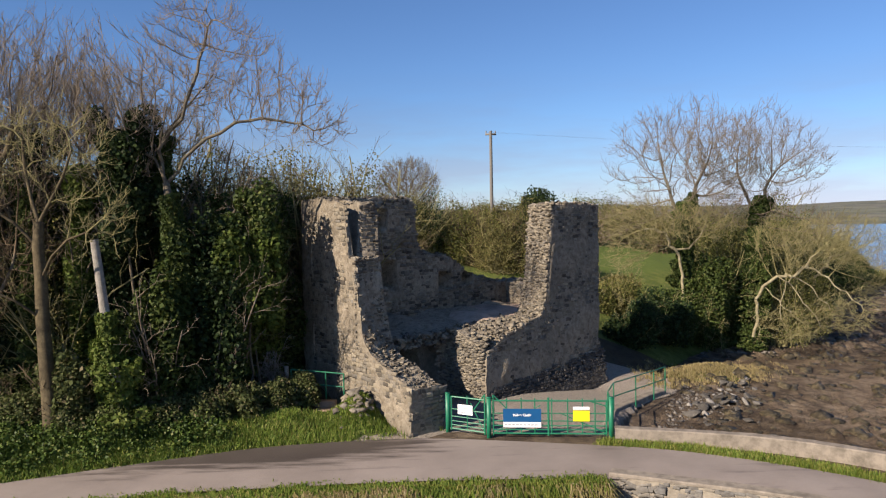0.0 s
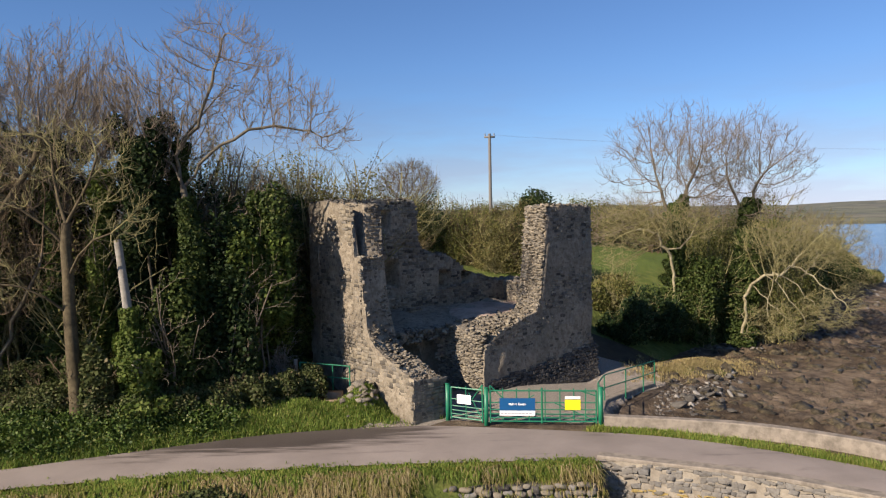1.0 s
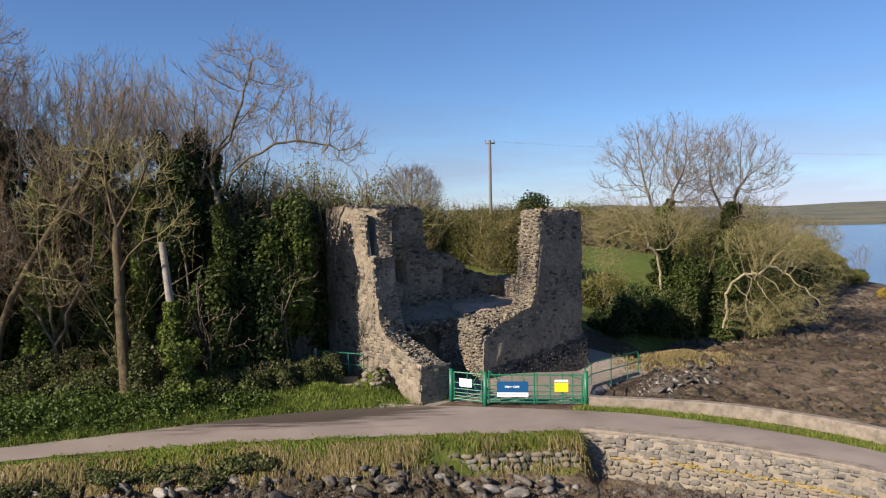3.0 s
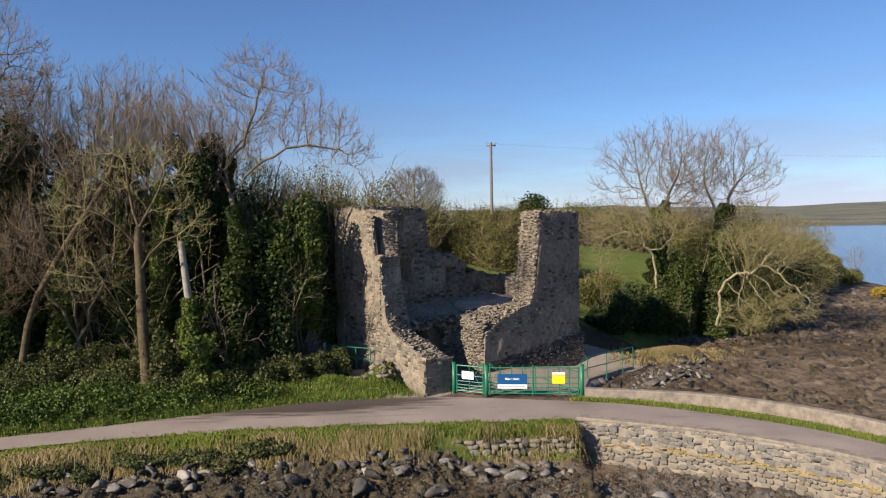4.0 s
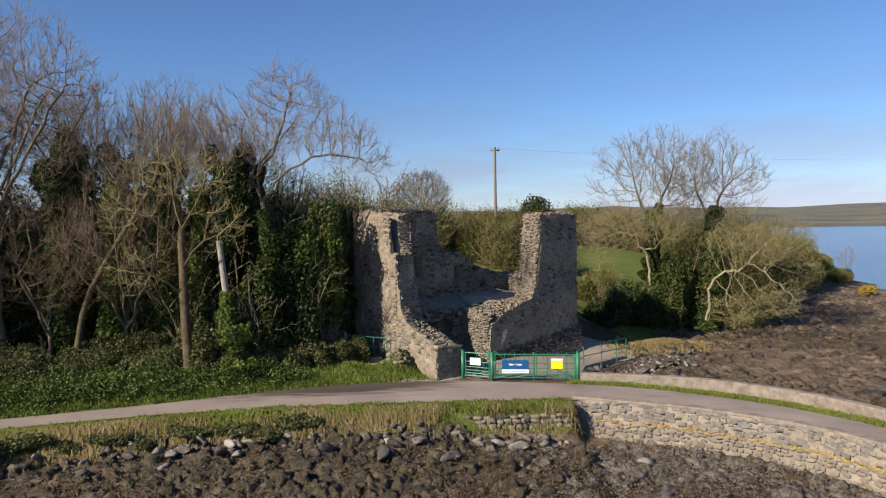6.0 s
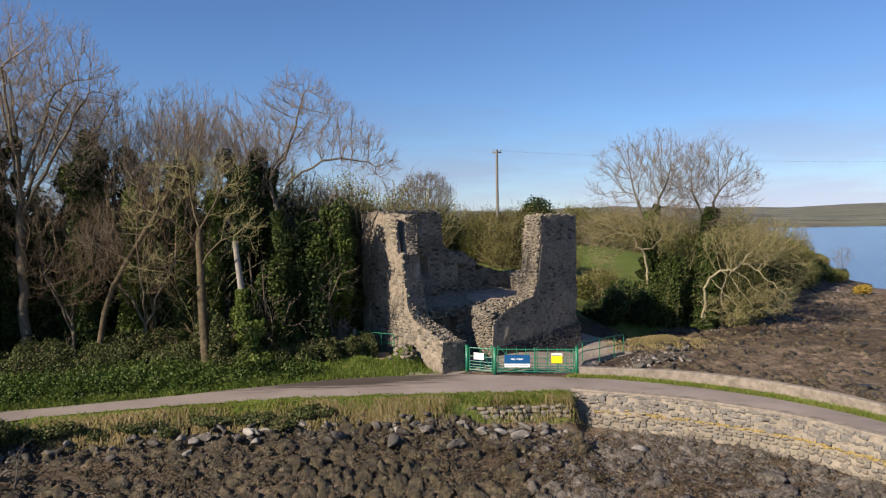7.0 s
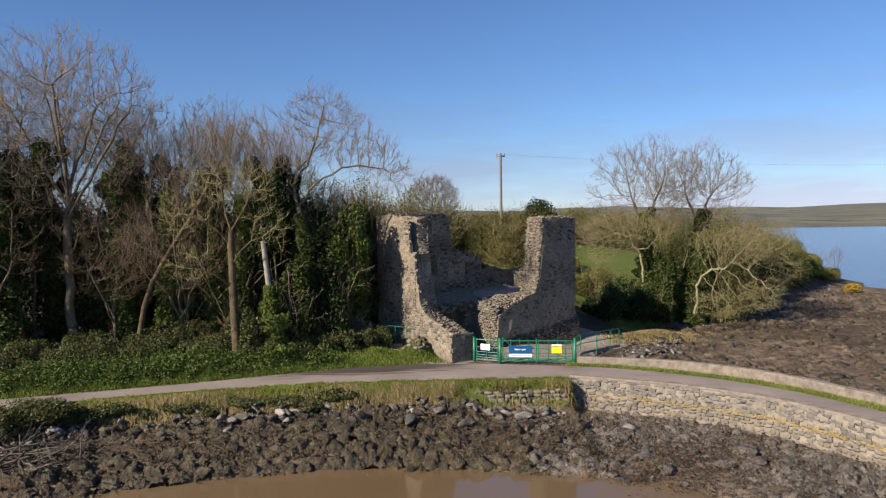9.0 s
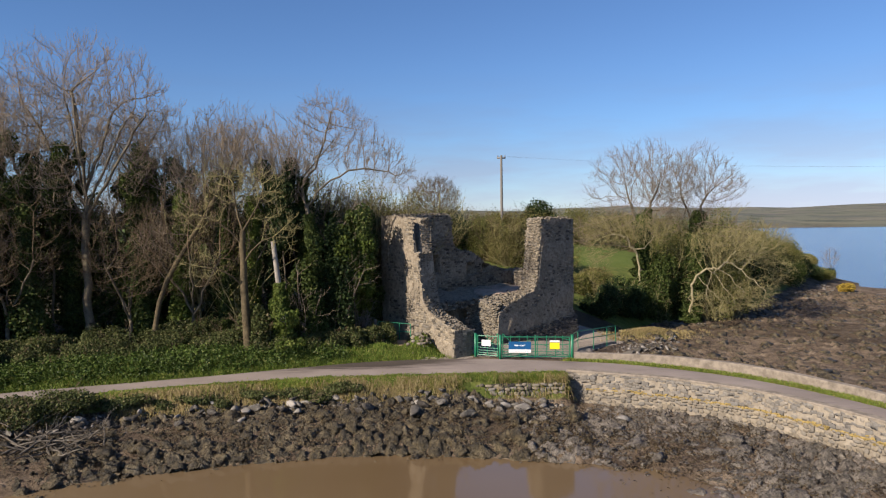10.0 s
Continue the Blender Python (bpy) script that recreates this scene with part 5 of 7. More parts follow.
def knobbly(limbs, r, sub=3, wob=0.07):
    """The same limbs with bends between their points."""
    main = limbs[0][1]
    out = []
    for parent_, pts_ in limbs:
        line = [np.array(q, float) for q in (pts_ if parent_ < 0 else [main[parent_]] + list(pts_))]
        fine = [line[0]]
        for a, b in zip(line[:-1], line[1:]):
            fine += [a + (b - a) * (k + 1) / sub + r.normal(size=3) * wob for k in range(sub)]
        out.append((parent_ * sub if parent_ >= 0 else -1, [tuple(q) for q in (fine if parent_ < 0 else fine[1:])]))
    return out


def leaning_tree():
    r = np.random.default_rng(12)
    trunk = [(0, 0, 0), (0, 0, 1.3), (-0.04, 0, 2.6), (-0.1, 0, 3.9), (-0.2, 0, 5.2), (-0.36, 0.05, 6.3), (-0.55, 0.1, 7.1), (-0.72, 0.2, 7.7)]
    rise = [(-0.95, 0.4, 8.4), (-0.9, 0.6, 9.1), (-0.3, 0.6, 10.0), (0.1, 0.6, 10.9), (0.35, 0.7, 11.9), (0.6, 0.8, 13.0)]
    side = [(-1.2, 0.5, 8.5), (-1.9, 0.7, 9.2), (-2.7, 0.8, 9.4), (-3.4, 0.8, 9.2)]
    arm = [(-0.2, 0.4, 8.6), (0.6, 0.4, 9.3), (1.6, 0.4, 9.75), (2.6, 0.4, 9.85), (3.5, 0.4, 9.8), (4.3, 0.4, 9.4)]
    bent = [(-0.3, 0.8, 5.4), (-0.1, 1.6, 5.7), (0.25, 2.1, 6.1), (0.55, 2.3, 6.7), (0.7, 2.4, 7.2), (1.2, 2.3, 7.5)]
    goals = np.concatenate([ball(r, 620, (0.4, 0.7, 12.1), (1.9, 1.6, 2.0)), ball(r, 560, (2.6, 0.4, 10.4), (2.2, 1.5, 1.1)), ball(r, 260, (4.2, 0.3, 9.6), (1.3, 1.0, 0.9)), ball(r, 420, (1.8, 0.6, 11.6), (1.7, 1.3, 1.3)),
                            ball(r, 480, (-2.6, 0.7, 10.4), (1.8, 1.5, 1.4)), ball(r, 160, (-3.6, 0.8, 9.2), (1.0, 0.9, 0.8)), ball(r, 90, (1.4, 2.4, 7.8), (0.9, 0.8, 0.7))])
    segs = tree_of(r, goals, knobbly([(-1, trunk), (7, rise), (7, side), (7, arm), (4, bent)], r, 2, 0.06), twigs=3, most=0.17, droop=0.06, power=2.25, girth=0.2)
    t = finish_tree(segs, r, "leaning bare tree with ivy up its trunk", at_ground(-8.5, 24.0), 0, "woodland trees")
    ivy = [(np.array(p), np.array(q), 0.2, 0.2, 0) for p, q in (((0, 0, 0), (-0.05, 0, 2.6)), ((-0.05, 0, 2.6), (-0.2, 0, 5.2)), ((-0.2, 0, 5.2), (-0.62, 0.1, 7.3)))]
    part("ivy", ivy_mesh(ivy, r, 7.4, 1700, 0.62), t, "glossy green ivy")
    return t


def lit_trunk_tree():
    """A stout pale trunk that opens into a low fan of lichen-grown branches."""
    r = np.random.default_rng(13)
    trunk = [(0.1, 0, 0), (0.06, 0, 1.2), (0.0, 0, 2.4), (-0.05, 0, 3.6), (-0.05, 0, 4.8), (-0.1, 0, 5.8), (-0.05, 0, 6.5)]
    fans = [(6, [(0.35, -0.1, 7.1), (0.8, -0.2, 7.8), (1.1, -0.2, 8.6)]), (6, [(-0.3, 0.1, 7.2), (-0.45, 0.1, 8.1), (-0.5, 0.1, 9.0)]), (5, [(-0.6, -0.3, 6.5), (-1.2, -0.5, 7.0), (-1.9, -0.6, 7.3)]), (4, [(0.5, -0.4, 5.5), (1.1, -0.6, 6.0), (1.7, -0.7, 6.2)]), (3, [(-0.5, -0.5, 4.2), (-1.1, -0.8, 4.6), (-1.8, -0.9, 4.7)])]
    goals = np.concatenate([ball(r, 420, (0.6, -0.1, 8.7), (1.7, 1.4, 1.3)), ball(r, 380, (-0.8, 0, 8.9), (1.7, 1.4, 1.3)), ball(r, 320, (-2.1, -0.6, 7.2), (1.4, 1.1, 1.1)), ball(r, 260, (1.9, -0.7, 6.6), (1.1, 1.0, 1.1)), ball(r, 220, (-2.0, -0.9, 4.8), (1.1, 0.9, 1.0))])
    segs = tree_of(r, goals, [(-1, trunk)] + fans, twigs=2, twig_len=0.5, most=0.24, droop=-0.02, girth=0.25)
    return finish_tree(segs, r, "stout bare tree with a pale sunlit trunk", at_ground(-12.0, 21.6), 0, "woodland trees", bark=M_MOSSBARK, twig=M_LICHEN)


def bowed_tree():
    """A pale trunk bowed far over, with an upright spray at its end."""
    r = np.random.default_rng(14)
    trunk = [(0, 0, 0), (0.1, 0, 1.3), (0.35, 0, 2.6), (0.8, 0, 3.8), (1.5, 0, 5.0), (2.2, 0, 6.1), (2.8, 0.1, 7.0), (3.1, 0.5, 7.8), (3.4, 0.8, 8.5), (3.6, 0.9, 9.3)]
    goals = np.concatenate([ball(r, 420, (3.6, 0.9, 10.6), (1.6, 1.3, 1.5)), ball(r, 260, (2.0, 0.5, 8.6), (1.2, 1.0, 1.2)), ball(r, 220, (0.4, -0.3, 5.6), (1.2, 1.0, 1.2))])
    segs = tree_of(r, goals, [(-1, trunk)], twigs=2, most=0.15, girth=0.15)
    return finish_tree(segs, r, "bowed bare tree with a pale bent trunk", at_ground(-17.0, 21.9), 0, "woodland trees", bark=M_MOSSBARK, twig=M_TWIG)


lit_trunk_tree()
bowed_tree()
leaning_tree()


def wood_tree(kind, r):
    if kind == "tall":
        s = [(-1, stem(8.0, (0.0, 0), 13, r=r, wob=0.05))]
        for k, (lx, ly, at_) in enumerate([(0.45, 0.1, 11), (-0.48, -0.1, 11), (0.06, -0.3, 12), (0.22, 0.3, 12), (-0.2, 0.25, 12), (0.7, -0.2, 10), (-0.75, 0.15, 10), (-0.12, -0.1, 12)]):
            s.append((at_, stem(4.6 + 0.3 * (k % 3), (lx, ly), 9, r=r, z0=8.0 * at_ / 12 + 0.2, wob=0.05)))
        return tree_of(r, clumped(r, 3000, 7.0, 16.6, 5.0, 0.45, 26, 0.3), s, most=0.26, girth=0.26, droop=0.22)
    if kind == "tall_b":
        return tree_of(r, clumped(r, 1500, 6.4, 13.4, 3.0, 0.35, 10), [(-1, stem(7.5, (0.05, 0), 12, r=r)), (6, stem(3.5, (-0.3, 0.2), 6, r=r, z0=4.0, x0=0.2))], most=0.2, girth=0.2)
    if kind == "tall_c":
        return tree_of(r, clumped(r, 1500, 6.0, 12.8, 3.2, 0.3, 10), [(-1, stem(6.5, (-0.04, 0), 11, r=r)), (5, stem(4.0, (0.3, -0.2), 6, r=r, z0=3.2, x0=-0.1))], most=0.2, girth=0.18)
    # many-stemmed, branching low like a fan
    return tree_of(r, clumped(r, 1500, 2.6, 9.0, 3.2, 0.5, 12), [(-1, stem(3.6, (-0.04, 0), 8, r=r)), (3, stem(3.0, (0.5, 0), 6, r=r, z0=1.8)), (3, stem(3.0, (-0.5, -0.2), 6, r=r, z0=1.8)), (4, stem(3.0, (0.15, -0.5), 6, r=r, z0=2.2))], most=0.2)


woods = [
    # x, y, kind, scale, turn
    (-20.6, 22.3, "tall", 1.0, 0), (-13.9, 24.6, "tall_b", 1.0, 40), (-11.3, 25.4, "tall_c", 0.98, 90), (-17.6, 25.6, "tall_b", 1.0, 140), (-24.6, 24.0, "tall", 0.9, 200), (-22.4, 29.0, "tall_c", 1.05, 260),
    (-26.5, 20.2, "tall_c", 1.05, 20), (-16.0, 31.5, "tall_b", 0.95, 310), (-28.4, 26.0, "tall_b", 1.1, 100), (-31.0, 22.0, "tall", 0.95, 170), (-15.9, 27.5, "tall_c", 0.95, 230), (-12.0, 33.0, "tall_b", 0.85, 15),
    (-15.2, 22.9, "fan", 0.85, 0), (-18.6, 22.6, "fan", 0.9, 250), (-9.9, 29.0, "fan", 1.05, 300), (-5.8, 32.6, "fan", 0.95, 150), (-23.6, 20.2, "fan", 0.95, 70),
]
# the wood goes on along the road: unseen trees, added to shade what is in view
woods += [(-30.0, 15.5, "tall_b", 1.1, 75), (-36.5, 14.5, "tall_c", 1.2, 10), (-34.0, 18.0, "tall_c", 1.1, 120)]
made_trees = {}
for k, (x, y, kind, scale, turn) in enumerate(woods):
    if kind not in made_trees:
        r = np.random.default_rng(500 + k)
        made_trees[kind] = finish_tree(wood_tree(kind, r), r, bare, at_ground(x, y), turn, "woodland trees", twig=M_TWIGRED if kind == "fan" else M_TWIG)
    else:
        copy_thing(made_trees[kind], pose(*at_ground(x, y), 0, 0, turn) @ Matrix.Diagonal((scale, scale, scale, 1)))
# ivy-clad trunks in the wood, each a column of leaves round a bare stem
def ivy_column(x, y, h, thick, seed, material, n=1300):
    r = np.random.default_rng(seed)
    t = tagged(empty("ivy_clad_tree", at_ground(x, y)), "tree trunk thickly clad in green ivy", "tree", "ivy-clad trunks")
    d = np.array([r.normal() * 0.05, 0, 1.0])
    segs = []
    zs = np.linspace(0, h, 7)
    pts_ = [d * z + np.array([r.normal() * 0.06, r.normal() * 0.06, 0]) for z in zs]
    for a, b in zip(pts_[:-1], pts_[1:]):
        segs.append((a, b, 0.15, 0.14, 0))
    sp = spec_with(steps=[6, 5, 4, 3, 2], kids=[6, 6, 5, 0, 0])
    for k in range(5):
        a = r.uniform(0, 6.3)
        grow(r, pts_[3 + k % 4], np.array([math.cos(a) * 0.6, math.sin(a) * 0.6, 0.8]), h * 0.3, 0.05, 1, sp, segs, 3)
    part("trunk", segs_mesh("trunk", segs, (0, 1), M_BARK), t)
    part("crown", segs_mesh("crown", segs, (2, 3), M_TWIG), t)
    part("ivy", ivy_mesh(segs, r, h, n, thick, 0.075, material=material), t, "glossy green ivy")


# the columns beyond x -30 stand out of view, added for their shade
for k, (x, y, h, th) in enumerate([(-7.2, 25.4, 6.6, 0.9), (-9.7, 25.2, 9.2, 0.75), (-11.0, 25.2, 9.4, 0.8), (-16.2, 23.8, 8.6, 0.85), (-17.9, 23.2, 9.4, 0.8), (-21.9, 23.4, 10.0, 1.1), (-22.9, 21.0, 9.2, 1.0), (-13.7, 24.0, 7.4, 0.6), (-14.9, 24.6, 9.2, 0.75), (-19.3, 24.5, 10.0, 1.3),
                                   (-6.2, 27.8, 7.0, 1.0), (-8.0, 27.2, 7.2, 1.0), (-12.6, 24.6, 8.2, 0.7), (-24.6, 19.6, 8.6, 0.9), (-25.4, 21.8, 10.2, 1.2), (-28.4, 18.4, 9.4, 1.0), (-33.5, 14.0, 10.0, 1.8), (-30.4, 15.8, 9.5, 1.6), (-18.4, 24.3, 9.6, 1.0)]):
    ivy_column(x, y, h, th, 950 + k, M_GREEN if k in (0, 9, 18, 3, 12) else M_DARKLEAF if k in (2, 8) else M_IVY, 1700)
def ivy_crowned(x, y, base, radii, seed, material, n=15000):
    """A tree whose whole head is a mass of ivy."""
    r = np.random.default_rng(seed)
    at = at_ground(x, y)
    t = tagged(empty("ivy_clad_tree", at), "tree smothered in dark evergreen ivy", "tree", "ivy-clad trunks")
    segs = tree_of(r, ball(r, 400, (0, 0, base + radii[2] * 0.55), [q * 0.9 for q in radii]), [(-1, stem(base + 1.5, (0, 0), 9, r=r))], most=0.2, twigs=1)
    part("trunk", segs_mesh("trunk", segs, (0, 1), M_BARK), t)
    part("crown", segs_mesh("crown", segs, (2, 3, 4), M_TWIG), t)
    c, o = [], []
    for _ in range(26):
        d = r.normal(size=(n // 26, 3))
        d /= np.linalg.norm(d, axis=1, keepdims=True)
        cen = np.clip(r.normal(size=3) * 0.42, -0.85, 0.85) * np.array(radii) * [1, 1, 1.15] + np.array([0, 0, base + radii[2] * 0.45])
        c.append(cen + d * r.uniform(0.28, 0.62) * np.cbrt(r.uniform(0.2, 1.2, (len(d), 1))) * np.array([1, 1, 1.4]))
        o.append(d)
    v, f = leaves(np.concatenate(c), 0.075, np.concatenate(o) + [0, 0, 0.3])
    part("ivy", mesh_of("ivy", v, f, material), t, "glossy dark ivy")


for k, (x, y, base, rad, m_) in enumerate([(-10.6, 24.6, 6.4, (1.5, 1.4, 2.4), M_DARKLEAF), (-14.4, 26.0, 5.6, (1.6, 1.5, 2.4), M_IVY), (-22.6, 22.6, 6.2, (1.9, 1.8, 3.2), M_IVY), (-24.4, 22.0, 5.0, (1.8, 1.7, 3.0), M_IVY), (-17.0, 26.4, 6.0, (1.6, 1.5, 2.6), M_IVY), (-6.9, 29.6, 3.4, (1.6, 1.5, 2.4), M_IVY), (-19.0, 25.6, 7.0, (1.5, 1.4, 2.4), M_GREEN), (-6.7, 24.9, 3.2, (1.0, 1.0, 2.2), M_GREEN), (-6.6, 25.3, 4.9, (0.9, 0.9, 1.8), M_IVY)]):
    ivy_crowned(x, y, base, rad, 980 + k, m_)
# trees on the bank beside the lagoon
def bank_tree(x, y, seed, label, top, wide, fork, extra=None, lean=0.0):
    r = np.random.default_rng(seed)
    z = height(x, y)
    s = [(-1, stem(fork - z, (lean, 0), 10, r=r)), (7, stem(2.2, (0.35, 0.1), 5, r=r, z0=fork - z - 1.2, x0=lean * (fork - z))), (6, stem(2.4, (-0.4, 0.05), 5, r=r, z0=fork - z - 1.6, x0=lean * (fork - z)))]
    g = [clumped(r, 2300, fork - z - 1.7, top - z, wide, 0.55, 16, 0.3) + [lean * (fork - z), 0, 0]]
    if extra is not None:
        g.append(ball(r, 300, *extra))
    finish_tree(tree_of(r, np.concatenate(g), s, twigs=2, most=0.26, girth=0.28), r, label, (x, y, z - 0.1), 0, "bank trees", ivy=fork - z + 0.4, ivy_n=3600, ivy_thick=1.05)


bank_tree(14.0, 41.8, 601, "broad bare tree with ivy on its trunk", 13.6, 4.7, 7.8, ((-4.2, 0, 6.4), (2.2, 1.5, 1.3)))
bank_tree(17.6, 41.8, 602, "bare tree with ivy-clad leaning trunk", 12.9, 3.7, 8.0, ((3.6, 0, 7.0), (1.6, 1.2, 1.2)), 0.08)
r = np.random.default_rng(603)
finish_tree(tree_of(r, dome(r, 2200, 1.5, 6.7, 2.7, 0.6), [(-1, stem(2.5, (0, 0), 7, r=r))], most=0.18, kill=0.36, twigs=3), r, "small bare round-headed tree on the ridge", at_ground(-2.9, 60), 30, twig=M_TWIGRED)


r = np.random.default_rng(604)
finish_tree(tree_of(r, dome(r, 260, 1.2, 4.4, 1.2, 0.5), [(-1, stem(2.0, (0, 0), 6, r=r))], most=0.1), r, "small bare tree at the end of the point", (49.0, 80.5, -1.0), 0)


# ---- bushes ----
def bush(name, label, at, radii, seed, n_leaf, size, material, stems=40, stem_mat=None, twigs=True, category="bush", group=""):
    r = np.random.default_rng(seed)
    b = tagged(empty(name, at), label, category, group)
    rx, ry, rz = radii
    blobs = [(np.array([r.uniform(-0.6, 0.6) * rx, r.uniform(-0.6, 0.6) * ry, r.uniform(0.25, 0.62) * rz]), r.uniform(0.35, 0.6)) for _ in range(9)]
    if n_leaf:
        c, o = [], []
        for bc, s in blobs:
            n = n_leaf // 9
            d = r.normal(size=(n, 3))
            d /= np.linalg.norm(d, axis=1, keepdims=True)
            q = bc + d * np.array([rx, ry, rz * 0.75]) * s * np.cbrt(r.uniform(0.25, 1.05, (n, 1))) * (1 + 0.25 * lumps(d, 4.0, seed + 3))[:, None]
            keep = q[:, 2] > 0
            c.append(q[keep])
            o.append(d[keep])
        v, f = leaves(np.concatenate(c), size, np.concatenate(o) + [0, 0, 0.3])
        part("foliage", mesh_of("foliage", v, f, material), b)
    if stems:
        segs = []
        sp = spec_with(steps=[5, 4, 3, 3, 2], kids=[6, 5, 4, 0, 0], up=[0.04, 0.03, 0.02, 0, 0], wander=[0.12, 0.16, 0.2, 0.2, 0.2], taper=[0.7] * 5)
        for _ in range(stems):
            bc, s = blobs[r.integers(9)]
            d = r.normal(size=3)
            d /= np.linalg.norm(d)
            tip = bc + d * np.array([rx, ry, rz * 0.75]) * s * 1.05
            tip[2] = max(tip[2], 0.2)
            foot = np.array([r.normal() * rx * 0.2, r.normal() * ry * 0.2, 0])
            dd = tip - foot
            ln = np.linalg.norm(dd)
            grow(r, foot, dd / ln, ln, 0.012 + 0.006 * ln, 1, sp, segs, 3 if twigs else 2)
        part("branchwork", segs_mesh("branchwork", segs, (1, 2, 3), stem_mat or M_TWIGRED), b, kind="stuff")
    return b


def bush_at(x, y, radii, seed, n, size, material, label, stems=30, stem_mat=None, dz=-0.1, **kw):
    return bush("bush", label, at_ground(x, y, dz), radii, seed, n, size, material, stems, stem_mat, **kw)


# woodland edge: brambles and evergreen understorey
br = np.random.default_rng(77)
for k in range(30):
    x = -26 + (k // 2) * 1.28 + br.normal() * 0.25
    y = float(np.interp(x, [-30, -20.4, -15, -10, -6, -4], [12.8, 17.8, 20.3, 22.0, 23.7, 25.0])) + br.normal() * 0.25 + (k % 2) * 1.3 + (1.3 if x < -11 else 0.2)
    bush_at(x, y, (1.2, 0.9, br.uniform(0.75, 1.3) + 0.45 * (k % 2)), 1700 + k, 5200, 0.046, M_BRAMBLE, "tangled dull-green bramble bush at the wood's edge", 14, M_TWIGRED, group="brambles")
for k, (x, y, rx, rz) in enumerate([(-6.8, 27.6, 1.6, 5.6), (-10.2, 27.2, 1.8, 8.4), (-14.0, 26.4, 1.8, 8.2), (-17.5, 25.6, 1.9, 8.6), (-22.0, 24.6, 2.2, 9.2), (-25.5, 23.4, 2.2, 9.2), (-12.6, 31.0, 2.6, 8.6), (-19.0, 29.0, 2.6, 9.0), (-7.4, 30.8, 2.2, 7.0), (-29, 20.5, 2.2, 8.4), (-24, 29, 3, 9.0)]):
    bush_at(x, y, (rx, rx, rz), 740 + k, 9000, 0.085, M_DARKLEAF if k in (1, 3) else M_IVY, "dense evergreen ivy thicket in the wood", 16, M_TWIG, group="evergreen thickets")
for k, (x, y, rx, rz) in enumerate([(-6.2, 29.5, 2.0, 6.4), (-8.8, 28.6, 2.0, 6.2), (-5.4, 33.5, 2.8, 8.6), (-8.4, 35.0, 3.0, 9.0), (-6.6, 31.5, 2.2, 8.0), (-13.0, 24.2, 1.5, 8.4), (-15.8, 24.6, 1.6, 8.8), (-15.0, 29.5, 3.0, 8.0), (-22.5, 27, 3, 8)]):
    bush_at(x, y, (rx, rx * 0.9, rz), 770 + k, 900 if k < 5 else 3000, 0.05, M_GORSE if k < 5 else M_OLIVE, "leafless brown thorn scrub", 50 if k < 5 else 26, M_TWIGRED if k < 5 else M_LICHEN, group="thorn scrub")
bush_at(-7.3, 26.0, (1.5, 1.3, 7.6), 790, 15000, 0.08, M_GREEN, "tall bright green ivy thicket beside the castle", 14, M_TWIG)
for k, (x, y, rr_, rz) in enumerate([(-5.0, 30.6, 1.7, 8.6), (-6.6, 31.4, 2.0, 9.2), (-4.2, 33.0, 1.8, 8.8), (-8.6, 30.8, 1.9, 9.2), (-7.4, 33.6, 2.4, 9.8), (-10.4, 31.0, 2.0, 9.4)]):
    bush_at(x, y, (rr_, rr_, rz), 1790 + k, 13000, 0.05, M_OLIVE if k % 2 else M_GORSE, "golden-brown leafless scrub behind the castle", 120, M_LICHEN, group="thorn scrub")
for k, (x, y, rz) in enumerate([(-5.7, 24.3, 1.3), (-6.5, 23.6, 1.2), (-5.2, 24.9, 1.2), (-7.6, 22.9, 1.1)]):
    bush_at(x, y, (0.8, 0.7, rz), 1780 + k, 3200, 0.055, M_BRAMBLE, "tangled dull-green bramble bush at the wood's edge", 12, M_TWIGRED, group="brambles")
bush_at(-7.6, 24.2, (1.0, 0.9, 7.4), 791, 9000, 0.075, M_DARKLEAF, "tall dark evergreen thicket in the wood", 10, M_TWIG, group="evergreen thickets")
bush_at(-9.1, 23.2, (1.0, 0.9, 5.4), 792, 8000, 0.075, M_IVY, "dense evergreen ivy thicket in the wood", 10, M_TWIG, group="evergreen thickets")
bush_at(-11.6, 21.8, (0.9, 0.8, 3.0), 793, 5000, 0.07, M_BRAMBLE, "tangled dull-green bramble bush at the wood's edge", 14, M_TWIGRED, group="brambles")
bush_at(-6.3, 25.9, (0.9, 0.7, 2.0), 794, 0, 0.05, M_GORSE, "pale leafless dead shrub beside the steps", 46, M_PALEWOOD)
for k, (x, y) in enumerate([(-7.6, 23.6), (-6.8, 24.3), (-8.8, 22.9), (-9.6, 22.8)]):
    bush_at(x, y, (0.9, 0.8, 1.2), 1760 + k, 3200, 0.055, M_BRAMBLE, "tangled dull-green bramble bush at the wood's edge", 12, M_TWIGRED, group="brambles")
for k, (x, y, rz) in enumerate([(9.4, 41.6, 2.2), (11.2, 42.4, 2.4), (15.8, 43.0, 5.8), (19.6, 42.4, 5.4), (21.6, 43.4, 5.6)]):
    bush_at(x, y, (1.9, 1.4, rz), 870 + k, 7000, 0.05, M_OLIVE, "golden olive scrub on the bank", 60, M_LICHEN, group="bank bushes")
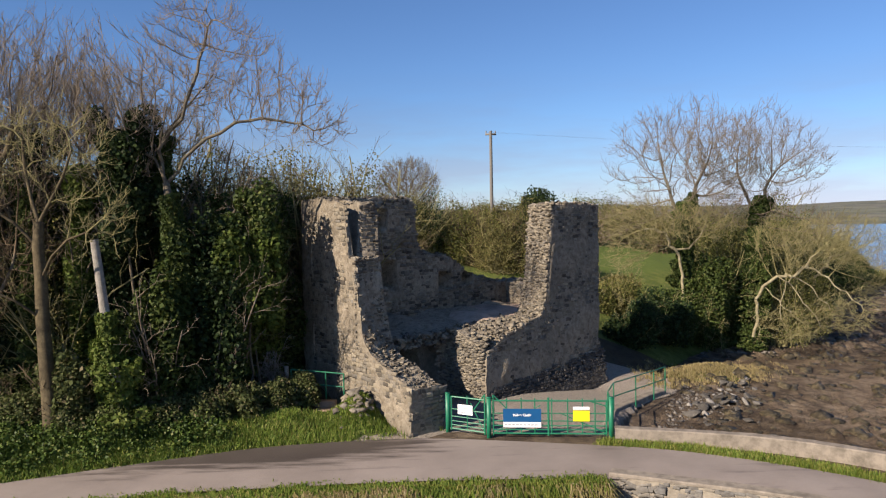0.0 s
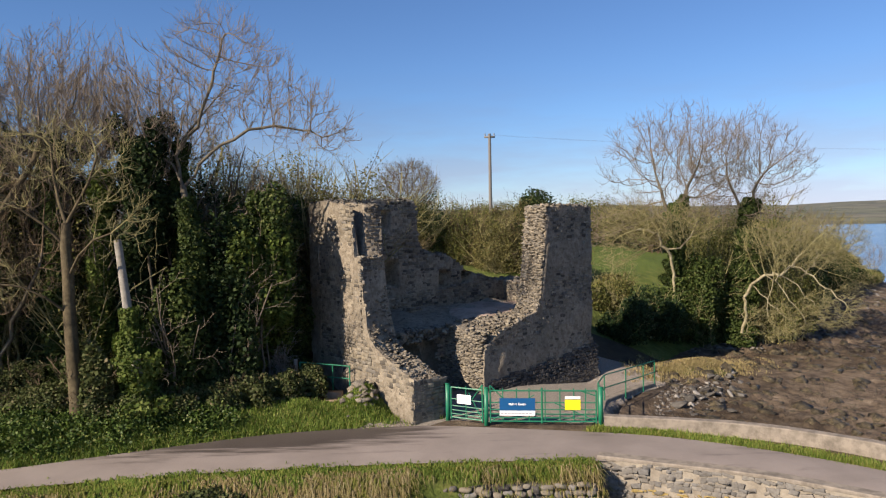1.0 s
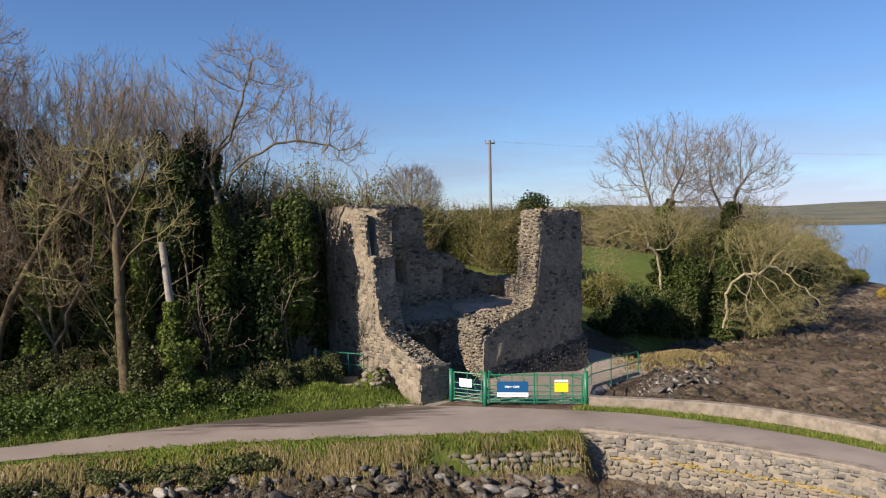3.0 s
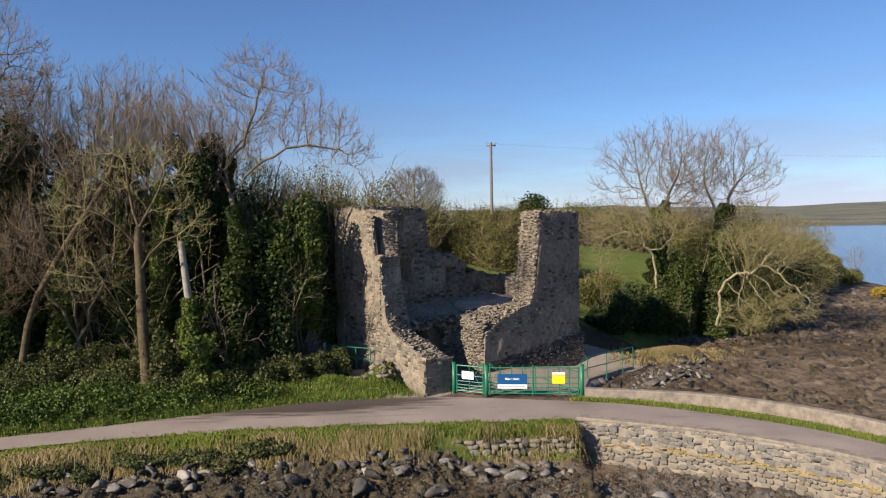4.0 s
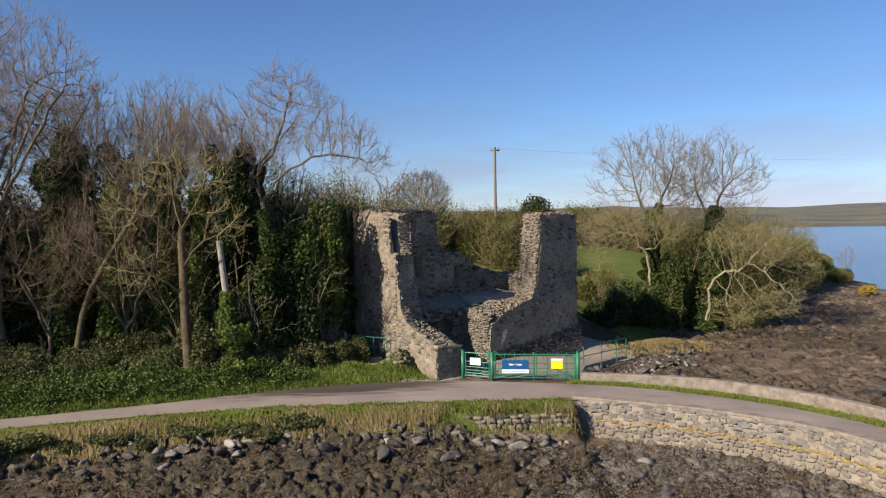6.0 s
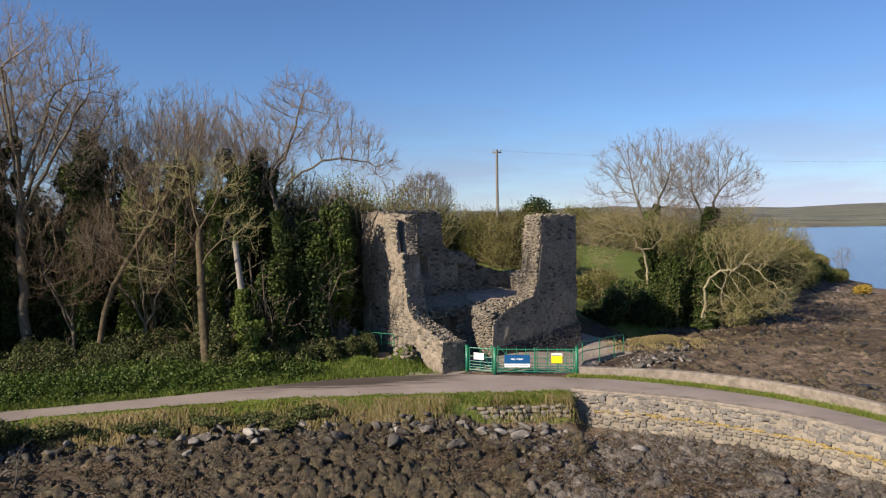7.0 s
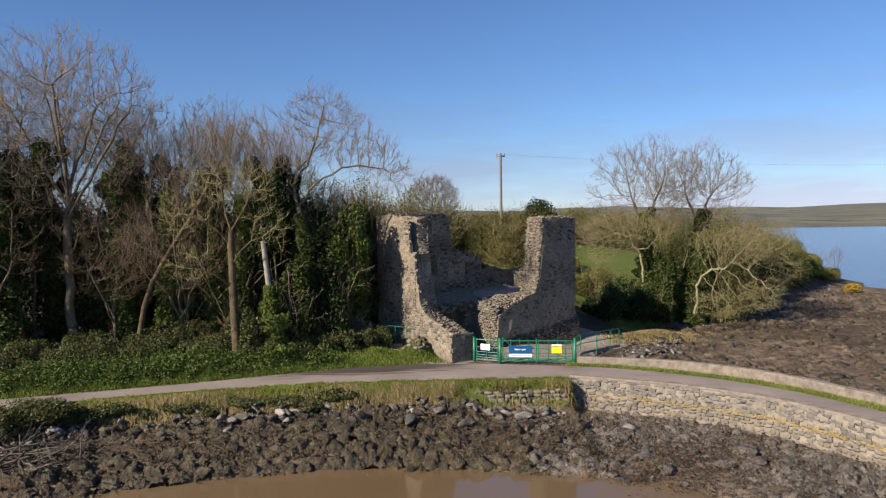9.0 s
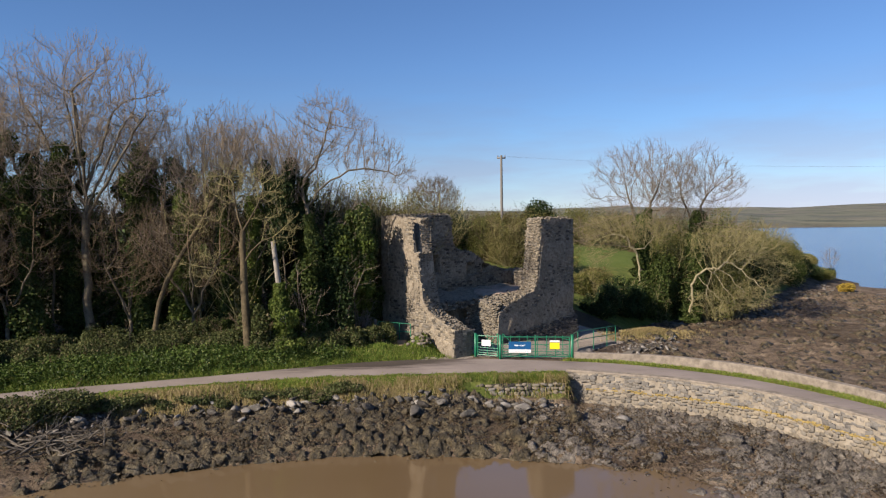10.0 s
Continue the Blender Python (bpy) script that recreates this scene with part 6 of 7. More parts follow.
# ivy-wrapped dead trunk by the road
def snag():
    r = np.random.default_rng(88)
    t = tagged(empty("dead_tree", at_ground(-9.9, 21.9)), "broken pale dead trunk wrapped in ivy", "tree")
    lean = np.array([-0.11, 0.0, 1.0])
    segs = [(lean * a, lean * b, 0.17 - 0.008 * a, 0.17 - 0.008 * b, 0) for a, b in zip(np.linspace(0, 5.2, 8), np.linspace(0.8, 6.0, 8))]
    v, f = tubes([lean * 0], [lean * 6.0], [0.19], [0.12], 9)
    part("trunk", mesh_of("trunk", v, f, M_PALEWOOD, True), t)
    part("ivy", ivy_mesh(segs, r, 3.6, 1500, 0.95, 0.07, material=M_GREEN), t, "bright green ivy")
    return t


snag()

# ---- hedges behind the castle and along the shore ----
hr = np.random.default_rng(91)
for k in range(10):
    x, y = -6 + k * 1.55 + hr.normal() * 0.4, 44.5 + hr.normal() * 1.2 + 0.15 * k
    bush_at(x, y, (2.0, 1.7, hr.uniform(3.9, 4.9)), 800 + k, 9000, 0.045, (M_OLIVE, M_GORSE, M_GORSE, M_DARKLEAF, M_OLIVE)[k % 5], "dry brown hedgerow scrub on the slope", 60, M_LICHEN if k % 3 == 0 else M_TWIGRED, group="hedgerow")
for k in range(14):
    x, y = -22 + k * 3.4 + hr.normal() * 0.6, 62 + hr.normal() * 1.5
    bush_at(x, y, (2.8, 2.0, hr.uniform(3.4, 4.8)), 830 + k, 6500, 0.055, M_OLIVE if k % 3 == 1 else M_GORSE, "far hedge of dry brown scrub", 40, M_TWIGRED, group="far hedge")
for k in range(9):
    bush_at(9 + k * 3.1 + hr.normal() * 0.5, 73 + hr.normal() * 1.5, (2.6, 2.0, hr.uniform(3.4, 4.6)), 845 + 100 * k, 5000, 0.06, M_GORSE if k % 3 else M_DARKLEAF, "far hedge of dry brown scrub", 34, M_TWIGRED, group="far hedge")
bush_at(8.0, 61.5, (2.4, 2.0, 4.4), 850, 9000, 0.1, M_DARKLEAF, "rounded dark evergreen bush on the ridge", 8)
for k, (x, y, rx, rz, m, n) in enumerate([(9.6, 37.0, 1.6, 2.6, M_DARKLEAF, 8000), (11.8, 39.6, 1.9, 3.4, M_DARKLEAF, 9000), (14.6, 41.0, 1.8, 4.6, M_IVY, 9000), (17.4, 42.4, 2.0, 5.0, M_IVY, 9000), (10.4, 43.5, 1.8, 2.2, M_GORSE, 3500)]):
    bush_at(x, y, (rx, rx * 0.9, rz), 860 + k, n, 0.075, m, "dense green bank-side bush" if m is not M_GORSE else "dry scrub on the bank", 24, M_LICHEN, group="bank bushes")
for k in range(26):
    s = k / 25
    x, y = 20.0 + 28 * s + hr.normal() * 0.5, 44.5 + 37 * s + hr.normal() * 0.6
    m = (M_OLIVE, M_OLIVE, M_GORSE, M_OLIVE, M_BRAMBLE)[k % 5]
    x, y = x - 1.6, y + 2.2
    crest = float(np.interp(s, [0, 0.2, 0.65, 0.85, 1], [8.0, 8.2, 5.6, 3.4, 0.8]))
    bush_at(x, y, (2.6, 2.6, max(1.4, crest - height(x, y)) * hr.uniform(0.9, 1.08)), 900 + k, 11000, 0.06, m, "wind-clipped coastal bush on the point", 40, M_LICHEN, group="coastal bushes")
    if k % 2 == 0:
        x, y = x + 2.4, y - 1.6
        bush_at(x, y, (1.8, 1.8, max(1.2, (crest - height(x, y)) * 0.5)), 940 + k, 5500, 0.065, (M_DARKLEAF, M_OLIVE, M_IVY)[k % 3], "low bush at the edge of the beach", 24, M_LICHEN, group="coastal bushes")
bush_at(43.0, 65.3, (1.0, 0.8, 1.1), 930, 2500, 0.09, M_YELLOWLEAF, "yellow bush on the shingle point", 6, dz=0.0)

bush_at(15.2, 40.8, (1.5, 1.3, 6.2), 1850, 15000, 0.075, M_IVY, "tall ivy thicket round the bank trees", 12, M_LICHEN, group="bank bushes")
bush_at(17.9, 41.6, (0.9, 0.9, 7.6), 1851, 9000, 0.07, M_IVY, "tall ivy thicket round the bank trees", 8, M_LICHEN, group="bank bushes")
# lichen-covered trees bending over the beach
def shore_tree(x, y, z, seed, limbs, goals, label="lichen-yellow bare tree bending over the shore"):
    r = np.random.default_rng(seed)
    g = np.concatenate([ball(r, int(n * 1.25), c, rad) for n, c, rad in goals])
    segs = tree_of(r, g, knobbly(limbs, r), twigs=3, twig_len=0.5, droop=-0.05, most=0.085, kill=0.38, tip=0.008, girth=0.075)
    finish_tree(segs, r, label, (x, y, z), 0, "shore trees", M_PALEBARK, M_LICHEN)


shore_tree(17.0, 39.6, 0.2, 640, [(-1, [(0, 0, 0), (0.2, 0, 1.0), (0.3, 0, 2.0), (0.6, 0, 2.8), (1.3, -0.1, 3.3), (2.1, -0.2, 3.4), (2.8, -0.3, 3.9), (3.3, -0.3, 4.5)]), (3, [(0.9, -0.4, 2.3), (1.5, -0.6, 1.7), (2.0, -0.8, 1.0)]), (5, [(2.9, -0.5, 2.8), (3.4, -0.6, 2.1), (4.0, -0.7, 1.5)]), (2, [(0.0, -0.6, 1.7), (-0.3, -1.0, 1.1), (-0.2, -1.3, 0.3)]), (4, [(1.9, -0.7, 2.6), (2.6, -1.1, 1.7), (3.0, -1.3, 0.7)]), (6, [(3.6, -0.9, 3.2), (4.5, -1.2, 2.5), (5.3, -1.4, 1.5)]), (5, [(1.4, -0.9, 3.0), (0.9, -1.3, 2.2), (0.8, -1.6, 1.2)])],
           [(850, (3.2, -0.4, 4.9), (2.4, 1.6, 1.5)), (240, (1.6, -1.1, 0.9), (1.9, 0.9, 1.0)), (300, (4.4, -1.1, 1.5), (1.7, 1.0, 1.3)), (340, (1.4, 0, 5.2), (1.6, 1.2, 1.2))])
shore_tree(13.6, 40.6, 1.6, 641, [(-1, [(0, 0, 0), (-0.1, 0, 1.2), (-0.2, 0, 2.4), (-0.6, -0.1, 3.4), (-1.2, -0.2, 4.2), (-2.0, -0.3, 4.7)]), (3, [(0.3, -0.3, 3.6), (0.9, -0.4, 4.4)])],
           [(714, (-2.4, -0.4, 4.9), (2.2, 1.5, 1.3)), (476, (0.6, -0.5, 4.8), (1.8, 1.3, 1.2)), (200, (-3.2, -0.6, 3.4), (1.2, 1, 1.2))])
shore_tree(22.0, 43.6, 0.8, 642, [(-1, [(0, 0, 0), (0.2, 0, 1.2), (0.5, 0, 2.2), (1.0, -0.1, 3.0), (1.7, -0.2, 3.6)])], [(816, (1.8, -0.4, 4.4), (2.4, 1.6, 1.8)), (220, (3.2, -0.8, 2.2), (1.2, 1, 1.2))])


# ---- rocks and seaweed ----
def ico(sub):
    bm = bmesh.new()
    bmesh.ops.create_icosphere(bm, subdivisions=sub, radius=1)
    v = np.array([p.co[:] for p in bm.verts])
    f = np.array([[p.index for p in q.verts] for q in bm.faces])
    bm.free()
    return v, f


ICO1, ICO2, ICO3 = ico(1), ico(2), ico(3)


def rock_shape(seed, flat_=0.65, angular=0.5):
    r = np.random.default_rng(seed)
    v, f = ICO2
    v = v * (1 + 0.22 * lumps(v, 2.2, seed))[:, None]
    for _ in range(11):   # split faces
        n = r.normal(size=3)
        n /= np.linalg.norm(n)
        d = v @ n
        lim = r.uniform(0.28, 0.62)
        v = v - np.where(d > lim, (d - lim) * (0.75 + 0.5 * angular), 0)[:, None] * n
    return v * [1, r.uniform(0.7, 1), flat_], f


ROCK_ME = [mesh_of("boulder", *rock_shape(200 + k), M_ROCK) for k in range(9)]
FALLEN_ME = [mesh_of("fallen_stone", *rock_shape(200 + k), M_STONE) for k in range(9)]
rr = np.random.default_rng(55)


def boulder(x, y, s, sink=0.3, squash=1.0, label="rough grey shore boulder on the mud", group="shore boulders", z=None):
    ob = tagged(new("boulder", ROCK_ME[rr.integers(9)]), label, "rock", group)
    zz = height(x, y) if z is None else z
    ob.matrix_basis = pose(x, y, zz + s * 0.65 * squash * (1 - 2 * sink) * 0.8, rr.normal() * 8, rr.normal() * 8, rr.uniform(0, 360)) @ Matrix.Diagonal((s, s * rr.uniform(0.7, 1), s * squash, 1))
    return ob


def bank_point(s, d):
    """A point d metres out from the bank's edge, s metres along it."""
    p, e, _ = along(BANK, s)
    n = np.array([e[1], -e[0]])
    return p + n * d


BANK = resample(NEAR[2:9], 120)
BANK_LEN = along(BANK, 0)[2]
boulder(-2.8, 14.6, 0.6, -0.05, 0.8, "large pale flat-sided boulder on the mud")
boulder(-2.5, 15.5, 0.4, -0.05)
boulder(6.17, 14.85, 0.48, -0.05, 0.8, "large grey boulder lying on the mud")
boulder(-10.03, 13.75, 0.26, -0.05, 1.2, "rounded white boulder at the bank")
boulder(-0.57, 14.75, 0.42, -0.05)
boulder(-4.95, 15.3, 0.42, -0.05)
boulder(-5.2, 15.1, 0.35, -0.05)
for _ in range(190):
    s, d = rr.uniform(10, BANK_LEN), abs(rr.normal()) * 0.6 + 1.15
    q = bank_point(s, d)
    boulder(q[0], q[1], 0.1 + 0.34 * rr.random() ** 2.2, 0.3, z=height(*q) + 0.13)
# dry-laid stones that hold the end of the bank
rv_line = offset(resample([(-1.2, 18.2), (4.0, 18.3)], 40), -0.5)
revet = tagged(empty("bank_revetment", (1.5, 17.7, -0.6)), "dry-laid grey stones holding the end of the bank", "wall", kind="structure")
rinv = revet.matrix_basis.inverted()
kv, kf = band_wall(rv_line, 0.3, -1.7, -0.22, 96, 0.2)
part("wall_core", mesh_of("wall_core", kv - np.array((1.5, 17.7, -0.6)), kf, M_DARKSTONES), revet)
rev_mes = [mesh_of("stone", u_[0], u_[1], M_SEASTONE if k % 3 else M_ROCK) for k, u_ in enumerate(FIELD_UNITS)]
for k, (m, z) in enumerate(curve_stones(rr, rv_line, 0.05, 5.2, -1.2, -0.22, (0.14, 0.24), (0.16, 0.4), 0.02, (0.06, 0.13), 0.08, 10)):
    ob = new("stone", rev_mes[k % len(rev_mes)])
    ob.parent, ob.matrix_parent_inverse, ob.matrix_basis = revet, rinv, m
# flat slabs along the foot of the sea wall
for s_ in (5.2, 6.3, 7.6, 8.2, 8.9, 10.1, 11.0, 12.6, 13.1, 14.2):
    p, e, _ = along(sea_line, s_)
    q = p + np.array([e[1], -e[0]]) * (0.38 + rr.uniform(0, 0.25))
    boulder(q[0], q[1], rr.uniform(0.2, 0.36), 0.25, 0.8, "flat grey slab at the foot of the sea wall")
# rock heap and scattered stones on the lagoon's beach
for _ in range(70):
    t = rr.uniform(0, 1)
    x, y = 9.6 + 4.6 * t + rr.normal() * 0.5, 26.9 + 6.3 * t + rr.normal() * 0.6
    boulder(x, y, rr.uniform(0.12, 0.42), 0.25, label="grey split rock in a heap on the beach", group="beach rocks")
boulder(11.6, 25.2, 0.55, 0.3, 0.7, "pale flat boulder behind the low wall", "beach rocks")


def blobs(places, sizes, seed, shape=ICO2, flat_=0.55):
    r = np.random.default_rng(seed)
    ch = []
    v0, f = shape
    for k, (p, s) in enumerate(zip(places, sizes)):
        m = np.array(Euler((0, 0, r.uniform(0, 6.3))).to_matrix())
        v = v0 * (1 + 0.5 * lumps(v0 + r.uniform(-9, 9, 3), 2.8, 7) + 0.4 * lumps(v0 + r.uniform(-9, 9, 3), 9.0, 8))[:, None]
        v = (v * [s, s * r.uniform(0.65, 1), s * flat_ * r.uniform(0.7, 1.4)]) @ m.T + p
        ch.append((v, f))
    return join(ch)


def scatter(n, sampler):
    q = np.array([sampler() for _ in range(n)])
    return np.column_stack([q, heights(q)])


def far_rock():
    s = rr.uniform(0, 1)
    return np.array([13.5 + 30 * s + rr.normal() * 0.8, 38.8 + 33 * s - 14 * s * (1 - s) + rr.normal() * 1.0])


def flat_stone():
    while True:
        q = np.array([rr.uniform(9, 44), rr.uniform(22, 64)])
        if inside(q[None], LAGOON)[0]:
            return q


def angular(places, sizes, seed):
    r = np.random.default_rng(seed)
    ch = []
    for p, s in zip(places, sizes):
        v, f = ROCKS_RAW[r.integers(9)]
        m = np.array(Euler((r.normal() * 0.15, r.normal() * 0.15, r.uniform(0, 6.3))).to_matrix())
        ch.append(((v * s) @ m.T + p, f))
    return join(ch)


ROCKS_RAW = [rock_shape(200 + k) for k in range(9)]
pl = scatter(120, far_rock)
v, f = angular(pl, rr.uniform(0.18, 0.6, len(pl)), 5)
tagged(new("shoreline_rocks", mesh_of("shoreline_rocks", v, f, M_ROCKS)), "dark rocks along the shoreline below the bushes", "rocks", kind="stuff")
pl = scatter(200, flat_stone)
v, f = angular(pl, rr.uniform(0.08, 0.3, len(pl)) * rr.uniform(0.5, 1, len(pl)), 6)
tagged(new("scattered_stones", mesh_of("scattered_stones", v, f, M_ROCKS)), "scattered stones over the mud flat", "stones", kind="stuff")


def weed_spot():
    s, d = rr.uniform(6, BANK_LEN + 1.5), 1.6 + 5.3 * rr.uniform(0, 1) ** 0.9
    return bank_point(s, d)


pl = scatter(330, weed_spot)
v, f = blobs(pl + [0, 0, 0.02], 0.08 + 0.26 * rr.random(len(pl)) ** 2.2, 1, ICO3, 0.7)
tagged(new("seaweed_rocks", mesh_of("seaweed_rocks", v, f, M_WEED, True)), "brown wrack draped over small rocks on the mud", "seaweed", kind="stuff")


def weed_spot_b():
    while True:
        p, e, _ = along(sea_line, rr.uniform(0.0, 22))
        q = p + np.array([e[1], -e[0]]) * (0.6 + 8.5 * rr.uniform(0, 1))
        if inside(np.array([q]), BASIN)[0]:
            return q


pl = scatter(260, weed_spot_b)
v, f = blobs(pl, 0.08 + 0.36 * rr.random(len(pl)) ** 2.4, 2, ICO3, 0.5)
tagged(new("seaweed_rocks", mesh_of("seaweed_rocks_b", v, f, M_SILT, True)), "brown wrack and small rocks below the sea wall", "seaweed", kind="stuff")


# lumpy sheet of wrack between the bank, the sea wall and the water
def wrack_sheet():
    st = 0.065
    X, Y = np.meshgrid(np.arange(-23, 15.2, st), np.arange(5.5, 18.6, st))
    q = np.column_stack([X.ravel(), Y.ravel()])
    h, _ = land(q)
    d = dist(q, NEAR)
    ok = inside(q, BASIN) & (h > -1.78) & np.where(q[:, 0] < 4.3, d > 0.95, d > 0.1)
    patch = lumps(q, 0.55, 31) * 0.5 + 0.62
    z = np.full(len(q), -9.0)
    for i in np.where(ok)[0]:
        x, y = q[i]
        wx, wy = x + 0.35 * noise.noise((x * 1.3, y * 1.3, 3.0)), y + 0.35 * noise.noise((x * 1.3, y * 1.3, 9.0))
        dd = noise.voronoi((wx * 1.5, wy * 1.8, 0.0))[0]
        big = max(0.0, dd[1] - dd[0])
        d2 = noise.voronoi((wx * 4.6, wy * 4.6, 4.0))[0]
        fine = max(0.0, d2[1] - d2[0])
        rough = noise.noise((x * 9, y * 9, 1.0))
        a = min(1.0, max(0.12, patch[i] * (1.15 if x < 4 else 1.05)))
        z[i] = h[i] + a * (0.6 * min(big, 0.75) ** 0.75 + 0.22 * min(fine, 0.6) ** 0.7 + 0.13 * rough + 0.09 * noise.noise((x * 21, y * 21, 5.0))) - 0.13
    n, m = X.shape
    i = (np.arange(n - 1)[:, None] * m + np.arange(m - 1)[None]).ravel()
    f = np.stack([i, i + 1, i + m + 1, i + m], axis=1)
    f = f[ok[f].all(axis=1)]
    used = np.unique(f)
    remap = np.zeros(len(q), int)
    remap[used] = np.arange(len(used))
    return np.column_stack([q, z])[used], remap[f]


v, f = wrack_sheet()
bed = mesh_of("wrack_bed", v, f, M_WEED, True)
bed.materials.append(M_SILT)
mid_ = v[f].mean(axis=1)
bed.polygons.foreach_set("material_index", (mid_[:, 0] + 1.6 * lumps(mid_[:, :2], 1.1, 44) + 0.5 * lumps(mid_[:, :2], 5.0, 45) > 1.5).astype(np.int32))
tagged(new("wrack_bed", bed), "lumpy bed of brown wrack and mud at low tide", "seaweed", kind="structure")


def flat_sheet():
    st = 0.15
    X, Y = np.meshgrid(np.arange(8, 44, st), np.arange(12, 64, st))
    q = np.column_stack([X.ravel(), Y.ravel()])
    h, w_ = land(q)
    e = np.minimum(dist(q, FARWALL), dist(q, COAST))
    ok = inside(q, LAGOON) & (e > 0.9) & (w_["grass"] < 0.2)
    patch = lumps(q, 0.3, 33) * 0.5 + 0.5
    z = np.full(len(q), -9.0)
    for i in np.where(ok)[0]:
        x, y = q[i]
        dd = noise.voronoi((x * 1.9 + 0.6 * noise.noise((x, y, 2.0)), y * 1.5, 0.0))[0]
        a = min(1.0, max(0.05, patch[i]))
        z[i] = h[i] + a * (0.4 * min(dd[1] - dd[0], 0.7) + 0.16 * noise.noise((x * 3, y * 3, 1.0))) - 0.03
    n, m = X.shape
    i = (np.arange(n - 1)[:, None] * m + np.arange(m - 1)[None]).ravel()
    f = np.stack([i, i + 1, i + m + 1, i + m], axis=1)
    f = f[ok[f].all(axis=1)]
    used = np.unique(f)
    remap = np.zeros(len(q), int)
    remap[used] = np.arange(len(used))
    return np.column_stack([q, z])[used], remap[f]


v, f = flat_sheet()
tagged(new("mud_flat", mesh_of("mud_flat", v, f, M_GROUND, True)), "rutted brown mud flat at low tide", "mud", kind="structure")


def slope_spot():
    t = rr.uniform(0, 1)
    return np.array([6.6 + 3.6 * t + abs(rr.normal()) * 1.2, 23.6 + 7.2 * t + rr.normal() * 0.5])


pl = scatter(500, slope_spot)
v, f = blobs(pl, rr.uniform(0.03, 0.1, len(pl)), 9, ICO1, 0.7)
tagged(new("shingle", mesh_of("shingle_b", v, f, M_ROCKS)), "broken stone scattered below the shore path", "stones", kind="stuff")


def bay_spot():
    while True:
        q = np.array([rr.uniform(10, 44), rr.uniform(14, 64)])
        if inside(q[None], LAGOON)[0]:
            return q


pl = scatter(3200, bay_spot)
v, f = blobs(pl - [0, 0, 0.03], 0.08 + 0.36 * rr.random(len(pl)) ** 2, 3, ICO1, 0.6)
tagged(new("seaweed_rocks", mesh_of("seaweed_rocks_c", v, f, M_WEED, True)), "weed-covered stones over the mud flat", "seaweed", kind="stuff")
# loose fronds of wrack over it all
def frond_field(n, sampler, name, label):
    q = np.repeat(np.array([sampler() for _ in range(n // 18)]), 18, axis=0)
    q = q + rr.normal(size=q.shape) * 0.22
    p3 = np.column_stack([q, heights(q) + 0.02 + np.abs(rr.normal(size=len(q))) * 0.11])
    v, f = leaves(p3, 0.06, np.tile([0, -0.3, 1.3], (len(p3), 1)), 0.8, 0.3)
    tagged(new(name, mesh_of(name, v, f, M_FROND)), label, "seaweed", kind="stuff")


M_FROND = leaf_mat("wrack_frond", ((0, (0.02, 0.014, 0.008)), (0.5, (0.055, 0.038, 0.02)), (0.85, (0.11, 0.08, 0.04)), (1, (0.2, 0.17, 0.12))), 0.6, 0.0)
frond_field(13000, weed_spot, "wrack", "tangled brown wrack fronds below the bank")
frond_field(11000, weed_spot_b, "wrack", "tangled brown wrack fronds below the sea wall")
# small stones at the bank's foot, too many to tell apart
def foot_spot():
    return bank_point(rr.uniform(8, BANK_LEN), 0.95 + abs(rr.normal()) * 0.7)


pl = scatter(500, foot_spot)
v, f = blobs(pl, rr.uniform(0.05, 0.14, len(pl)), 4, ICO1, 0.7)
tagged(new("shingle", mesh_of("shingle", v, f, M_ROCKS)), "grey cobbles along the foot of the bank", "stones", kind="stuff")


# ---- grass and low growth ----
def grass_patch(name, q, h, material, label, lean=0.5, width=0.018, lift=0.0):
    feet = np.column_stack([q, heights(q) + lift])
    v, f = blades(feet, h, lean, width)
    tagged(new(name, mesh_of(name, v, f, material)), label, "grass", kind="stuff")


def tufted(n, sampler, tuft=14, spread=0.1):
    c = np.array([sampler() for _ in range(n // tuft)])
    return np.repeat(c, tuft, axis=0) + rr.normal(size=(len(c) * tuft, 2)) * spread


FARL = resample(ROADFAR[2:10], 120)
FARL_LEN = along(FARL, 0)[2]


def far_bank():
    p, e, _ = along(FARL, rr.uniform(0, FARL_LEN - 2.0))
    return p + np.array([-e[1], e[0]]) * (0.05 + 2.0 * rr.uniform(0, 1) ** 1.3)


grass_patch("grass", tufted(52000, far_bank), 0.15, M_VERGE, "lush green verge grass below the wood", 0.9)


def near_bank():
    return bank_point(rr.uniform(4, BANK_LEN), -0.75 + 0.95 * rr.uniform(0, 1))


def bank_tufts(name, n, per, d0, d1, spread, length, fall, material, label, patch=None):
    """Drooping tussocks of uneven size on the bank, thick in patches and thin between them."""
    feet, out = [], []
    while len(feet) < n:
        s_, d_ = rr.uniform(4, BANK_LEN + 0.4), rr.uniform(d0, d1)
        if patch is not None and lumps(np.array([[s_, d_ * 2.0]]), 1.3, patch)[0] < rr.normal() * 0.25:
            continue
        q = bank_point(s_, d_)
        if q[0] > -0.7 and d_ > 0.32:
            continue
        e = bank_point(s_, d_ + 1.0) - q
        k = int(per * rr.uniform(0.4, 1.7))
        feet.append(q + rr.normal(size=(k, 2)) * spread * rr.uniform(0.5, 1.4))
        out.append(np.repeat(e[None], k, axis=0))
    q, o = np.concatenate(feet), np.concatenate(out)
    v, f = hanging(np.column_stack([q, heights(q) - 0.02]), o, length, fall)
    tagged(new(name, mesh_of(name, v, f, material)), label, "grass", kind="stuff")


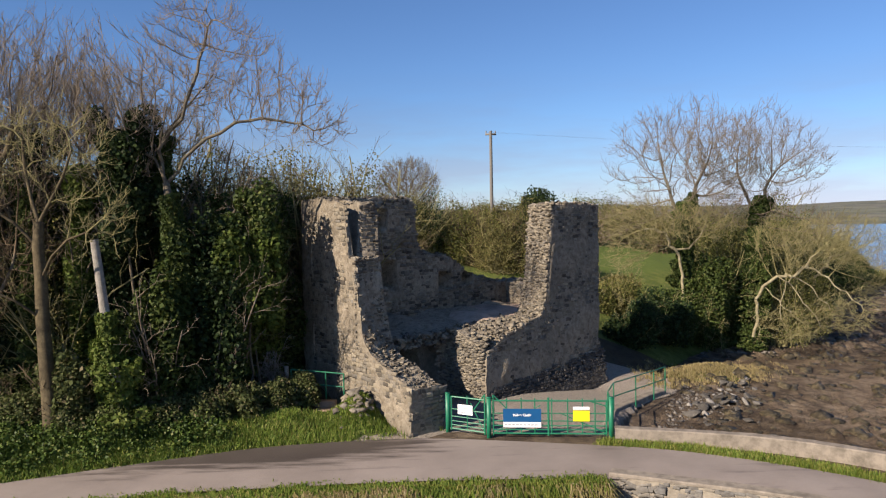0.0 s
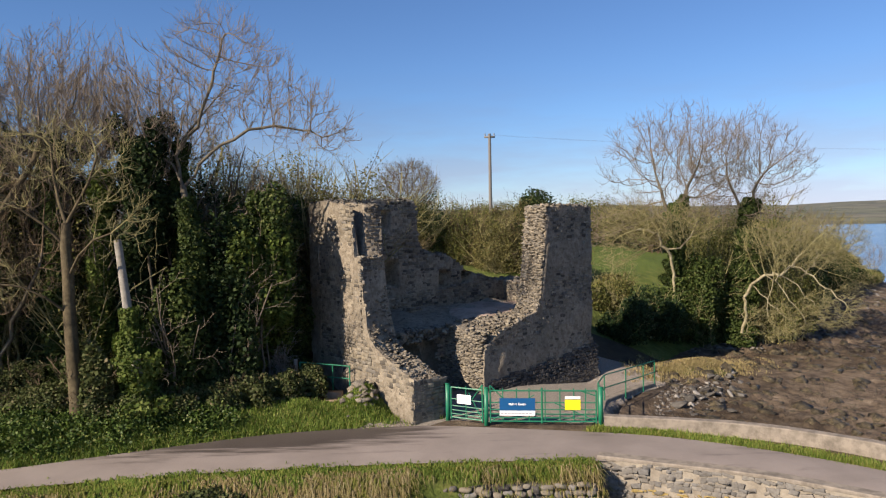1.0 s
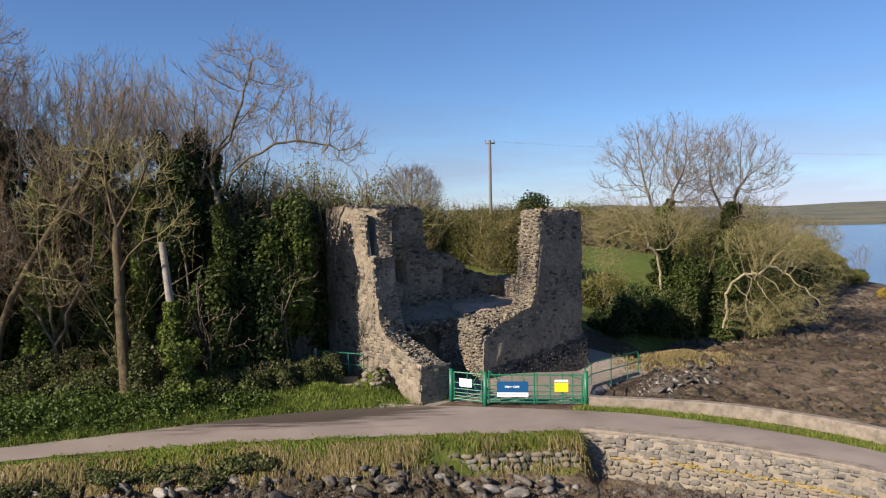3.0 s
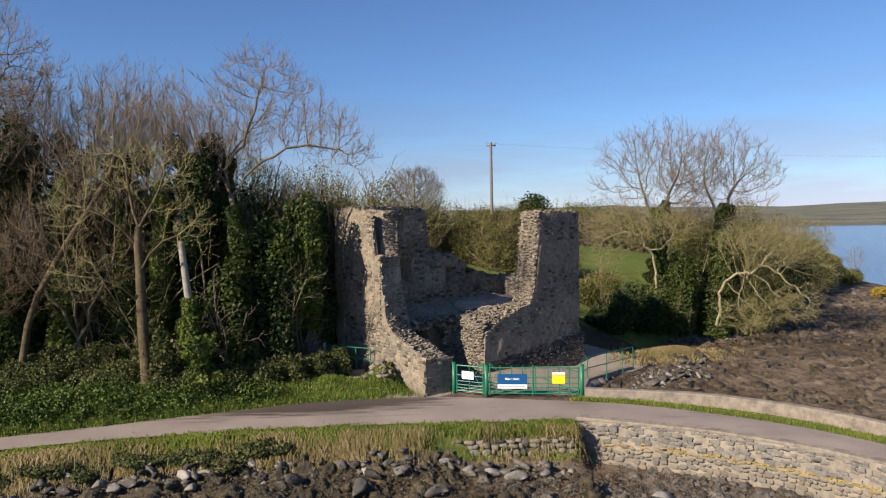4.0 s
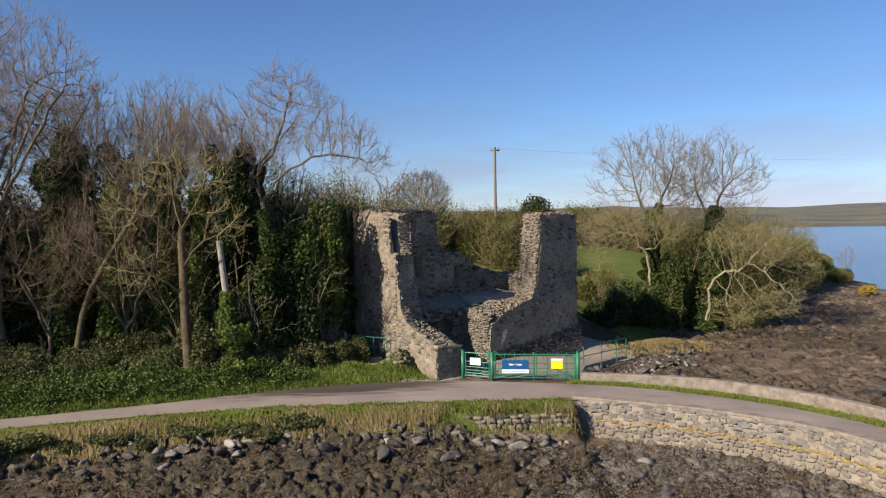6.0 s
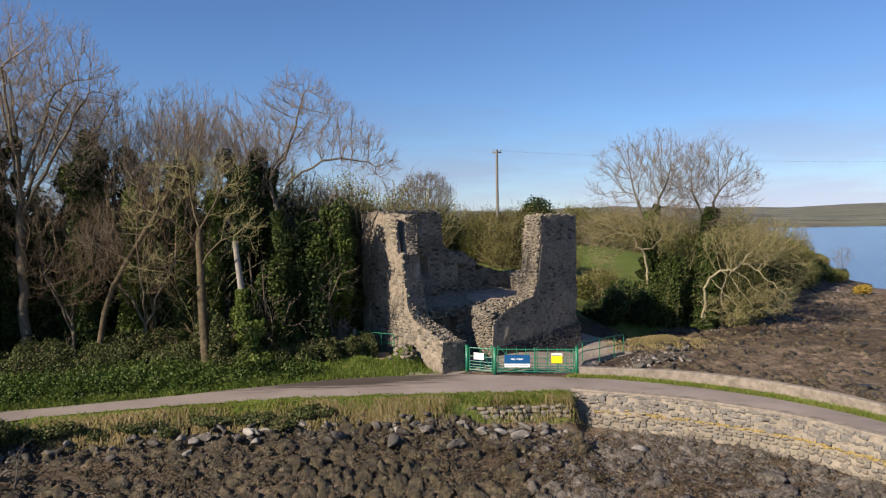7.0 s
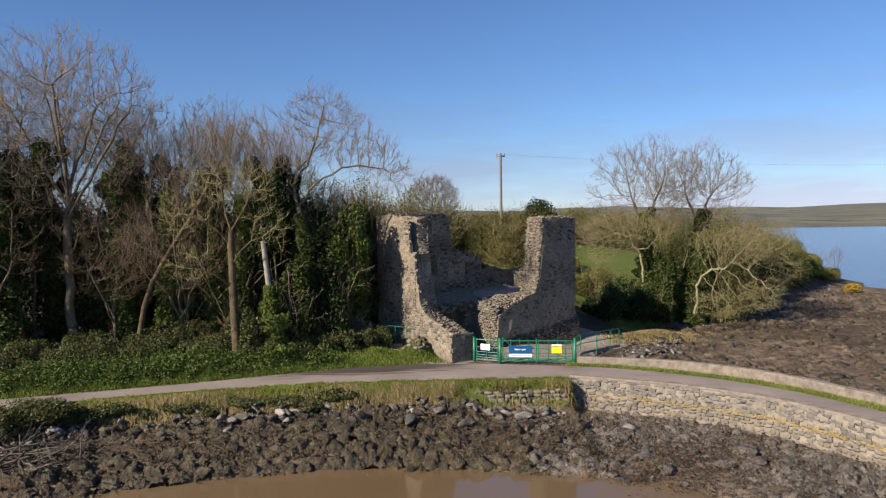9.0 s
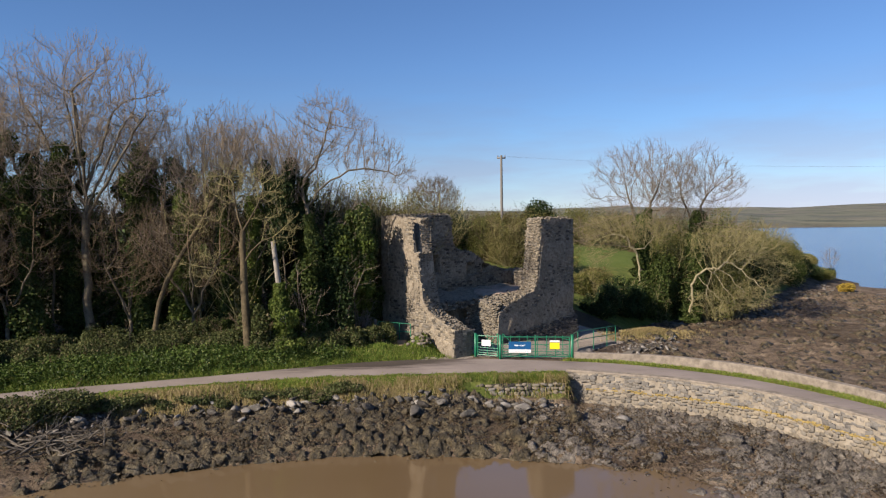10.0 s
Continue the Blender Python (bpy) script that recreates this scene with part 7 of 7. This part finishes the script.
grass_patch("grass", tufted(30000, near_bank), 0.1, M_GRASS, "short sunlit grass strip beside the road")
bank_tufts("grass", 560, 80, -0.7, 0.4, 0.14, 0.28, 0.2, M_VERGE, "rough green tussocks on the bank edge")
bank_tufts("grass", 480, 80, -0.4, 0.85, 0.17, 0.27, 0.4, M_GRASS, "olive grass tussocks over the bank edge", 51)
bank_tufts("grass", 640, 90, 0.2, 1.05, 0.18, 0.3, 0.6, M_DRYGRASS, "dry straw-coloured grass hanging down the bank", 52)
RIGHT = resample(ROADFAR[10:16], 80)
R_LEN = along(RIGHT, 0)[2]


def right_verge():
    p, e, _ = along(RIGHT, rr.uniform(0, R_LEN))
    return p + np.array([-e[1], e[0]]) * (0.02 + 0.62 * rr.uniform(0, 1))


grass_patch("grass", tufted(12000, right_verge), 0.17, M_VERGE, "short green grass strip beside the low wall")


grass_patch("grass", tufted(12000, right_verge), 0.14, M_GRASS, "short green grass strip beside the low wall")


def mound():
    a, b = rr.normal() * 1.9, rr.normal() * 0.75
    return np.array([12.6 + a * 0.8 - b * 0.6, 34.2 + a * 0.6 + b * 0.8])


grass_patch("grass", tufted(14000, mound), 0.16, M_DRYGRASS, "yellowish grass mound on the beach")


def foot():
    return np.array([-3.0 + rr.normal() * 0.8, 23.6 + rr.normal() * 0.4])


grass_patch("grass", tufted(6000, foot), 0.14, M_VERGE, "grass on the rubble beside the buttress")
for _ in range(60):
    q = np.array([-2.95 + rr.normal() * 0.36, 24.1 + rr.normal() * 0.5])
    ob = boulder(q[0], q[1], 0.1 + 0.3 * rr.random() ** 1.6, 0.2, 0.9, "tan fallen stone beside the castle buttress", "fallen stones")
    ob.name, ob.data = "fallen_stone", FALLEN_ME[rr.integers(9)]


def low_leaf():
    p, e, _ = along(FARL, rr.uniform(0, FARL_LEN - 6))
    return p + np.array([-e[1], e[0]]) * (0.35 + 2.4 * rr.uniform(0, 1))


M_COVER = leaf_mat("verge_plant_leaf", ((0, (0.035, 0.06, 0.012)), (0.5, (0.068, 0.112, 0.02)), (0.85, (0.12, 0.17, 0.035)), (1, (0.2, 0.21, 0.065))), 0.5)
c = np.repeat(np.array([low_leaf() for _ in range(1100)]), 60, axis=0)
c = c + rr.normal(size=c.shape) * 0.17
c3 = np.column_stack([c, heights(c) + np.abs(rr.normal(size=len(c))) * 0.22])
v, f = leaves(c3, 0.047, np.tile([0, -0.4, 1.0], (len(c3), 1)))
tagged(new("ground_cover", mesh_of("ground_cover", v, f, M_COVER)), "fresh green leafy plants on the verge", "plants", kind="stuff")
# brambles that hang over the near bank
for k in range(15):
    q = bank_point(8.0 + k * 1.3 + rr.normal() * 0.3, 0.95 + rr.normal() * 0.15)
    bush("bush", "low bramble hanging over the bank", (q[0], q[1], height(*q) - 0.1), ((1.0, 0.7, rr.uniform(0.45, 0.65)) if k > 5 else (1.4, 1.0, rr.uniform(1.0, 1.3))), 1000 + k, 4200, 0.05, M_BRAMBLE, 10, M_TWIGRED, group="bank brambles")


# ---- driftwood ----
def driftwood():
    r = np.random.default_rng(66)
    for k in range(30):
        x, y = -16.8 + float(np.clip(r.normal(), -1.6, 1.6)) * 1.6, 10.9 + float(np.clip(r.normal(), -1.3, 1.2)) * 0.8
        segs = []
        a = r.uniform(0, 6.3)
        sp = spec_with(steps=[4, 5, 4, 3, 2], kids=[0, 4, 3, 0, 0], up=[0, 0.0, 0.0, 0, 0])
        grow(r, np.zeros(3), np.array([math.cos(a), math.sin(a), r.uniform(0.02, 0.35)]), r.uniform(1.2, 2.6), 0.045, 1, sp, segs, 3)
        t = tagged(empty("fallen_branch", (x, y, height(x, y) + 0.12)), "bleached dead branch lying on the shore", "branch", "fallen branches")
        part("limb", segs_mesh("limb", segs, (1,), M_DRIFT), t)
        part("twig_spray", segs_mesh("twig_spray", segs, (2, 3), M_DRIFT), t, kind="stuff")


driftwood()
